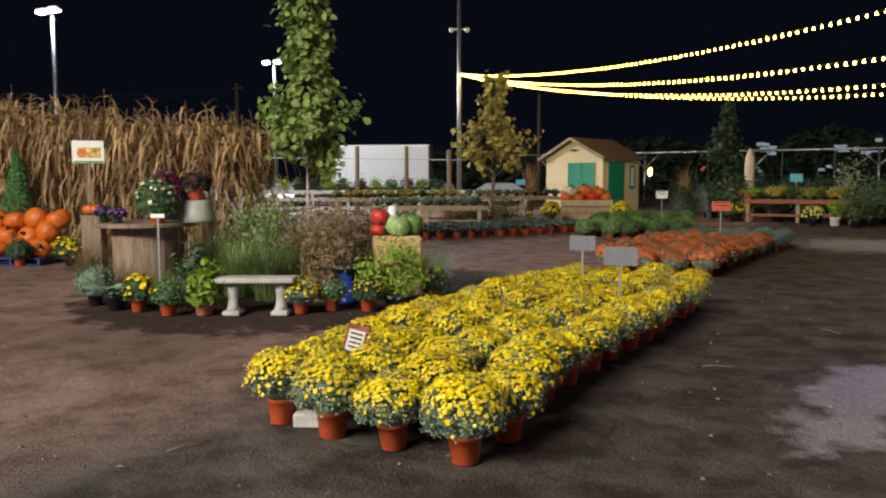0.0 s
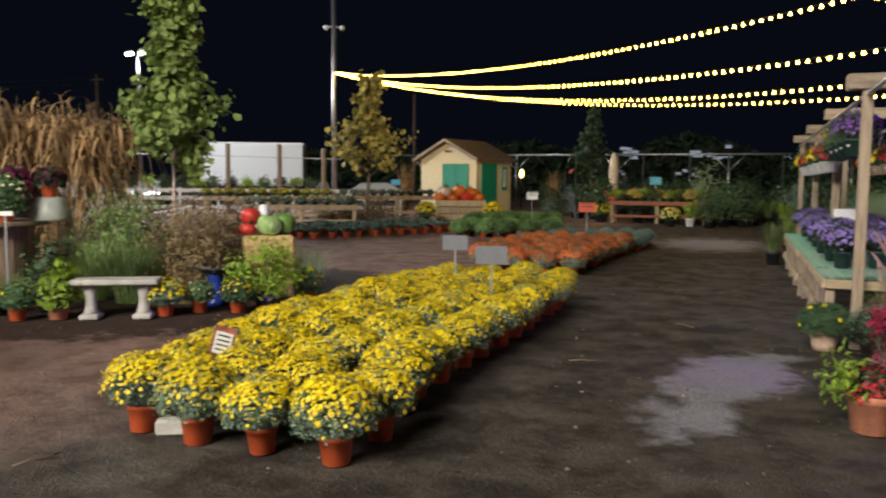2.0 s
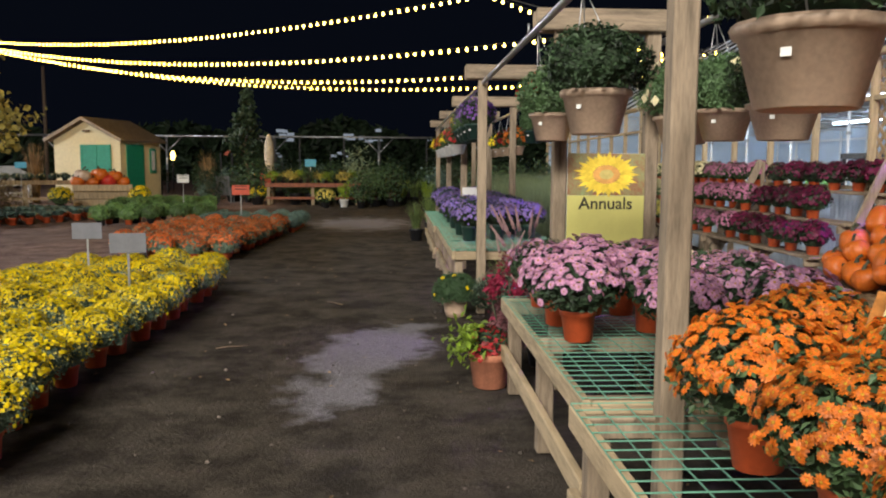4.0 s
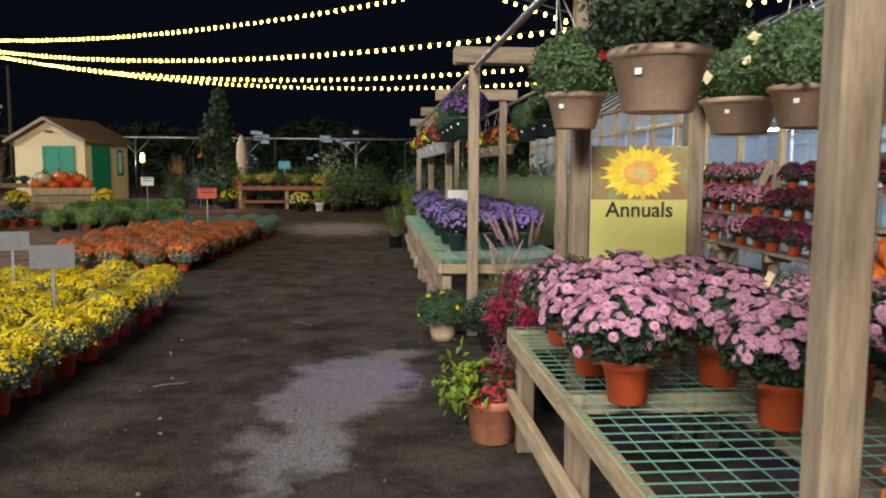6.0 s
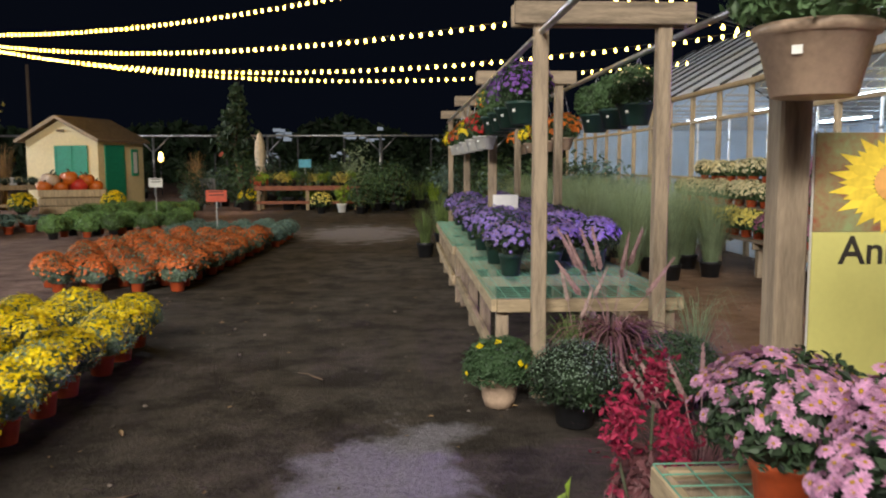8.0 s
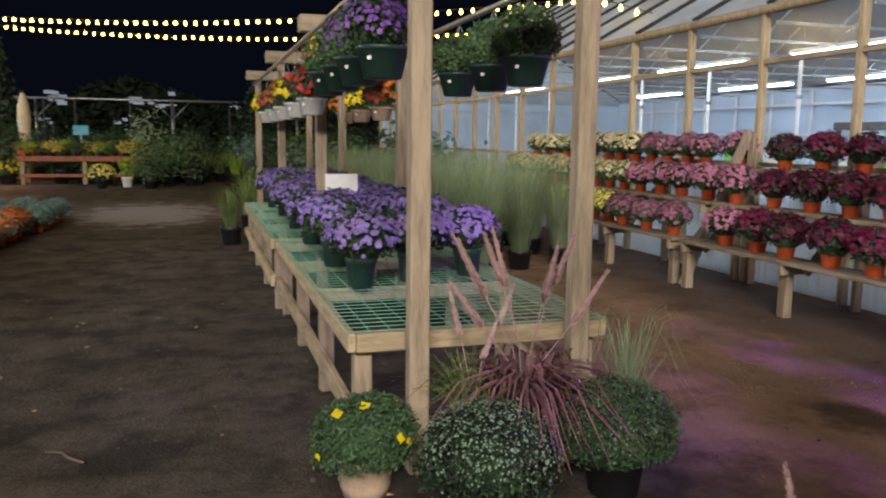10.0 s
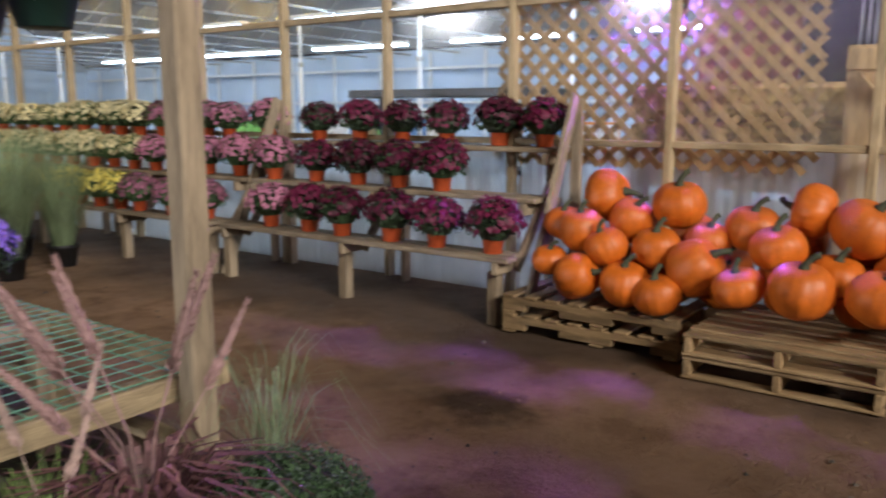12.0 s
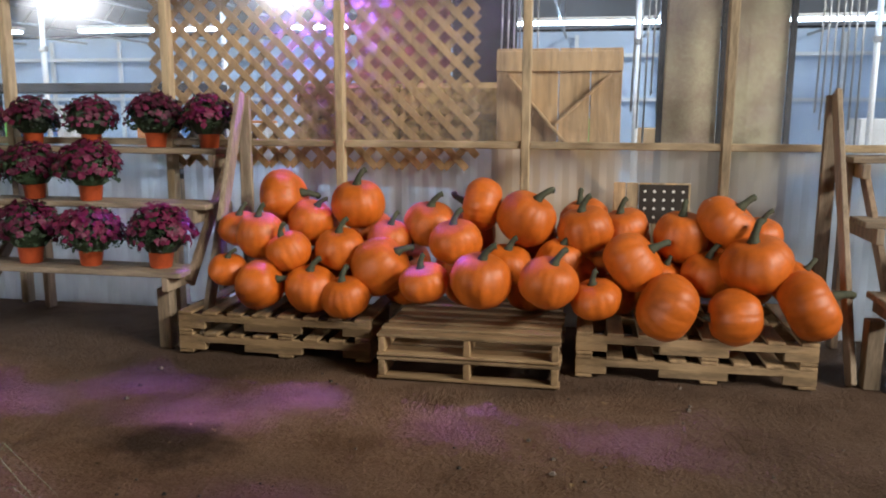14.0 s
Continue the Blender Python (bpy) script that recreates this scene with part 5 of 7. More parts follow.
# ---- yellow mum bed ----
yel = [make_mum("potted_mum", "round yellow mum in a terracotta pot on dirt", 0.25, 0.33, 0.098, 0.17, M_TERRA, M_LEAF_G, [M_YELLOW], 2300, 640, 0.022, 0.0150, 0.52, False, 401 + k, "bed of yellow mums", 0.02) for k in range(5)]
for ob in yel:
    rs = np.random.RandomState(460 + yel.index(ob))
    part("bud_spray", bloom_mesh("bud_spray", 0.25, 0.33, 0.15, 420, 0.0065, [M_LEMON], rs, -0.1), None, ob, "small pale unopened buds")["kind"] = "stuff"
spots = []
for j in range(14):
    gap = 0.44 + 0.03 * min(j, 3)
    for i in range(4):
        x = -2.05 - gap * i - (0.10 if j > 1 else 0.0)
        if j == 1 and i == 0:
            x = -1.98
        spots.append((x, 3.73 + 0.482 * j + 0.02 * i))
place(yel, spots, 0.035, (0.92, 1.08))
for k, (x, y) in enumerate(((-3.2, 4.0), (-4.1, 6.1))):
    solid("grey_brick", Geo().box((0, 0, 0.05), (0.2, 0.1, 0.1), bev=0.015), M_CONC, "grey concrete brick lying between the pots", "brick", "loose bricks", m=pose(x + 0.02, y - 0.2, 0, 0, 0, 30 + 50 * k))
tilted = thing("price_sign", pose(-3.40, 4.40, 0.02, 10, 16, 30), "small leaf-bordered price sign tilted among yellow mums", "sign", "price signs")
part("stake", Geo().box((0, 0.006, 0.2), (0.022, 0.010, 0.4), bev=0.002), M_METAL, tilted)
part("board", Geo().box((0, -0.006, 0.46), (0.15, 0.008, 0.22), bev=0.002), mat("leaf_border", (0.30, 0.10, 0.07), 0.6, var=0.5, scale=30, bump=0), tilted)
part("panel", Geo().box((0, -0.0125, 0.45), (0.115, 0.004, 0.16)), M_PAPER, tilted)
for i in range(4):
    part("text_bar", Geo().box((0, -0.016, 0.505 - 0.034 * i), (0.085, 0.003, 0.011)), M_INK, tilted)
stake_sign(-2.42, 7.75, 0.12, "grey sign board on a stake among yellow mums", M_SIGN, 0.33, 0.19, 0.61, 12)
stake_sign(-3.28, 9.0, 0.12, "grey sign board on a stake among yellow mums", M_SIGN, 0.31, 0.18, 0.63, 10)

# ---- orange, grey and green beds ----
orm = [make_mum("potted_mum", "rust orange mum in a terracotta pot on dirt", 0.24, 0.34, 0.095, 0.16, M_TERRA, M_LEAF_G, [M_RUSTFL], 800, 420, 0.032, 0.020, 0.35, False, 411 + k, "bed of orange mums") for k in range(3)]
place(orm, [(-2.72 - 0.49 * i + 0.02 * j + (0.2 if j % 2 and i else 0), 13.1 + 0.49 * j) for j in range(11) for i in range(5 if j > 0 else 4)], 0.04)
grm = [make_mum("potted_mum", "grey green budding mum in a terracotta pot", 0.24, 0.34, 0.095, 0.16, M_TERRA, M_HOSTA, None, 420, 0, 0.042, 0, 0, False, 421 + k, "bed of budding mums") for k in range(2)]
place(grm, [(-2.35 - 0.5 * i, 18.55 + 0.5 * j) for j in range(5) for i in range(5)], 0.05)
gnm = [make_mum("potted_mum", "fresh green budding mum in a dark pot", 0.27, 0.38, 0.1, 0.17, M_TERRA if k else M_BLACKPOT, mat("fresh_leaf_%d" % k, (0.13, 0.24, 0.07), 0.6, var=0.4, bump=0, piece=0.35), None, 420, 0, 0.046, 0, 0, False, 431 + k, "green mum beds") for k in range(2)]
place(gnm, [(-7.4 + 0.52 * i, 20.6 + 0.5 * j + 0.35 * i) for j in range(3) for i in range(5)] + [(-8.6 + 0.52 * i, 25.0 + 0.52 * j + 0.4 * i) for j in range(5) for i in range(5)], 0.06, (1.0, 1.2))
stake_sign(-6.3, 24.2, 0, "white price sign on a stake by green mums", M_PAPER, 0.34, 0.24, 1.05, 20, 0, 2)
stake_sign(-3.75, 19.9, 0, "red price sign on a stake", M_REDSIGN, 0.42, 0.24, 0.85, 12, 0, 2)

# blue-green cabbages and hostas in long beds
hos = []
for k in range(2):
    ob = thing("potted_cabbage", Matrix(), "blue green ornamental cabbage in a terracotta pot", "potted cabbage", "bed of ornamental cabbages")
    part("pot", pot_mesh(0.095, 0.15, M_TERRA), None, ob)
    rs = np.random.RandomState(440 + k)
    v, f = blades(46, 0.26, 0.26, 0.15, rs, 0.55, 0.04, 0.7)
    part("leaves", arr_mesh("leaves", v + (0, 0, 0.13), f, M_HOSTA), None, ob)
    hos.append(ob)
place(hos, [(-10.65 + 0.21 * j - 0.5 * i, 18.3 + 0.46 * j + 0.1 * i) for j in range(14) for i in range(7)], 0.05, (1.0, 1.25))

# ---- the yard to the left of the start ----


def yd(k, d):
    """A place d metres out along the yard's slanted axis, k times d to its side."""
    return (-0.5015 * d + 0.865 * k * d, 0.865 * d + 0.5015 * k * d)


YAW = 30.1

# string lights from the tall pole to the greenhouse
POLE = yd(0.021, 43.4)
POLE_TOP = 7.40


def string_lights(a, b, sag, spacing=0.27):
    ob = thing("string_lights", pose(*a), "string of warm bulbs hanging from the tall pole", "string lights", "string lights over the aisle")
    a, b = Vector(a), Vector(b)
    n = 60
    pts = [(b - a) * (i / n) - Vector((0, 0, sag * 4 * (i / n) * (1 - i / n))) for i in range(n + 1)]
    part("cable", Geo().tube(pts, 0.007, 4), M_DARKMETAL, ob)
    k = int((b - a).length / spacing)
    for i in range(1, k):
        t = i / k
        p = (b - a) * t - Vector((0, 0, sag * 4 * t * (1 - t)))
        q = part("bulb", BULB, None, ob)
        q.location = p
    return ob


BULB = Geo().lathe([(0.009, 0.0), (0.013, -0.02), (0.027, -0.042), (0.034, -0.064), (0.026, -0.088), (0.0, -0.10)], 7).mesh("bulb", M_BULB)
TOPP = (POLE[0], POLE[1], POLE_TOP)
for end, sag in STRINGS:
    string_lights(TOPP, end, sag)
string_lights((2.3, 20.0, 5.8), (6.9, 16.0, 3.5), 0.1)
hk = thing("steel_gantry", pose(2.3, 20.0, 5.8), "dark steel arm carrying the bulb strings from the roof", "gantry")
part("arm", Geo().tube([(0, 0, 0.02), (6.2, 0.2, -1.5)], [0.015, 0.03], 6), M_DARKMETAL, hk)

pl = thing("light_pole", pose(POLE[0], POLE[1], 0), "tall slim metal pole with two small cameras", "pole")
part("shaft", Geo().tube([(0, 0, 0), (0, 0, 12.5)], [0.15, 0.10], 10), M_METAL, pl)
for s in (-1, 1):
    part("camera_arm", Geo().tube([(0, 0, 9.75), (0.32 * s, 0.18 * s, 9.75)], 0.04, 6), M_WHITE, pl)
    part("camera_dome", Geo().lathe([(0.0, -0.16), (0.12, -0.08), (0.15, 0.02), (0.10, 0.10), (0.0, 0.12)], 10, (0.38 * s, 0.2 * s, 9.72)), M_WHITE, pl)
for (x, y, z), lab in ((FLOOD_1, "tall parking lot flood light on a pale pole"), (FLOOD_2, "twin parking lot flood light on a pale pole")):
    fl = thing("flood_light", pose(x, y, 0), lab, "street lamp", "flood lights")
    part("pole", Geo().tube([(0, 0, 0), (0, 0, z + 0.2)], [0.14, 0.09], 10), M_METAL, fl)
    for s in (-1, 1):
        part("head", Geo().box((0.5 * s, -0.2, z + 0.42), (0.75, 0.5, 0.16), pose(0, 0, 0, 12, 0, -55), bev=0.03), M_WHITE, fl)
        part("lens", Geo().box((0.5 * s + 0.1, -0.3, z + 0.32), (0.62, 0.42, 0.04), pose(0, 0, 0, 12, 0, -55)), M_FLOOD, fl)

# corn stalks
corn = thing("corn_stand", pose(0, 0, 0), "tall row of dry tan corn stalks", "corn stalks", kind="stuff")
rs = np.random.RandomState(500)
nst = 620
t = rs.uniform(0, 1, nst)
cx = -12.0 - 9.0 * t + rs.normal(0, 0.12, nst)
cy = 12.3 - 4.2 * t + rs.uniform(-0.2, 1.1, nst)
ch = 2.75 + 0.55 * np.clip(t * 1.6, 0, 1) + rs.normal(0, 0.16, nst) - 0.35 * np.exp(-((t - 0.27) / 0.03) ** 2)
V, F, off = [], [], 0
for i in range(nst):
    h = ch[i]
    lean = rs.normal(0, 0.10, 2)
    w = 0.016
    base = np.array((cx[i], cy[i], 0.0))
    tip = base + (lean[0], lean[1], h)
    q = []
    for k in range(3):
        c = base + (tip - base) * k / 2
        r = w * (1 - 0.4 * k)
        q += [c + (r, 0, 0), c + (-r * 0.5, r * 0.87, 0), c + (-r * 0.5, -r * 0.87, 0)]
    V.append(np.array(q))
    F += [(off + 3 * k + a, off + 3 * k + (a + 1) % 3, off + 3 * k + 3 + (a + 1) % 3, off + 3 * k + 3 + a) for k in range(2) for a in range(3)]
    off += 9
    for j in range(15):
        z = rs.uniform(0.10, 1.0) ** 0.8
        p0 = base + (tip - base) * z
        a = rs.uniform(0, 6.28)
        o = np.array((math.cos(a), math.sin(a), 0))
        s = np.array((-math.sin(a), math.cos(a), 0.25))
        L = rs.uniform(0.4, 0.95)
        rise, w = rs.uniform(0.1, 0.6), rs.uniform(0.045, 0.09)
        if z > 0.96:
            rise, L, w = rs.uniform(0.5, 0.9), L * 0.6, 0.02
        q = []
        for k in range(5):
            u = k / 4
            c = p0 + o * L * 0.65 * u + np.array((0, 0, L * (rise * u - (rise + 0.75) * u ** 2.4 * (0.3 if z > 0.96 else 1))))
            ww = w * (0.6 + u if u < 0.4 else 1.0) * (1 - u ** 2 * 0.9) / 2
            q += [c - s * ww, c + s * ww]
        V.append(np.array(q))
        F += [(off + 2 * k, off + 2 * k + 1, off + 2 * k + 3, off + 2 * k + 2) for k in range(4)]
        off += 10
part("stalks", arr_mesh("stalks", np.vstack(V), F, M_CORN), None, corn)

# trees


def tree(x, y, h, r0, crown, n, size, leaf, seed, label, z_low, trunk_mat):
    """A tapered trunk with limbs and a crown of clumped leaves; crown(z) is its radius at a height."""
    rs = np.random.RandomState(seed)
    ob = thing("young_tree", pose(x, y, 0), label, "tree")
    bend = [(0.05 * math.sin(k * 1.7 + seed), 0.05 * math.cos(k * 1.3 + seed), h * k / 6) for k in range(7)]
    part("trunk", Geo().tube(bend, [r0 * (1 - 0.12 * k) for k in range(7)], 8), trunk_mat, ob)
    P, Nn = [], []
    gq = Geo()
    for i in range(46):
        z = z_low + (h - z_low) * (i / 45) ** 0.9
        a = i * 2.4 + rs.uniform(-0.4, 0.4)
        R = crown(z / h) * rs.uniform(0.45, 1.15)
        e = np.array((R * math.cos(a), R * math.sin(a), z + 0.35 * R))
        s = np.array((0, 0, z - 0.25 * R))
        gq.tube([s, (s + e) / 2 + (0, 0, 0.06), e], [0.02, 0.012, 0.004], 5)
        for c in range(4):
            u = rs.uniform(0.45, 1.05)
            c0 = s + (e - s) * u
            m = max(3, n // 184)
            q = c0 + rs.normal(0, 1, (m, 3)) * np.array((0.12, 0.12, 0.13)) * (0.6 + 0.5 * R)
            P.append(q)
            Nn.append(rs.normal(0, 0.5, (m, 3)) + (math.cos(a) * 0.6, math.sin(a) * 0.6, 0.5))
    part("limb", gq, M_BARK, ob)
    p, nn = np.vstack(P), np.vstack(Nn)
    nn /= np.linalg.norm(nn, axis=1)[:, None]
    LV = [(0, -0.5, 0), (0.42, -0.12, 0.1), (0.3, 0.3, 0.08), (0, 0.6, -0.08), (-0.3, 0.3, 0.08), (-0.42, -0.12, 0.1)]
    v, f = scatter(LV, [(0, 1, 2, 3), (0, 3, 4, 5)], p, frames_of(nn, rs), size * rs.uniform(0.6, 1.25, len(p)))
    part("crown", arr_mesh("crown", v, f, leaf), None, ob)
    return ob


tx, ty = yd(-0.168, 15.2)
tree(tx, ty, 5.9, 0.06, lambda s: 0.42 + 0.85 * max(0, 1 - abs(s - 0.38) / 0.2), 5200, 0.15, M_TREELEAF, 511, "slender young maple with green leaves and a wrapped trunk", 1.75, mat("wrapped_trunk", (0.55, 0.42, 0.38), 0.9, var=0.3, bump=0.3))
tx, ty = yd(0.064, 29.4)
tree(tx, ty, 5.2, 0.07, lambda s: 0.45 + 1.45 * max(0, 1 - abs(s - 0.42) / 0.3), 1150, 0.24, M_GOLDLEAF, 512, "young tree with golden autumn leaves", 1.9, M_BARK)

# display round the cable spool
spx, spy = yd(-0.377, 11.3)
sp = thing("cable_spool", pose(spx, spy, 0), "weathered wooden cable spool used as a table", "cable spool")
for i in range(20):
    a = 2 * math.pi * i / 20
    part("stave", Geo().box((0.44 * math.cos(a), 0.44 * math.sin(a), 0.49), (0.03, 0.142, 0.86), pose(0, 0, 0, 0, 0, math.degrees(a)), bev=0.004), M_OLDWOOD, sp)
part("bottom_disc", Geo().lathe([(0.66, 0), (0.67, 0.01), (0.67, 0.05), (0.66, 0.06), (0, 0.06)], 32, smooth=False), M_OLDWOOD, sp)
part("top_disc", Geo().lathe([(0.0, 0.92), (0.67, 0.92), (0.68, 0.93), (0.68, 0.97), (0.67, 0.98), (0, 0.98)], 32, smooth=False), M_OLDWOOD, sp)
SPT = 0.98


def potted(name, label, x, y, z, R, H, pr, ph, pot, leaf, petals, nl, nb, ls, bs, seed, top=0.0, cat="potted plant"):
    ob = make_mum(name, label, R, H, pr, ph, pot, leaf, petals, nl, nb, ls, bs, top, False, seed, "display plants", 0.06, "nursery", cat)
    ob.matrix_world = pose(x, y, z, 0, 0, seed * 40)
    return ob


def sx(k, d):
    return yd(k, d)


potted("potted_rose", "bushy green plant with white and red blooms in terracotta", *sx(-0.362, 10.95), SPT, 0.33, 0.55, 0.12, 0.15, M_TERRA, M_LEAF, [M_CREAM], 900, 34, 0.06, 0.035, 521, 0.2)
potted("potted_aster", "violet blue aster in a dark pot", *sx(-0.43, 11.2), SPT, 0.15, 0.18, 0.08, 0.13, M_GREENPOT, M_LEAF_D, [M_VIOLET], 260, 120, 0.035, 0.018, 522)
potted("potted_aster", "violet blue aster in a dark pot", *sx(-0.413, 11.0), SPT, 0.14, 0.17, 0.08, 0.13, M_GREENPOT, M_LEAF_D, [M_VIOLET], 260, 120, 0.035, 0.018, 523)
ux, uy = sx(-0.312, 11.3)
ur = thing("glazed_crock", pose(ux, uy, SPT), "pale grey green glazed crock upside down", "crock")
part("body", Geo().lathe([(0.25, 0), (0.26, 0.03), (0.235, 0.16), (0.19, 0.28), (0.17, 0.31), (0.0, 0.315)], 22), mat("celadon_glaze", (0.36, 0.38, 0.33), 0.4, var=0.2, scale=4, bump=0.05), ur)
potted("potted_celosia", "burgundy leafed plant in terracotta on the crock", ux, uy, SPT + 0.315, 0.22, 0.30, 0.11, 0.17, M_TERRA, M_LEAF_D, [M_BURG], 360, 120, 0.06, 0.03, 524)
potted("burgundy_celosia", "dark burgundy celosia plant behind the spool", *sx(-0.352, 12.1), 0.0, 0.36, 0.75, 0.2, 1.08, M_BLACKPOT, M_LEAF_D, [M_BURG], 600, 420, 0.07, 0.045, 525, -0.2)
# front pots on the dirt
front = [
    ("potted_mum", "yellow mum in a terracotta pot beside the bench", -0.182, 9.25, 0.25, 0.34, M_TERRA, M_LEAF_G, [M_YELLOW], 170, 0.02),
    ("potted_mum", "green mum with white buds in a terracotta pot", -0.142, 9.45, 0.20, 0.30, M_TERRA, M_LEAF, [M_CREAM], 50, 0.012),
    ("potted_mum", "green mum opening yellow in a terracotta pot", -0.096, 9.4, 0.22, 0.32, M_TERRA, M_LEAF, [M_YELLOW], 70, 0.016),
    ("potted_mum", "yellow mum in a dark red pot", -0.010, 10.1, 0.21, 0.36, M_TERRA, M_LEAF, [M_YELLOW], 50, 0.022),
    ("potted_mum", "dark green budding mum in a terracotta pot", -0.352, 9.1, 0.22, 0.33, M_TERRA, M_LEAF, [M_YELLOW], 14, 0.02),
    ("potted_mum", "green plant with large yellow blooms in terracotta", -0.390, 9.4, 0.21, 0.36, M_TERRA, M_LEAF, [M_YELLOW], 40, 0.035),
    ("potted_mum", "round yellow mum in a dark pot by the pumpkins", -0.476, 14.6, 0.33, 0.46, M_BLACKPOT, M_LEAF, [M_YELLOW], 160, 0.028),
    ("potted_mum", "green mum in a terracotta pot", -0.540, 14.6, 0.28, 0.42, M_TERRA, M_LEAF_D, None, 0, 0.02),
    ("bushy_mum", "round grey green bush in a dark pot", -0.445, 9.9, 0.29, 0.42, M_BLACKPOT, M_LEAF_G, None, 0, 0.02),
]
for i, (nm, lab, k, d, R, H, pot, leaf, pet, nb, bs) in enumerate(front):
    potted(nm, lab, *yd(k, d), 0.0, R, H, 0.10, 0.17, pot, leaf, pet, 700, max(nb, 1), 0.036, bs, 541 + i, 0.15, "potted mum")
kl = thing("ornamental_kale", pose(*yd(-0.418, 9.55), 0), "blue green ornamental kale in a dark pot", "kale")
part("pot", pot_mesh(0.13, 0.18, M_BLACKPOT), None, kl)
rs = np.random.RandomState(560)
v, f = blades(60, 0.30, 0.27, 0.19, rs, 0.5, 0.04, 0.7)
part("leaves", arr_mesh("leaves", v + (0, 0, 0.14), f, mat("kale_leaf", (0.17, 0.27, 0.19), 0.55, var=0.3, bump=0.2, piece=0.3)), None, kl)


def leafy(name, label, x, y, z, R, H, n, size, leaf, seed, pot=None, cat="shrub", stretch=1.0, group=""):
    """A loose shrub: leaves fill an uneven volume, with a few bare stems."""
    rs = np.random.RandomState(seed)
    ob = thing(name, pose(x, y, z), label, cat, group)
    z0 = 0.0
    if pot:
        part("pot", pot_mesh(pot[0], pot[1], pot[2]), None, ob)
        z0 = pot[1] * 0.85
    cl = rs.normal(0, 1, (14, 3))
    cl /= np.linalg.norm(cl, axis=1)[:, None]
    cl = cl * np.array((R * 0.62, R * 0.62, H * 0.36)) + (0, 0, z0 + H * 0.56)
    k = rs.randint(0, 14, n)
    p = cl[k] + rs.normal(0, 1, (n, 3)) * np.array((R * 0.26, R * 0.26, H * 0.15))
    p[:, 2] = np.maximum(p[:, 2], z0 + 0.02)
    nn = (p - (0, 0, z0 + H * 0.3)) / np.array((R, R, H)) + rs.normal(0, 0.4, (n, 3)) + (0, 0, 0.3)
    nn /= np.linalg.norm(nn, axis=1)[:, None]
    lv = [(a * 1.0, b * stretch, c) for a, b, c in LEAF_V]
    v, f = scatter(lv, LEAF_F, p, frames_of(nn, rs), size * rs.uniform(0.6, 1.3, n))
    part("foliage", arr_mesh("foliage", v, f, leaf), None, ob)
    gq = Geo()
    for c in cl:
        gq.tube([(0, 0, z0), (c[0] * 0.5, c[1] * 0.5, z0 + (c[2] - z0) * 0.6), c], [0.012, 0.008, 0.004], 5)
    part("stem", gq, M_BARK, ob)
    return ob


leafy("lime_shrub", "bright lime foliage shrub in a violet pot", *yd(-0.062, 9.7), 0, 0.42, 0.62, 1300, 0.06, M_LIME, 571, (0.14, 0.16, mat("violet_pot", (0.12, 0.07, 0.30), 0.4)), "shrub", 1.3)
leafy("lime_coleus", "lime and green coleus in a dark pot", *yd(-0.306, 9.15), 0, 0.27, 0.42, 330, 0.11, M_LIME, 572, (0.12, 0.16, M_CLAY), "coleus")
leafy("celosia", "green plant with yellow plumes and red leaves", *yd(-0.318, 9.75), 0, 0.24, 0.62, 420, 0.08, M_LEAF, 573, (0.12, 0.16, M_BLACKPOT), "celosia")
for k, d, n_, sp_, h, w, mt, lab in (
    (-0.225, 10.3, 420, 0.5, 1.15, 0.013, M_GRASS, "upright green ornamental grass"), (-0.262, 10.6, 360, 0.5, 1.25, 0.011, M_GRASS, "upright green ornamental grass"), (-0.197, 10.9, 380, 0.55, 1.25, 0.011, M_GRASS, "upright green ornamental grass"),
    (-0.15, 11.2, 420, 0.6, 1.25, 0.006, M_RUST, "russet seeding ornamental grass"), (-0.12, 10.8, 420, 0.55, 1.15, 0.006, M_RUST, "russet seeding ornamental grass"), (-0.175, 11.8, 420, 0.6, 1.4, 0.006, M_RUST, "russet seeding ornamental grass"), (-0.09, 11.8, 400, 0.5, 1.25, 0.006, M_RUST, "russet seeding ornamental grass"),
    (-0.012, 10.9, 620, 0.45, 0.95, 0.008, M_GRASSMIST, "pale airy ornamental grass"), (-0.40, 10.3, 330, 0.55, 0.85, 0.007, M_RUST, "low russet ornamental grass"), (-0.36, 10.2, 330, 0.5, 0.65, 0.006, M_GRASS, "low green ornamental grass"), (-0.455, 12.4, 330, 0.6, 1.1, 0.007, M_RUST, "russet ornamental grass"), (-0.15, 10.2, 300, 0.4, 0.75, 0.008, M_RUST, "low russet ornamental grass")):
    grass("ornamental_grass", lab + " in the display", pose(*yd(k, d), 0), n_, sp_, h, w, mt, int(900 + abs(k) * 1000), 0.4, 0.16, None, 0.4, group="display grasses")
for k in (-0.26, -0.235, -0.21, -0.285, -0.30):
    grass("silver_grass", "silver grass with white feathery plumes", pose(*yd(k, 12.8), 0), 150, 0.6, 1.55, 0.008, M_GRASSMIST, int(1500 + k * 999), 0.45, 0.12, None, 0.35, 7, mat("white_plume", (0.62, 0.60, 0.56), 0.9, var=0.2) if k == -0.26 else bpy.data.materials["white_plume"], group="silver grasses")
for k, d in ((-0.17, 11.0), (-0.145, 10.4), (-0.20, 11.6), (-0.1, 11.4), (-0.24, 11.5)):
    leafy("seeding_perennial", "brown green perennial with fine seed heads", *yd(k, d), 0, 0.55, 1.2, 1700, 0.048, M_RUST if k > -0.18 else M_GRASS, int(1300 + k * 999), None, "perennial", 1.6, "display perennials")

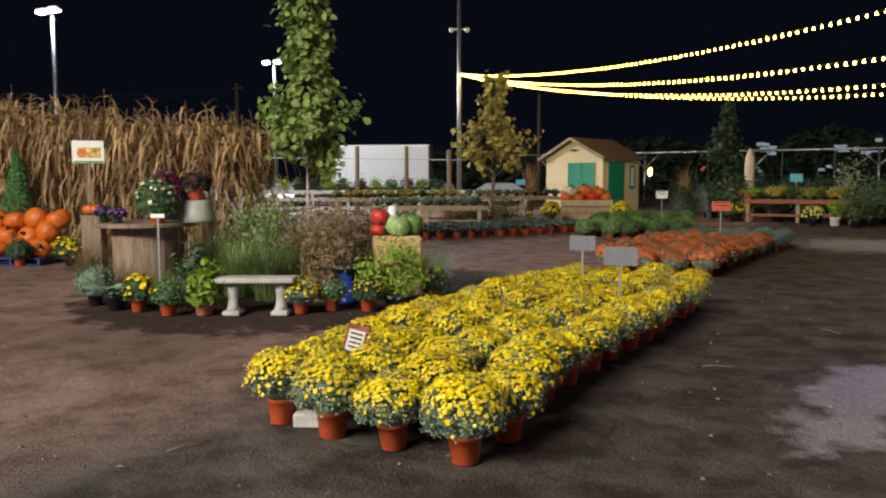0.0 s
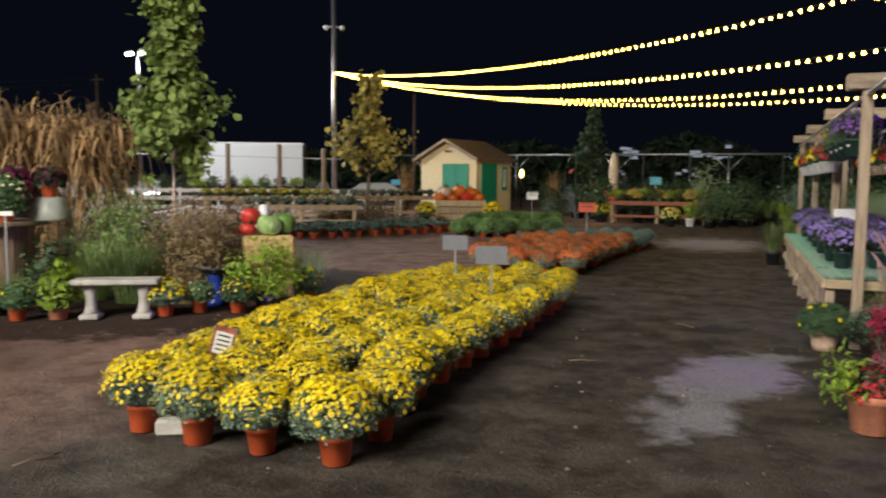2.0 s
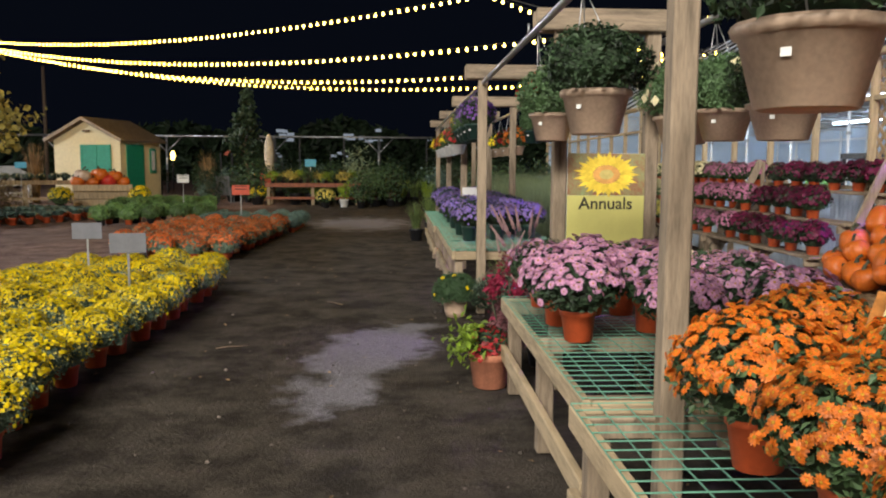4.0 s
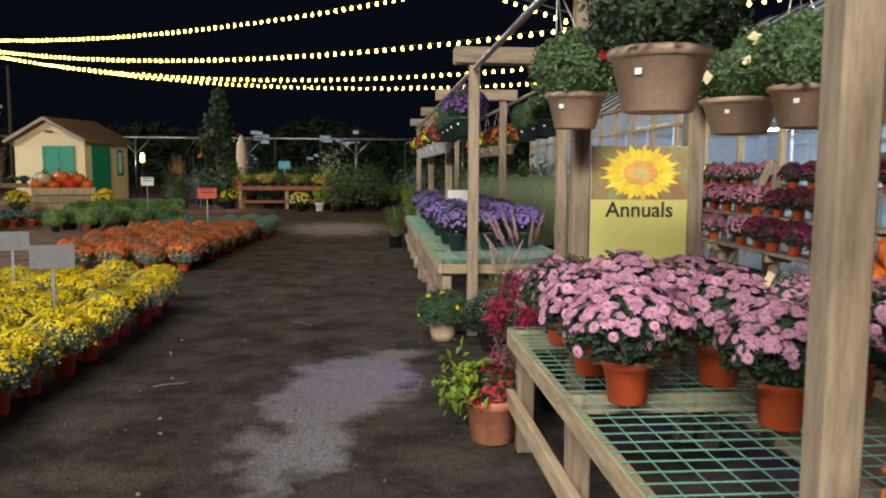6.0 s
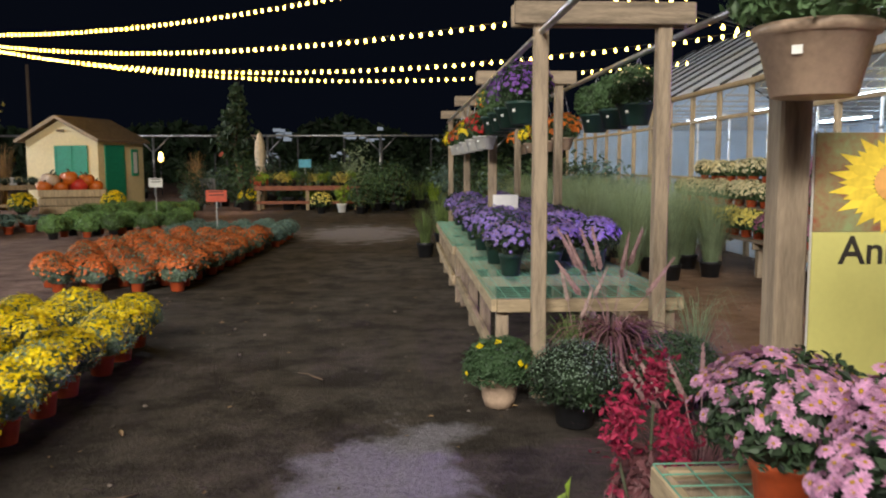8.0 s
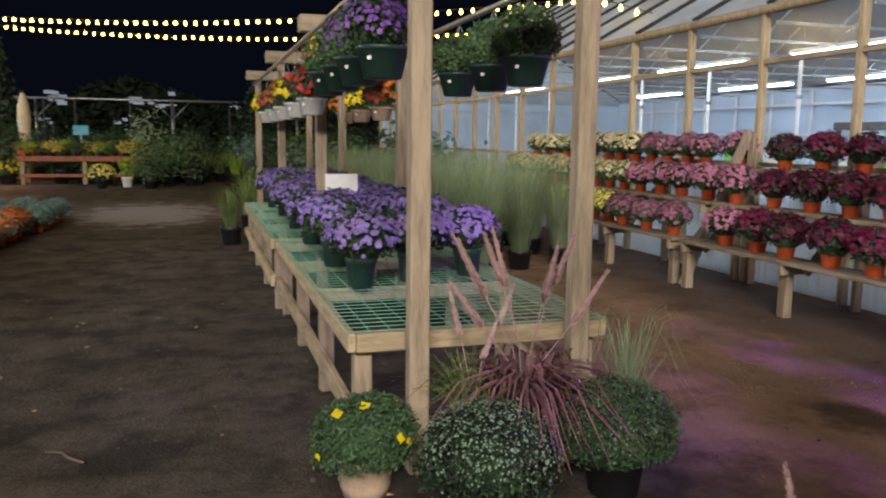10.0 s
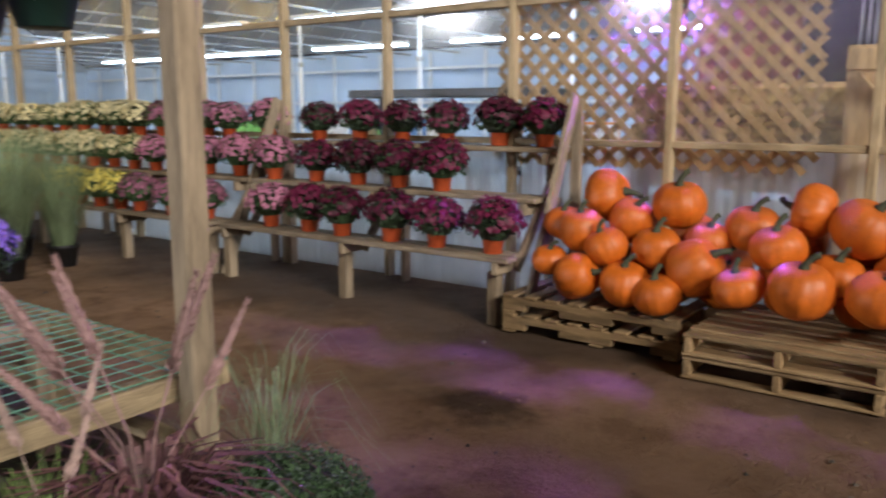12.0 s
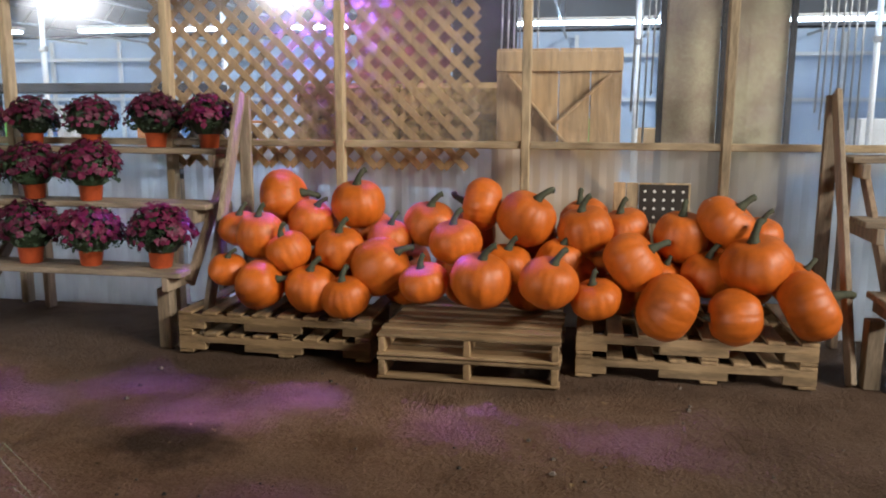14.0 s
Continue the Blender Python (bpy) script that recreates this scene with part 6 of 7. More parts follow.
bn = thing("garden_bench", pose(*yd(-0.238, 9.15), 0, 0, 0, YAW), "small cast concrete garden bench", "bench")
part("seat", Geo().box((0, 0, 0.415), (0.92, 0.34, 0.06), bev=0.015), M_CONC, bn)
for s in (-1, 1):
    gq = Geo()
    gq.box((0.28 * s, 0, 0.03), (0.20, 0.28, 0.06), bev=0.02)
    gq.lathe([(0.09, 0.05), (0.065, 0.12), (0.055, 0.22), (0.075, 0.32), (0.10, 0.385)], 12, (0.28 * s, 0, 0))
    part("pedestal", gq, M_CONC, bn)
by_ = yd(-0.058, 10.7)
for z in (0.2, 0.62):
    gq = Geo().box((0, 0, 0), (0.66, 0.42, 0.40), bev=0.04)
    solid("straw_bale", gq, M_HAY, "golden straw bale in the display", "straw bale", "display bales", m=pose(by_[0], by_[1], z + 0.002, 0, 0, YAW + 8))
PK_MATS = {"green": mat("striped_green_gourd", (0.32, 0.48, 0.16), 0.5, var=0.4, scale=5), "red": mat("red_gourd", (0.48, 0.03, 0.02), 0.45, var=0.25), "deep": mat("deep_green_gourd", (0.13, 0.26, 0.05), 0.5, var=0.3)}


def gourd(k, d, z, r, key, label, kind=0):
    ob = pumpkin(*yd(k, d), z, r, kind, 6, 40, label, "display pumpkins")
    for c in ob.children:
        if c.name.startswith("skin"):
            c.data = c.data.copy()
            c.data.materials[0] = PK_MATS[key]
    return ob


gourd(-0.057, 10.6, 0.825, 0.16, "green", "pale green striped pumpkin on a straw bale", 1)
gourd(-0.083, 10.62, 0.825, 0.11, "red", "glossy red pumpkin on a straw bale", 2)
gourd(-0.080, 10.75, 0.96, 0.13, "red", "glossy red pumpkin on a straw bale", 1)
gourd(-0.040, 10.8, 0.825, 0.16, "deep", "deep green pumpkin on a straw bale", 3)
gq = Geo()
gq.lathe([(0.10, 0.0), (0.17, 0.08), (0.13, 0.22), (0.06, 0.27), (0.075, 0.33), (0.05, 0.39), (0.0, 0.40)], 12)
sc_m = gq.mesh("figure", M_WHITE)
solid("scarecrow_figure", sc_m, None, "white cloth scarecrow decoration", "decoration", m=pose(*yd(-0.064, 10.85), 0.825))
bb = thing("blue_pedestal", pose(*yd(-0.122, 10.0), 0), "cobalt blue glazed pedestal with a dark dish", "birdbath")
part("stem", Geo().lathe([(0.14, 0), (0.12, 0.05), (0.08, 0.2), (0.09, 0.34), (0.13, 0.40)], 16), mat("cobalt_glaze", (0.02, 0.05, 0.30), 0.25, var=0.2), bb)
part("dish", Geo().lathe([(0.10, 0.40), (0.24, 0.45), (0.27, 0.48), (0.25, 0.48), (0.0, 0.45)], 20), M_DARKMETAL, bb)
# pumpkin pile by the corn
plx, ply = yd(-0.532, 15.2)
p_ = pallet(plx, ply, 0, 1.1, 1.1, yaw=YAW + 90)
for c in p_.children:
    c.data.materials[0] = mat("blue_paint", (0.02, 0.05, 0.22), 0.7, var=0.3) if "blue_paint" not in bpy.data.materials else bpy.data.materials["blue_paint"]
p_["label"], p_["group"] = "blue painted wooden pallet under pumpkins", "yard pallets"
for i in range(20):
    ly, row = (0, i) if i < 9 else ((1, i - 9) if i < 15 else (2, i - 15))
    kx = -0.62 + 0.0265 * (row % 5) + 0.013 * ly + (0.013 if row > 4 else 0)
    pumpkin(*yd(kx, 15.0 + 0.30 * (row // 5) + 0.12 * ly), (0.137, 0.40, 0.64)[ly] + rnd.uniform(-0.03, 0.03), rnd.uniform(0.19, 0.25), i, rnd.choice((10, 25, -30, 60)), rnd.uniform(0, 360), "large orange pumpkin piled by the corn stalks", "yard pumpkin pile")
for k, d, z, r in ((-0.447, 13.3, 1.0, 0.13), (-0.44, 13.3, 1.0, 0.12), (-0.342, 12.6, 1.35, 0.17)):
    cr = solid("wooden_crate", Geo().box((0, 0, z / 2), (0.24, 0.24, z), bev=0.01), M_OLDWOOD, "old wooden crate stand among the corn", "crate", "crate stands", m=pose(*yd(k, d), 0, 0, 0, YAW))
    pumpkin(*yd(k, d), z, r, 2, 0, 30, "small orange pumpkin on a crate stand", "crate pumpkins")
ab = thing("arborvitae", pose(*yd(-0.538, 16.4), 0), "conical dark green arborvitae by the corn", "conifer")
rs = np.random.RandomState(590)
n = 3000
u = rs.uniform(0, 1, n) ** 0.7
a = rs.uniform(0, 6.28, n)
r = (1 - u) * 0.5 * rs.uniform(0.75, 1.05, n) + 0.03
p = np.stack((r * np.cos(a), r * np.sin(a), 0.2 + u * 2.0), 1)
nn = np.stack((np.cos(a), np.sin(a), np.full(n, 0.5)), 1)
v, f = scatter([(x * 0.6, y * 1.6, z) for x, y, z in LEAF_V], LEAF_F, p, frames_of(nn, rs, 0.3), 0.075 * rs.uniform(0.7, 1.2, n))
part("foliage", arr_mesh("foliage", v, f, mat("conifer_spray", (0.06, 0.15, 0.04), 0.6, var=0.4, piece=0.4, bump=0)), None, ab)
part("trunk", Geo().tube([(0, 0, 0), (0, 0, 1.5)], [0.05, 0.02], 7), M_BARK, ab)
ps = thing("picture_sign", pose(*yd(-0.447, 13.4), 0, 0, 0, YAW + 18), "white sign with an orange picture on a post before the corn", "sign")
part("post", Geo().box((0, 0.03, 0.95), (0.05, 0.04, 1.9), bev=0.004), M_WOOD, ps)
part("board", Geo().box((0, -0.01, 2.06), (0.50, 0.02, 0.38), bev=0.004), M_PAPER, ps)
part("picture", Geo().box((0.02, -0.022, 2.05), (0.36, 0.004, 0.17)), mat("print_yellow", (0.62, 0.42, 0.10), 0.6, var=0.5, scale=14, bump=0), ps)
part("picture", Geo().lathe([(0.075, -0.002), (0.075, 0.002)], 16, smooth=False), mat("print_orange", (0.62, 0.18, 0.03), 0.6, bump=0), ps).matrix_local = pose(-0.10, -0.027, 2.04, 90, 0, 0)
part("stripe", Geo().box((0, -0.022, 1.895), (0.47, 0.004, 0.03)), mat("print_green", (0.10, 0.26, 0.07), 0.6, bump=0), ps)
wsn = stake_sign(*yd(-0.362, 9.5), 0, "small white sign on a bamboo stake with a gold ball", M_PAPER, 0.17, 0.05, 1.15, YAW)

# ---- fence, benches and far things ----
fn = new("white_fence")
tagged(fn, "white board fence along the car park", "fence")
for i in range(10):
    x0, y0 = yd(-0.30 + 0.045 * i, 36.0)
    part("post", Geo().box((x0, y0, 0.6), (0.12, 0.12, 1.2), pose(0, 0, 0, 0, 0, YAW), bev=0.01), M_WHITE, fn)
    if i < 9:
        x1, y1 = yd(-0.30 + 0.045 * (i + 1), 36.0)
        for z in (0.35, 0.75, 1.08):
            part("board", Geo().beam((x0, y0, z), (x1, y1, z), 0.04, 0.16), M_WHITE, fn)
pf = new("tall_post_fence")
tagged(pf, "tall brown posts joined by a thin rail", "post fence")
pk = (-0.108, -0.046, 0.008)
for k in pk:
    x0, y0 = yd(k, 35)
    part("post", Geo().tube([(x0, y0, 0), (x0, y0, 3.1 if k < 0 else 2.95)], 0.10, 8), M_OLDWOOD, pf)
part("rail", Geo().beam((*yd(-0.22, 35.1), 2.62), (*yd(0.03, 35.1), 2.5), 0.04, 0.04), M_METAL, pf)
tr = thing("box_trailer", pose(*yd(-0.076, 62), 0, 0, 0, YAW - 6), "long white box trailer in the car park", "trailer")
part("body", Geo().box((0, 0, 2.75), (7.6, 2.5, 3.2), bev=0.05), M_WHITE, tr)
part("chassis", Geo().box((0, 0, 1.0), (7.2, 1.6, 0.25), bev=0.02), M_DARKMETAL, tr)
for x in (-2.6, -1.5, 3.0):
    part("wheel", Geo().tube([(x, -1.2, 0.5), (x, -0.9, 0.5)], 0.5, 16), M_BLACKPOT, tr)
for z in (1.25, 4.3):
    part("trim_rail", Geo().box((0, -1.26, z), (7.6, 0.03, 0.1)), M_METAL, tr)


def car(x, y, yaw, paint, label):
    ob = thing("parked_car", pose(x, y, 0, 0, 0, yaw), label, "car", "parked cars")
    gq = Geo()
    prof = [(-2.2, 0.35), (-2.25, 0.75), (-1.5, 0.92), (-0.8, 1.42), (0.9, 1.45), (1.7, 0.98), (2.2, 0.9), (2.25, 0.4)]
    n = len(prof)
    vs = [(px, s * (0.88 if pz < 1.1 else 0.68), pz) for s in (-1, 1) for px, pz in prof]
    gq.add(vs, [tuple(range(n - 1, -1, -1)), tuple(range(n, 2 * n))] + [(i, (i + 1) % n, n + (i + 1) % n, n + i) for i in range(n)])
    part("body", gq, paint, ob)
    part("window", Geo().add([(-0.95, -0.80, 0.98), (1.3, -0.80, 0.98), (0.8, -0.715, 1.36), (-0.72, -0.715, 1.36)], [(0, 1, 2, 3)]), M_DARKMETAL, ob)
    for px in (-1.4, 1.4):
        for s in (-1, 1):
            part("wheel", Geo().tube([(px, s * 0.72, 0.33), (px, s * 0.92, 0.33)], 0.33, 14), M_BLACKPOT, ob)
    return ob


M_SILVER = mat("silver_paint", (0.5, 0.52, 0.55), 0.3, 0.6, var=0.05, bump=0)
for i, (k, d) in enumerate(((-0.30, 50), (-0.23, 52), (-0.15, 50), (0.0, 56), (0.07, 58), (-0.2, 44))):
    car(*yd(k, d), YAW + (90 if i % 2 else 10), (M_SILVER, M_WHITE, M_DARKMETAL)[i % 3], ("silver", "white", "dark")[i % 3] + " car parked beyond the fence")
for i in range(14):
    k = -0.26 + 0.0195 * i
    leafy("tray_shrub", "rounded shrub standing along the fence", *yd(k, 37.0), 1.15, 0.35, 0.55, 260, 0.11, (M_LIME, M_LEAF, M_LEAF_D)[i % 3], 700 + i, None, "shrub", 1.0, "shrubs along the fence")
ft = thing("fence_table", pose(*yd(-0.13, 37.0), 0, 0, 0, YAW), "long plant table behind the white fence", "plant table")
part("top", Geo().box((0, 0, 1.12), (11.0, 0.9, 0.06), bev=0.01), M_WOOD, ft)
for i in range(6):
    part("leg", Geo().box((-5.2 + 2.08 * i, 0, 0.545), (0.09, 0.7, 1.09), bev=0.005), M_WOOD, ft)


def low_bench(k, d, w, z, label, material, depth=0.9, yaw=YAW):
    ob = thing("plant_table", pose(*yd(k, d), 0, 0, 0, yaw), label, "plant table", "yard plant tables")
    part("top", Geo().box((0, 0, z - 0.03), (w, depth, 0.06), bev=0.01), material, ob)
    part("front_board", Geo().box((0, -depth / 2 - 0.022, z - 0.07), (w, 0.04, 0.16), bev=0.006), material, ob)
    for sx_ in (-1, 0, 1):
        for sy in (-1, 1):
            part("leg", Geo().box((sx_ * (w / 2 - 0.12), sy * (depth / 2 - 0.08), (z - 0.06) / 2), (0.12, 0.12, z - 0.06), bev=0.006), M_FRESH, ob)
    part("stretcher", Geo().box((0, -depth / 2 + 0.02, 0.28), (w - 0.1, 0.04, 0.10), bev=0.005), material, ob)
    return ob


low_bench(-0.02, 25.5, 3.6, 0.78, "long lumber table filled with small plants", M_FRESH)
low_bench(0.10, 33.0, 5.0, 0.95, "long lumber table filled with small plants", M_FRESH)
low_bench(-0.06, 30.0, 4.6, 0.95, "long lumber table filled with small plants", M_FRESH)
sm = [make_mum("table_plant", ("small grey green plant on a lumber table", "small yellow flowered plant on a lumber table")[k], 0.2, 0.24, 0.08, 0.12, M_BLACKPOT, (M_HOSTA, M_LEAF)[k], ([M_CREAM], [M_YELLOW])[k], 240, (14, 60)[k], 0.045, 0.026, 0.1, False, 720 + k, "plants on lumber tables", 0.06, "nursery", "potted plant") for k in range(2)]
sp_l = []
for i in range(9):
    for j in range(2):
        x, y = yd(-0.02, 25.5)
        o = -1.6 + 0.4 * i
        sp_l.append((x + 0.865 * o - 0.5 * (-0.2 + 0.4 * j), y + 0.5 * o + 0.865 * (-0.2 + 0.4 * j), 0.78))
for i in range(12):
    for j in range(2):
        for kk, dd in ((0.10, 33.0), (-0.06, 30.0)):
            x, y = yd(kk, dd)
            o = -2.2 + 0.4 * i
            sp_l.append((x + 0.865 * o - 0.5 * (-0.2 + 0.4 * j), y + 0.5 * o + 0.865 * (-0.2 + 0.4 * j), 0.95))
place(sm, sp_l, 0.05)
for k, d in ((0.05, 27.0), (0.085, 27.3), (0.02, 27.6)):
    leafy("russet_shrub", "russet autumn shrub in the bed", *yd(k, d), 0, 0.75, 1.05, 900, 0.07, M_RUST, int(740 + k * 900), None, "shrub", 1.5, "russet shrubs")
for k, d in ((0.137, 29.5), (0.225, 30.0), (0.375, 30.5)):
    potted("potted_mum", "large yellow mum in a dark pot", *yd(k, d), 0, 0.42, 0.62, 0.15, 0.25, M_BLACKPOT, M_LEAF, [M_YELLOW], 400, 260, 0.07, 0.045, int(750 + k * 100), 0.0, "potted mum")
stake_sign(*yd(0.098, 29), 0.5, "small blue sign on a stake", M_BLUESIGN, 0.34, 0.2, 0.95, YAW)
# crate of pumpkins
cb = thing("produce_crate", pose(*yd(0.183, 31.5), 0, 0, 0, YAW - 12), "slatted lumber crate filled with pumpkins", "crate")
for i in range(3):
    for sy in (-1, 1):
        part("slat", Geo().box((0, sy * 0.55, 0.16 + 0.27 * i), (2.0, 0.03, 0.24), bev=0.006), M_FRESH, cb)
    for sx_ in (-1, 1):
        part("slat", Geo().box((sx_ * 1.0, 0, 0.16 + 0.27 * i), (0.03, 1.06, 0.24), bev=0.006), M_FRESH, cb)
part("floor_board", Geo().box((0, 0, 0.60), (1.95, 1.04, 0.04)), M_FRESH, cb)
cx0, cy0 = yd(0.183, 31.5)
for i in range(13):
    o, q = -0.8 + 0.27 * (i % 7), (-0.25 if i < 7 else 0.2)
    ob = pumpkin(cx0 + 0.9 * o, cy0 + 0.35 * o + q, 0.74 + (0.22 if i % 2 else 0), rnd.uniform(0.2, 0.29), i, 10, i * 50, "orange or pale pumpkin in a slatted crate", "crate pumpkins")
    if i % 3 == 1:
        for c in ob.children:
            if c.name.startswith("skin"):
                c.data = c.data.copy()
                c.data.materials[0] = M_TAN if i % 2 else PK_MATS["red"]

# shed
SHX, SHY = -13.8, 36.5
sh = thing("garden_shed", pose(SHX, SHY, 0, 0, 0, -16.3), "cream garden shed with green doors and shingle roof", "shed")
w, dp, eh, rh = 3.4, 3.0, 2.65, 3.5
gq = Geo()
gq.add([(-w / 2, 0, 0), (w / 2, 0, 0), (w / 2, 0, eh), (0, 0, rh), (-w / 2, 0, eh), (-w / 2, 0.12, 0), (w / 2, 0.12, 0), (w / 2, 0.12, eh), (0, 0.12, rh), (-w / 2, 0.12, eh)], [(0, 1, 2, 3, 4), (9, 8, 7, 6, 5), (0, 5, 6, 1), (1, 6, 7, 2), (4, 3, 8, 9), (3, 2, 7, 8), (0, 4, 9, 5)])
part("front_wall", gq, M_CREAMWALL, sh)
part("side_wall", Geo().box((w / 2 - 0.06, dp / 2 + 0.06, eh / 2), (0.12, dp - 0.12, eh)), M_CREAMWALL, sh)
part("side_wall", Geo().box((-w / 2 + 0.06, dp / 2 + 0.06, eh / 2), (0.12, dp - 0.12, eh)), M_CREAMWALL, sh)
part("back_wall", Geo().box((0, dp, eh / 2), (w, 0.12, eh)), M_CREAMWALL, sh)
for s in (-1, 1):
    rf = part("roof", Geo().add([(s * (w / 2 + 0.28), -0.3, eh - 0.08), (0, -0.3, rh + 0.06), (0, dp + 0.2, rh + 0.06), (s * (w / 2 + 0.28), dp + 0.2, eh - 0.08), (s * (w / 2 + 0.28), -0.3, eh + 0.02), (0, -0.3, rh + 0.17), (0, dp + 0.2, rh + 0.17), (s * (w / 2 + 0.28), dp + 0.2, eh + 0.02)], [(0, 1, 2, 3), (7, 6, 5, 4), (0, 4, 5, 1), (2, 6, 7, 3), (3, 7, 4, 0), (1, 5, 6, 2)]), M_SHINGLE, sh)
    part("fascia", Geo().beam((s * (w / 2 + 0.28), -0.33, eh - 0.04), (0, -0.33, rh + 0.1), 0.03, 0.14), M_WOOD, sh)
dr = part("door", Geo().box((0.47, -0.03, 1.22), (1.54, 0.05, 2.44), bev=0.01), M_GREENDOOR, sh, "green painted plank door")
for dx in (-0.25, 0.47, 1.19):
    part("trim", Geo().box((dx, -0.062, 1.22), (0.10, 0.016, 2.44)), M_GREENDOOR, dr)
part("trim", Geo().box((0.11, -0.062, 2.37), (0.61, 0.016, 0.10)), M_GREENDOOR, dr)
part("side_door", Geo().box((w / 2 + 0.03, 1.05, 1.24), (0.05, 1.3, 2.46), bev=0.01), M_GREENDOOR, sh, "green side door")
wn = part("window", Geo().box((w / 2 + 0.03, 2.4, 1.75), (0.05, 0.46, 1.15), bev=0.01), M_GREENDOOR, sh, "green shuttered window")
part("pane", Geo().box((w / 2 + 0.058, 2.4, 1.75), (0.01, 0.26, 0.9)), M_WHITE, wn)
lm = part("wall_lamp", Geo().box((0.05, -0.08, 3.05), (0.35, 0.1, 0.10), bev=0.02), M_BARK, sh)
px0, py0 = yd(0.262, 48.5)
po = thing("yard_lamp", pose(px0, py0, 0), "small glowing yard lamp on a post", "lamp")
part("post", Geo().tube([(0, 0, 0), (0, 0, 1.9)], 0.04, 6), M_DARKMETAL, po)
part("shade", Geo().lathe([(0.05, 1.86), (0.12, 1.95), (0.14, 2.2), (0.08, 2.36), (0.0, 2.4)], 10), M_PORCH, po)

# red table, umbrella and chair
low_bench(0.452, 29.3, 3.7, 0.86, "red brown lumber table covered with leafy plants", mat("red_stain", (0.26, 0.09, 0.05), 0.7, var=0.25), 1.0, YAW - 30)
rx, ry = yd(0.452, 29.3)
for i in range(10):
    leafy("table_foliage", "leafy green and yellow plant on the red table", rx - 1.6 + 0.35 * i, ry + (0.2 if i % 2 else -0.2), 0.86, 0.34, 0.36, 260, 0.08, (M_LIME, M_LEAF, M_GOLDLEAF)[i % 3], 770 + i, (0.1, 0.12, M_BLACKPOT), "potted plant", 1.0, "plants on the red table")
for i in range(3):
    solid("dark_tub", Geo().lathe([(0.18, 0), (0.25, 0.4), (0.27, 0.44), (0.24, 0.44), (0.2, 0.2), (0, 0.18)], 16), M_BLACKPOT, "dark empty tub under the table", "tub", "tubs under the red table", m=pose(rx - 0.75 + 0.62 * i, ry + 0.1, 0.0))
wpx, wpy = yd(0.498, 27.0)
leafy("lime_plant", "lime leaved plant in a white pot", wpx, wpy, 0, 0.26, 0.62, 160, 0.13, M_LIME, 780, (0.17, 0.3, M_WHITEPOT), "potted plant")
potted("potted_mum", "pale yellow mum in a dark pot", *yd(0.47, 26.8), 0, 0.42, 0.55, 0.16, 0.25, M_BLACKPOT, M_LEAF, [M_LEMON], 400, 200, 0.07, 0.04, 781, 0.0, "potted mum")
um = thing("patio_umbrella", pose(*yd(0.388, 33.0), 0), "closed beige patio umbrella above a red box", "umbrella")
part("canopy", Geo().lathe([(0.04, 1.25), (0.22, 1.35), (0.16, 1.55), (0.20, 2.0), (0.17, 2.5), (0.07, 2.85), (0.0, 2.92)], 12, wob=lambda a, z: 1 + 0.12 * math.cos(6 * a)), mat("beige_canvas", (0.55, 0.47, 0.36), 0.9, var=0.15), um)
part("pole", Geo().tube([(0, 0, 0), (0, 0, 2.9)], 0.03, 6), M_METAL, um)
part("base_box", Geo().box((-0.05, 0, 0.98), (0.62, 0.5, 0.46), bev=0.02), M_REDSIGN, um)
part("stand", Geo().box((-0.05, 0, 0.375), (0.5, 0.44, 0.74), bev=0.02), M_OLDWOOD, um)
ch_ = thing("adirondack_chair", pose(*yd(0.328, 32.0), 0, 0, 0, YAW + 150), "grey slatted garden chair", "chair")
part("seat", Geo().box((0, 0, 0.40), (0.55, 0.5, 0.04), pose(0, 0, 0, -10, 0, 0), bev=0.006), M_SIGN, ch_)
for i in range(5):
    part("back_slat", Geo().box((-0.22 + 0.11 * i, 0.32, 0.75), (0.09, 0.025, 0.8), pose(0, 0, 0, -18, 0, 0), bev=0.004), M_SIGN, ch_)
for s in (-1, 1):
    part("arm", Geo().box((0.32 * s, 0, 0.6), (0.12, 0.7, 0.03), bev=0.005), M_SIGN, ch_)
    for y in (-0.28, 0.28):
        part("leg", Geo().box((0.30 * s, y, 0.29), (0.05, 0.08, 0.58), bev=0.004), M_SIGN, ch_)
stake_sign(*yd(0.447, 30.2), 0.6, "blue sign on a stake among grasses", M_BLUESIGN, 0.45, 0.3, 0.95, YAW - 20)

# shrub yard along the far side
masters = [leafy("nursery_shrub", lab, 0, 0, 0, 0.6, 1.2, 420, 0.12, mt, 800 + i, (0.2, 0.28, M_BLACKPOT), "shrub", 1.3, "nursery shrubs") for i, (lab, mt) in enumerate((("dark green nursery shrub in a pot", M_LEAF_D), ("green nursery shrub in a pot", M_LEAF), ("grey green nursery shrub in a pot", M_HOSTA), ("deep green nursery shrub in a pot", M_BUSH)))]
spots = []
r5 = random.Random(11)
for i in range(120):
    x, y = r5.uniform(-17, 5.2), r5.uniform(31, 44)
    if x < -9 and y < 42:
        continue
    if -1.6 < x < 1.5:
        continue
    spots.append((x, y))
for i in range(26):
    spots.append((r5.uniform(-1.2, 0.1) if i % 2 else r5.uniform(1.6, 5.2), r5.uniform(29, 38)))
for i in range(22):
    spots.append((r5.uniform(2.4, 4.6), r5.uniform(17.5, 28)))
place(masters, spots, 0.2, (0.55, 1.25))
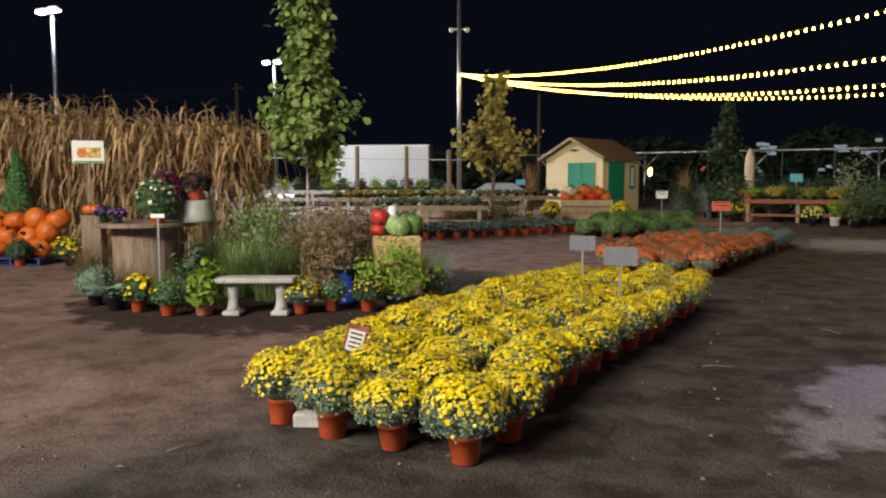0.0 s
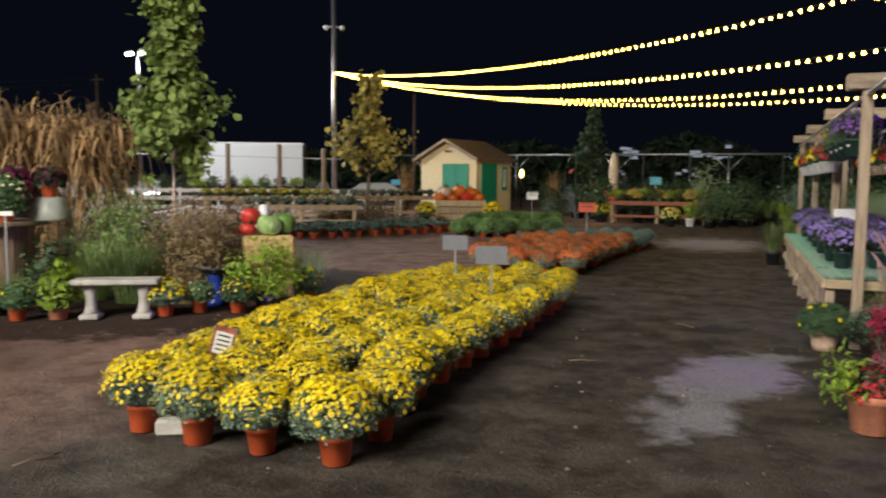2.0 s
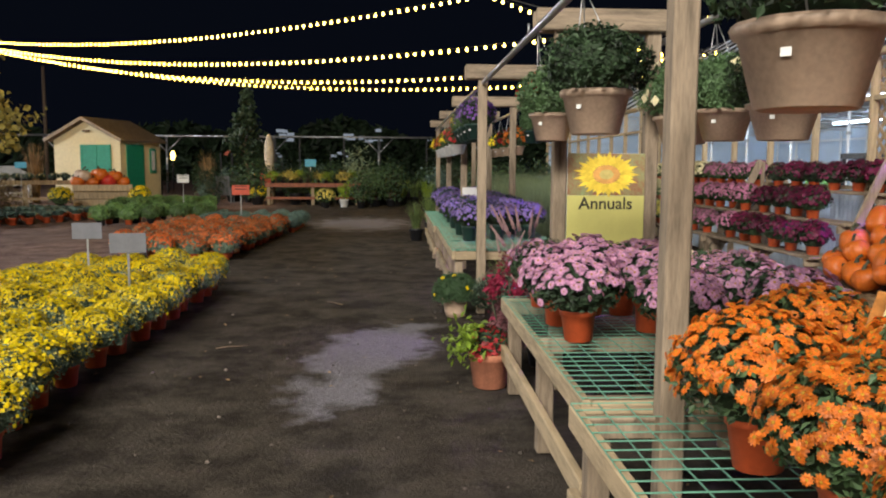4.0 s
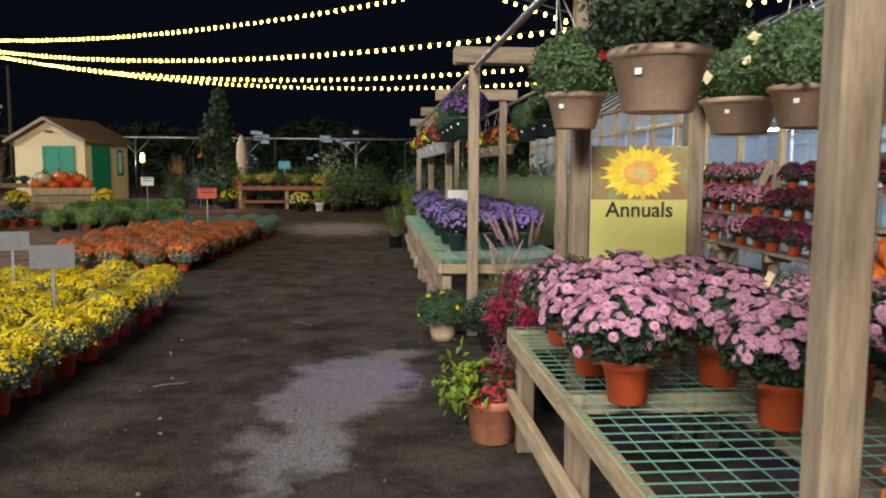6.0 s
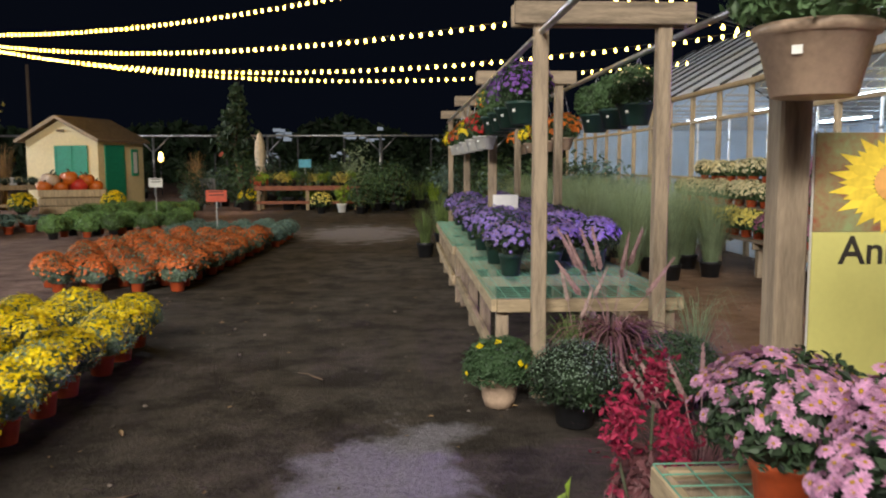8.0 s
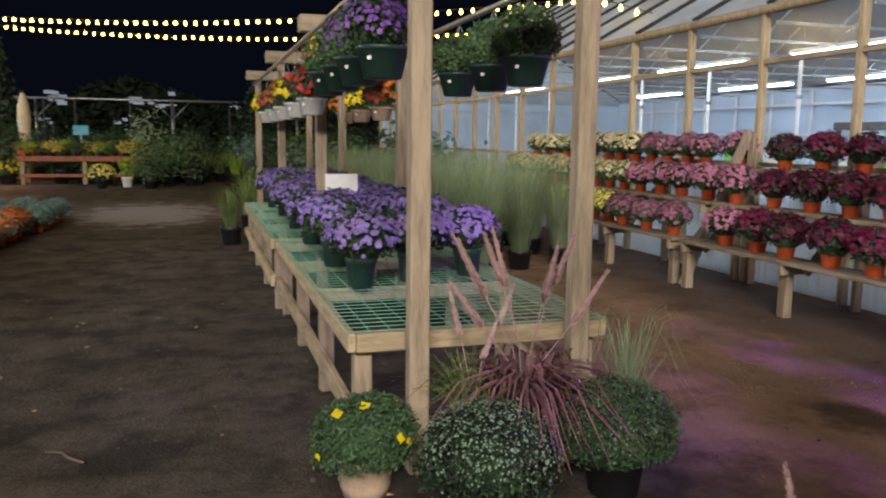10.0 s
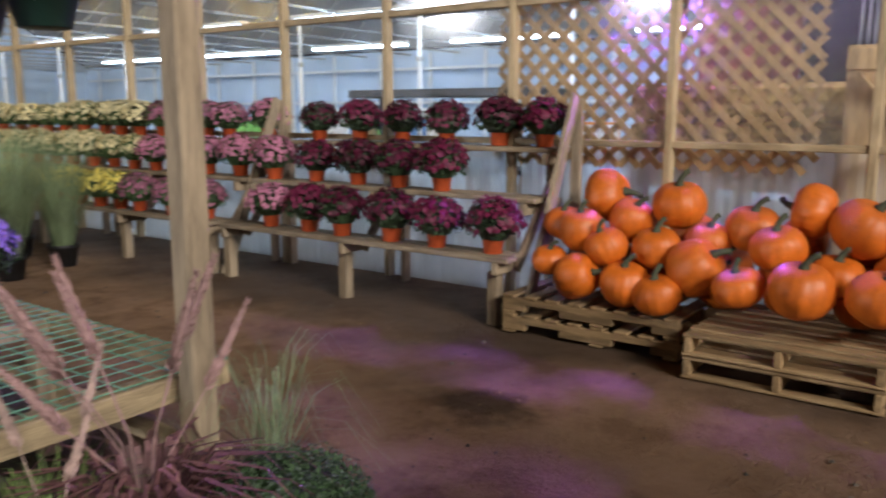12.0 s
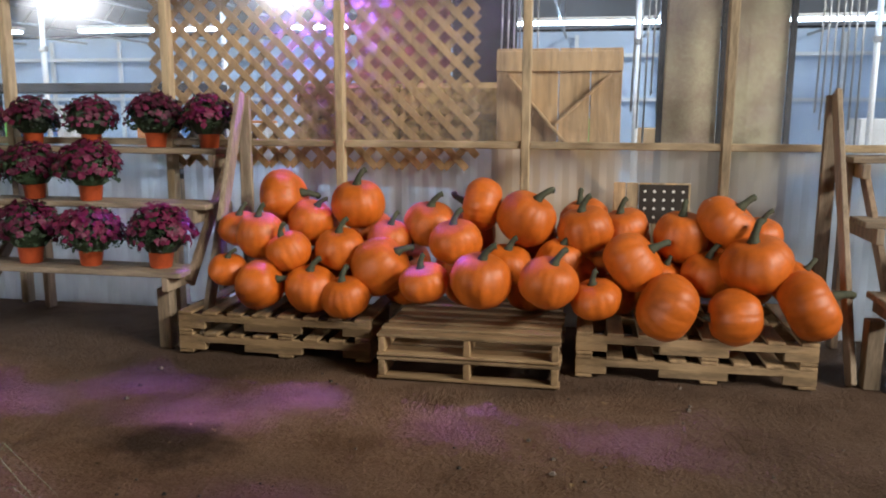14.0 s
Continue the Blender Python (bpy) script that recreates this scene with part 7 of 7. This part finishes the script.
for i in range(10):
    grass("nursery_grass", "fresh green grass clump in a pot", pose(-3.2 + 0.5 * i, 32 + (i % 3) * 0.5, 0), 140, 0.6, 1.2, 0.02, M_LIME if i % 3 == 0 else M_GRASS, 840 + i, 0.4, 0.15, (0.2, 0.3, M_BLACKPOT), group="nursery grasses")
gr = thing("shade_structure", pose(0, 46, 0), "dark pipe shade structure with braced posts", "shade structure")
part("beam", Geo().tube([(-22, 0, 3.2), (14, 0, 3.2)], 0.07, 6), M_METAL, gr)
for x in (-19, -13, -7, -1, 5, 11):
    part("post", Geo().tube([(x, 0, 0), (x, 0, 3.15)], 0.07, 6), M_METAL, gr)
    for s in (-1, 1):
        part("brace", Geo().tube([(x, 0, 2.3), (x + 0.85 * s, 0, 3.17)], 0.04, 5), M_METAL, gr)
for x, y, h, lf in ((-7.2, 39, 5.0, M_LEAF_D), (3.0, 45, 4.2, M_LEAF_D)):
    tree(x, y, h, 0.07, lambda s: 0.25 + 0.9 * max(0, 1 - abs(s - 0.5) / 0.4), 1100, 0.24, lf, int(850 + x), "young nursery tree in the far yard", 1.6, M_BARK)
umt = leafy("weeping_tree", "small pale weeping standard tree", *yd(0.522, 33), 0, 0.85, 2.2, 500, 0.12, M_GRASSMIST, 861, (0.2, 0.3, M_WHITEPOT), "small tree", 1.8)
cs = [grass("corn_bundle", "tied bundle of dry corn stalks", pose(*yd(k, d), 0), 160, 0.55, h, 0.035, M_CORN, 870 + i, 0.2, 0.12, None, 0.4, category="corn bundle") for i, (k, d, h) in enumerate(((0.111, 36, 2.9), (0.306, 40, 2.7)))]
# blurry distant lights as glowing plates on added posts, and dark tree line
for i, (x, y, z, w_, h_) in enumerate(((-9.0, 66, 5.0, 2.2, 1.0), (-2.8, 64, 4.9, 3.2, 1.1), (3.0, 66, 4.6, 1.2, 0.4), (-10, 66, 3.3, 1.2, 0.5), (-4.6, 64, 3.4, 1.6, 0.5), (-14.0, 66, 3.5, 1.0, 0.35))):
    bl = thing("lit_window", pose(x, y, -0.9), "irregular pale distant lights on added posts behind the yard", "window", "distant windows")
    gm_ = glow("far_light_%d" % i, (0.75, 0.85, 1.0) if i != 5 else (1.0, 0.25, 0.15), 0.30)
    for k in range(6):
        part("pane", Geo().box((r5.uniform(-0.45, 0.45) * w_, 0.01 * k, z + r5.uniform(-0.45, 0.45) * h_), (w_ * r5.uniform(0.08, 0.3), 0.04, h_ * r5.uniform(0.08, 0.4))), gm_, bl)
    for s in (-1, 1):
        part("post", Geo().box((s * w_ * 0.45, 0.15, z / 2 + 0.45), (0.1, 0.1, z - 0.9)), M_DARKMETAL, bl)
tl = thing("tree_line", pose(0, 0, 0), "dark distant line of trees", "trees", kind="stuff")
rs = np.random.RandomState(880)
n = 9000
a = rs.uniform(-0.62, 0.62, n)
hh = 3 + 4.5 * np.array([0.5 + 0.5 * noise.noise((v * 9, 0, 0)) for v in a])
p = np.stack((80 * np.tan(a) - 10, 84 + rs.uniform(-3, 3, n), rs.uniform(0, 1, n) ** 0.8 * hh), 1)
v, f = scatter(LEAF_V, LEAF_F, p, frames_of(np.tile((0, -1.0, 0.4), (n, 1)), rs, 0.6), rs.uniform(0.7, 1.5, n))
part("foliage", arr_mesh("foliage", v, f, M_LEAF_D), None, tl)

# overhead wires beyond the corn
for z in (7.4, 7.0):
    wr = thing("overhead_wire", pose(0, 0, 0), "thin overhead cable in the night sky", "cable", "overhead cables")
    part("cable", Geo().tube([(*yd(-0.66, 68), z + 2.2), (*yd(-0.45, 68), z + 1.3), (*yd(-0.258, 68), z + 2.2)], 0.02, 4), M_DARKMETAL, wr)
up_ = thing("utility_pole", pose(*yd(-0.258, 68), 0), "dark wooden utility pole", "utility pole")
part("shaft", Geo().tube([(0, 0, 0), (0, 0, 9.9)], [0.16, 0.11], 8), M_BARK, up_)
part("crossarm", Geo().box((0, 0, 9.5), (1.2, 0.1, 0.12)), M_BARK, up_)
up3 = thing("utility_pole", pose(*yd(-0.66, 68), 0), "dark wooden utility pole", "utility pole")
part("shaft", Geo().tube([(0, 0, 0), (0, 0, 9.9)], [0.16, 0.11], 8), M_BARK, up3)
up2 = thing("utility_pole", pose(*yd(0.121, 68), 0), "dark wooden utility pole", "utility pole")
part("shaft", Geo().tube([(0, 0, 0), (0, 0, 9.0)], [0.16, 0.11], 8), M_BARK, up2)

# shop front behind the start of the walk
sf = solid("wall_shop", Geo().box((0, -30, 4.5), (70, 0.3, 9.0)), M_BARN, "plain board front of the shop", "wall", kind="structure")
# poles and head invented to stand for the broad rear lamp, out of view
lf_ = thing("flood_light", pose(-8.0, -16.0, 0), "unseen bank of flood lights added behind the start of the walk", "street lamp", "flood lights")
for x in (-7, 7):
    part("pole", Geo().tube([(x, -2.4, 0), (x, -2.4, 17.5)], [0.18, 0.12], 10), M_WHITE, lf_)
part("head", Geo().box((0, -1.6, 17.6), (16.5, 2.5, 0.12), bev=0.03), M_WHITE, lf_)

for x, y, a_ in ((-1.25, 6.75, 20), (-3.55, 3.15, 70), (-0.55, 8.9, 130)):
    tw = solid("twig", Geo().tube([(-0.13, 0, 0.008), (-0.03, 0.015, 0.014), (0.05, -0.005, 0.012), (0.14, 0.03, 0.008)], [0.006, 0.008, 0.007, 0.003], 5), M_BARK, "dry broken twig lying on the dirt", "twig", "twigs on the ground", m=pose(x, y, 0.0, 0, 0, a_))
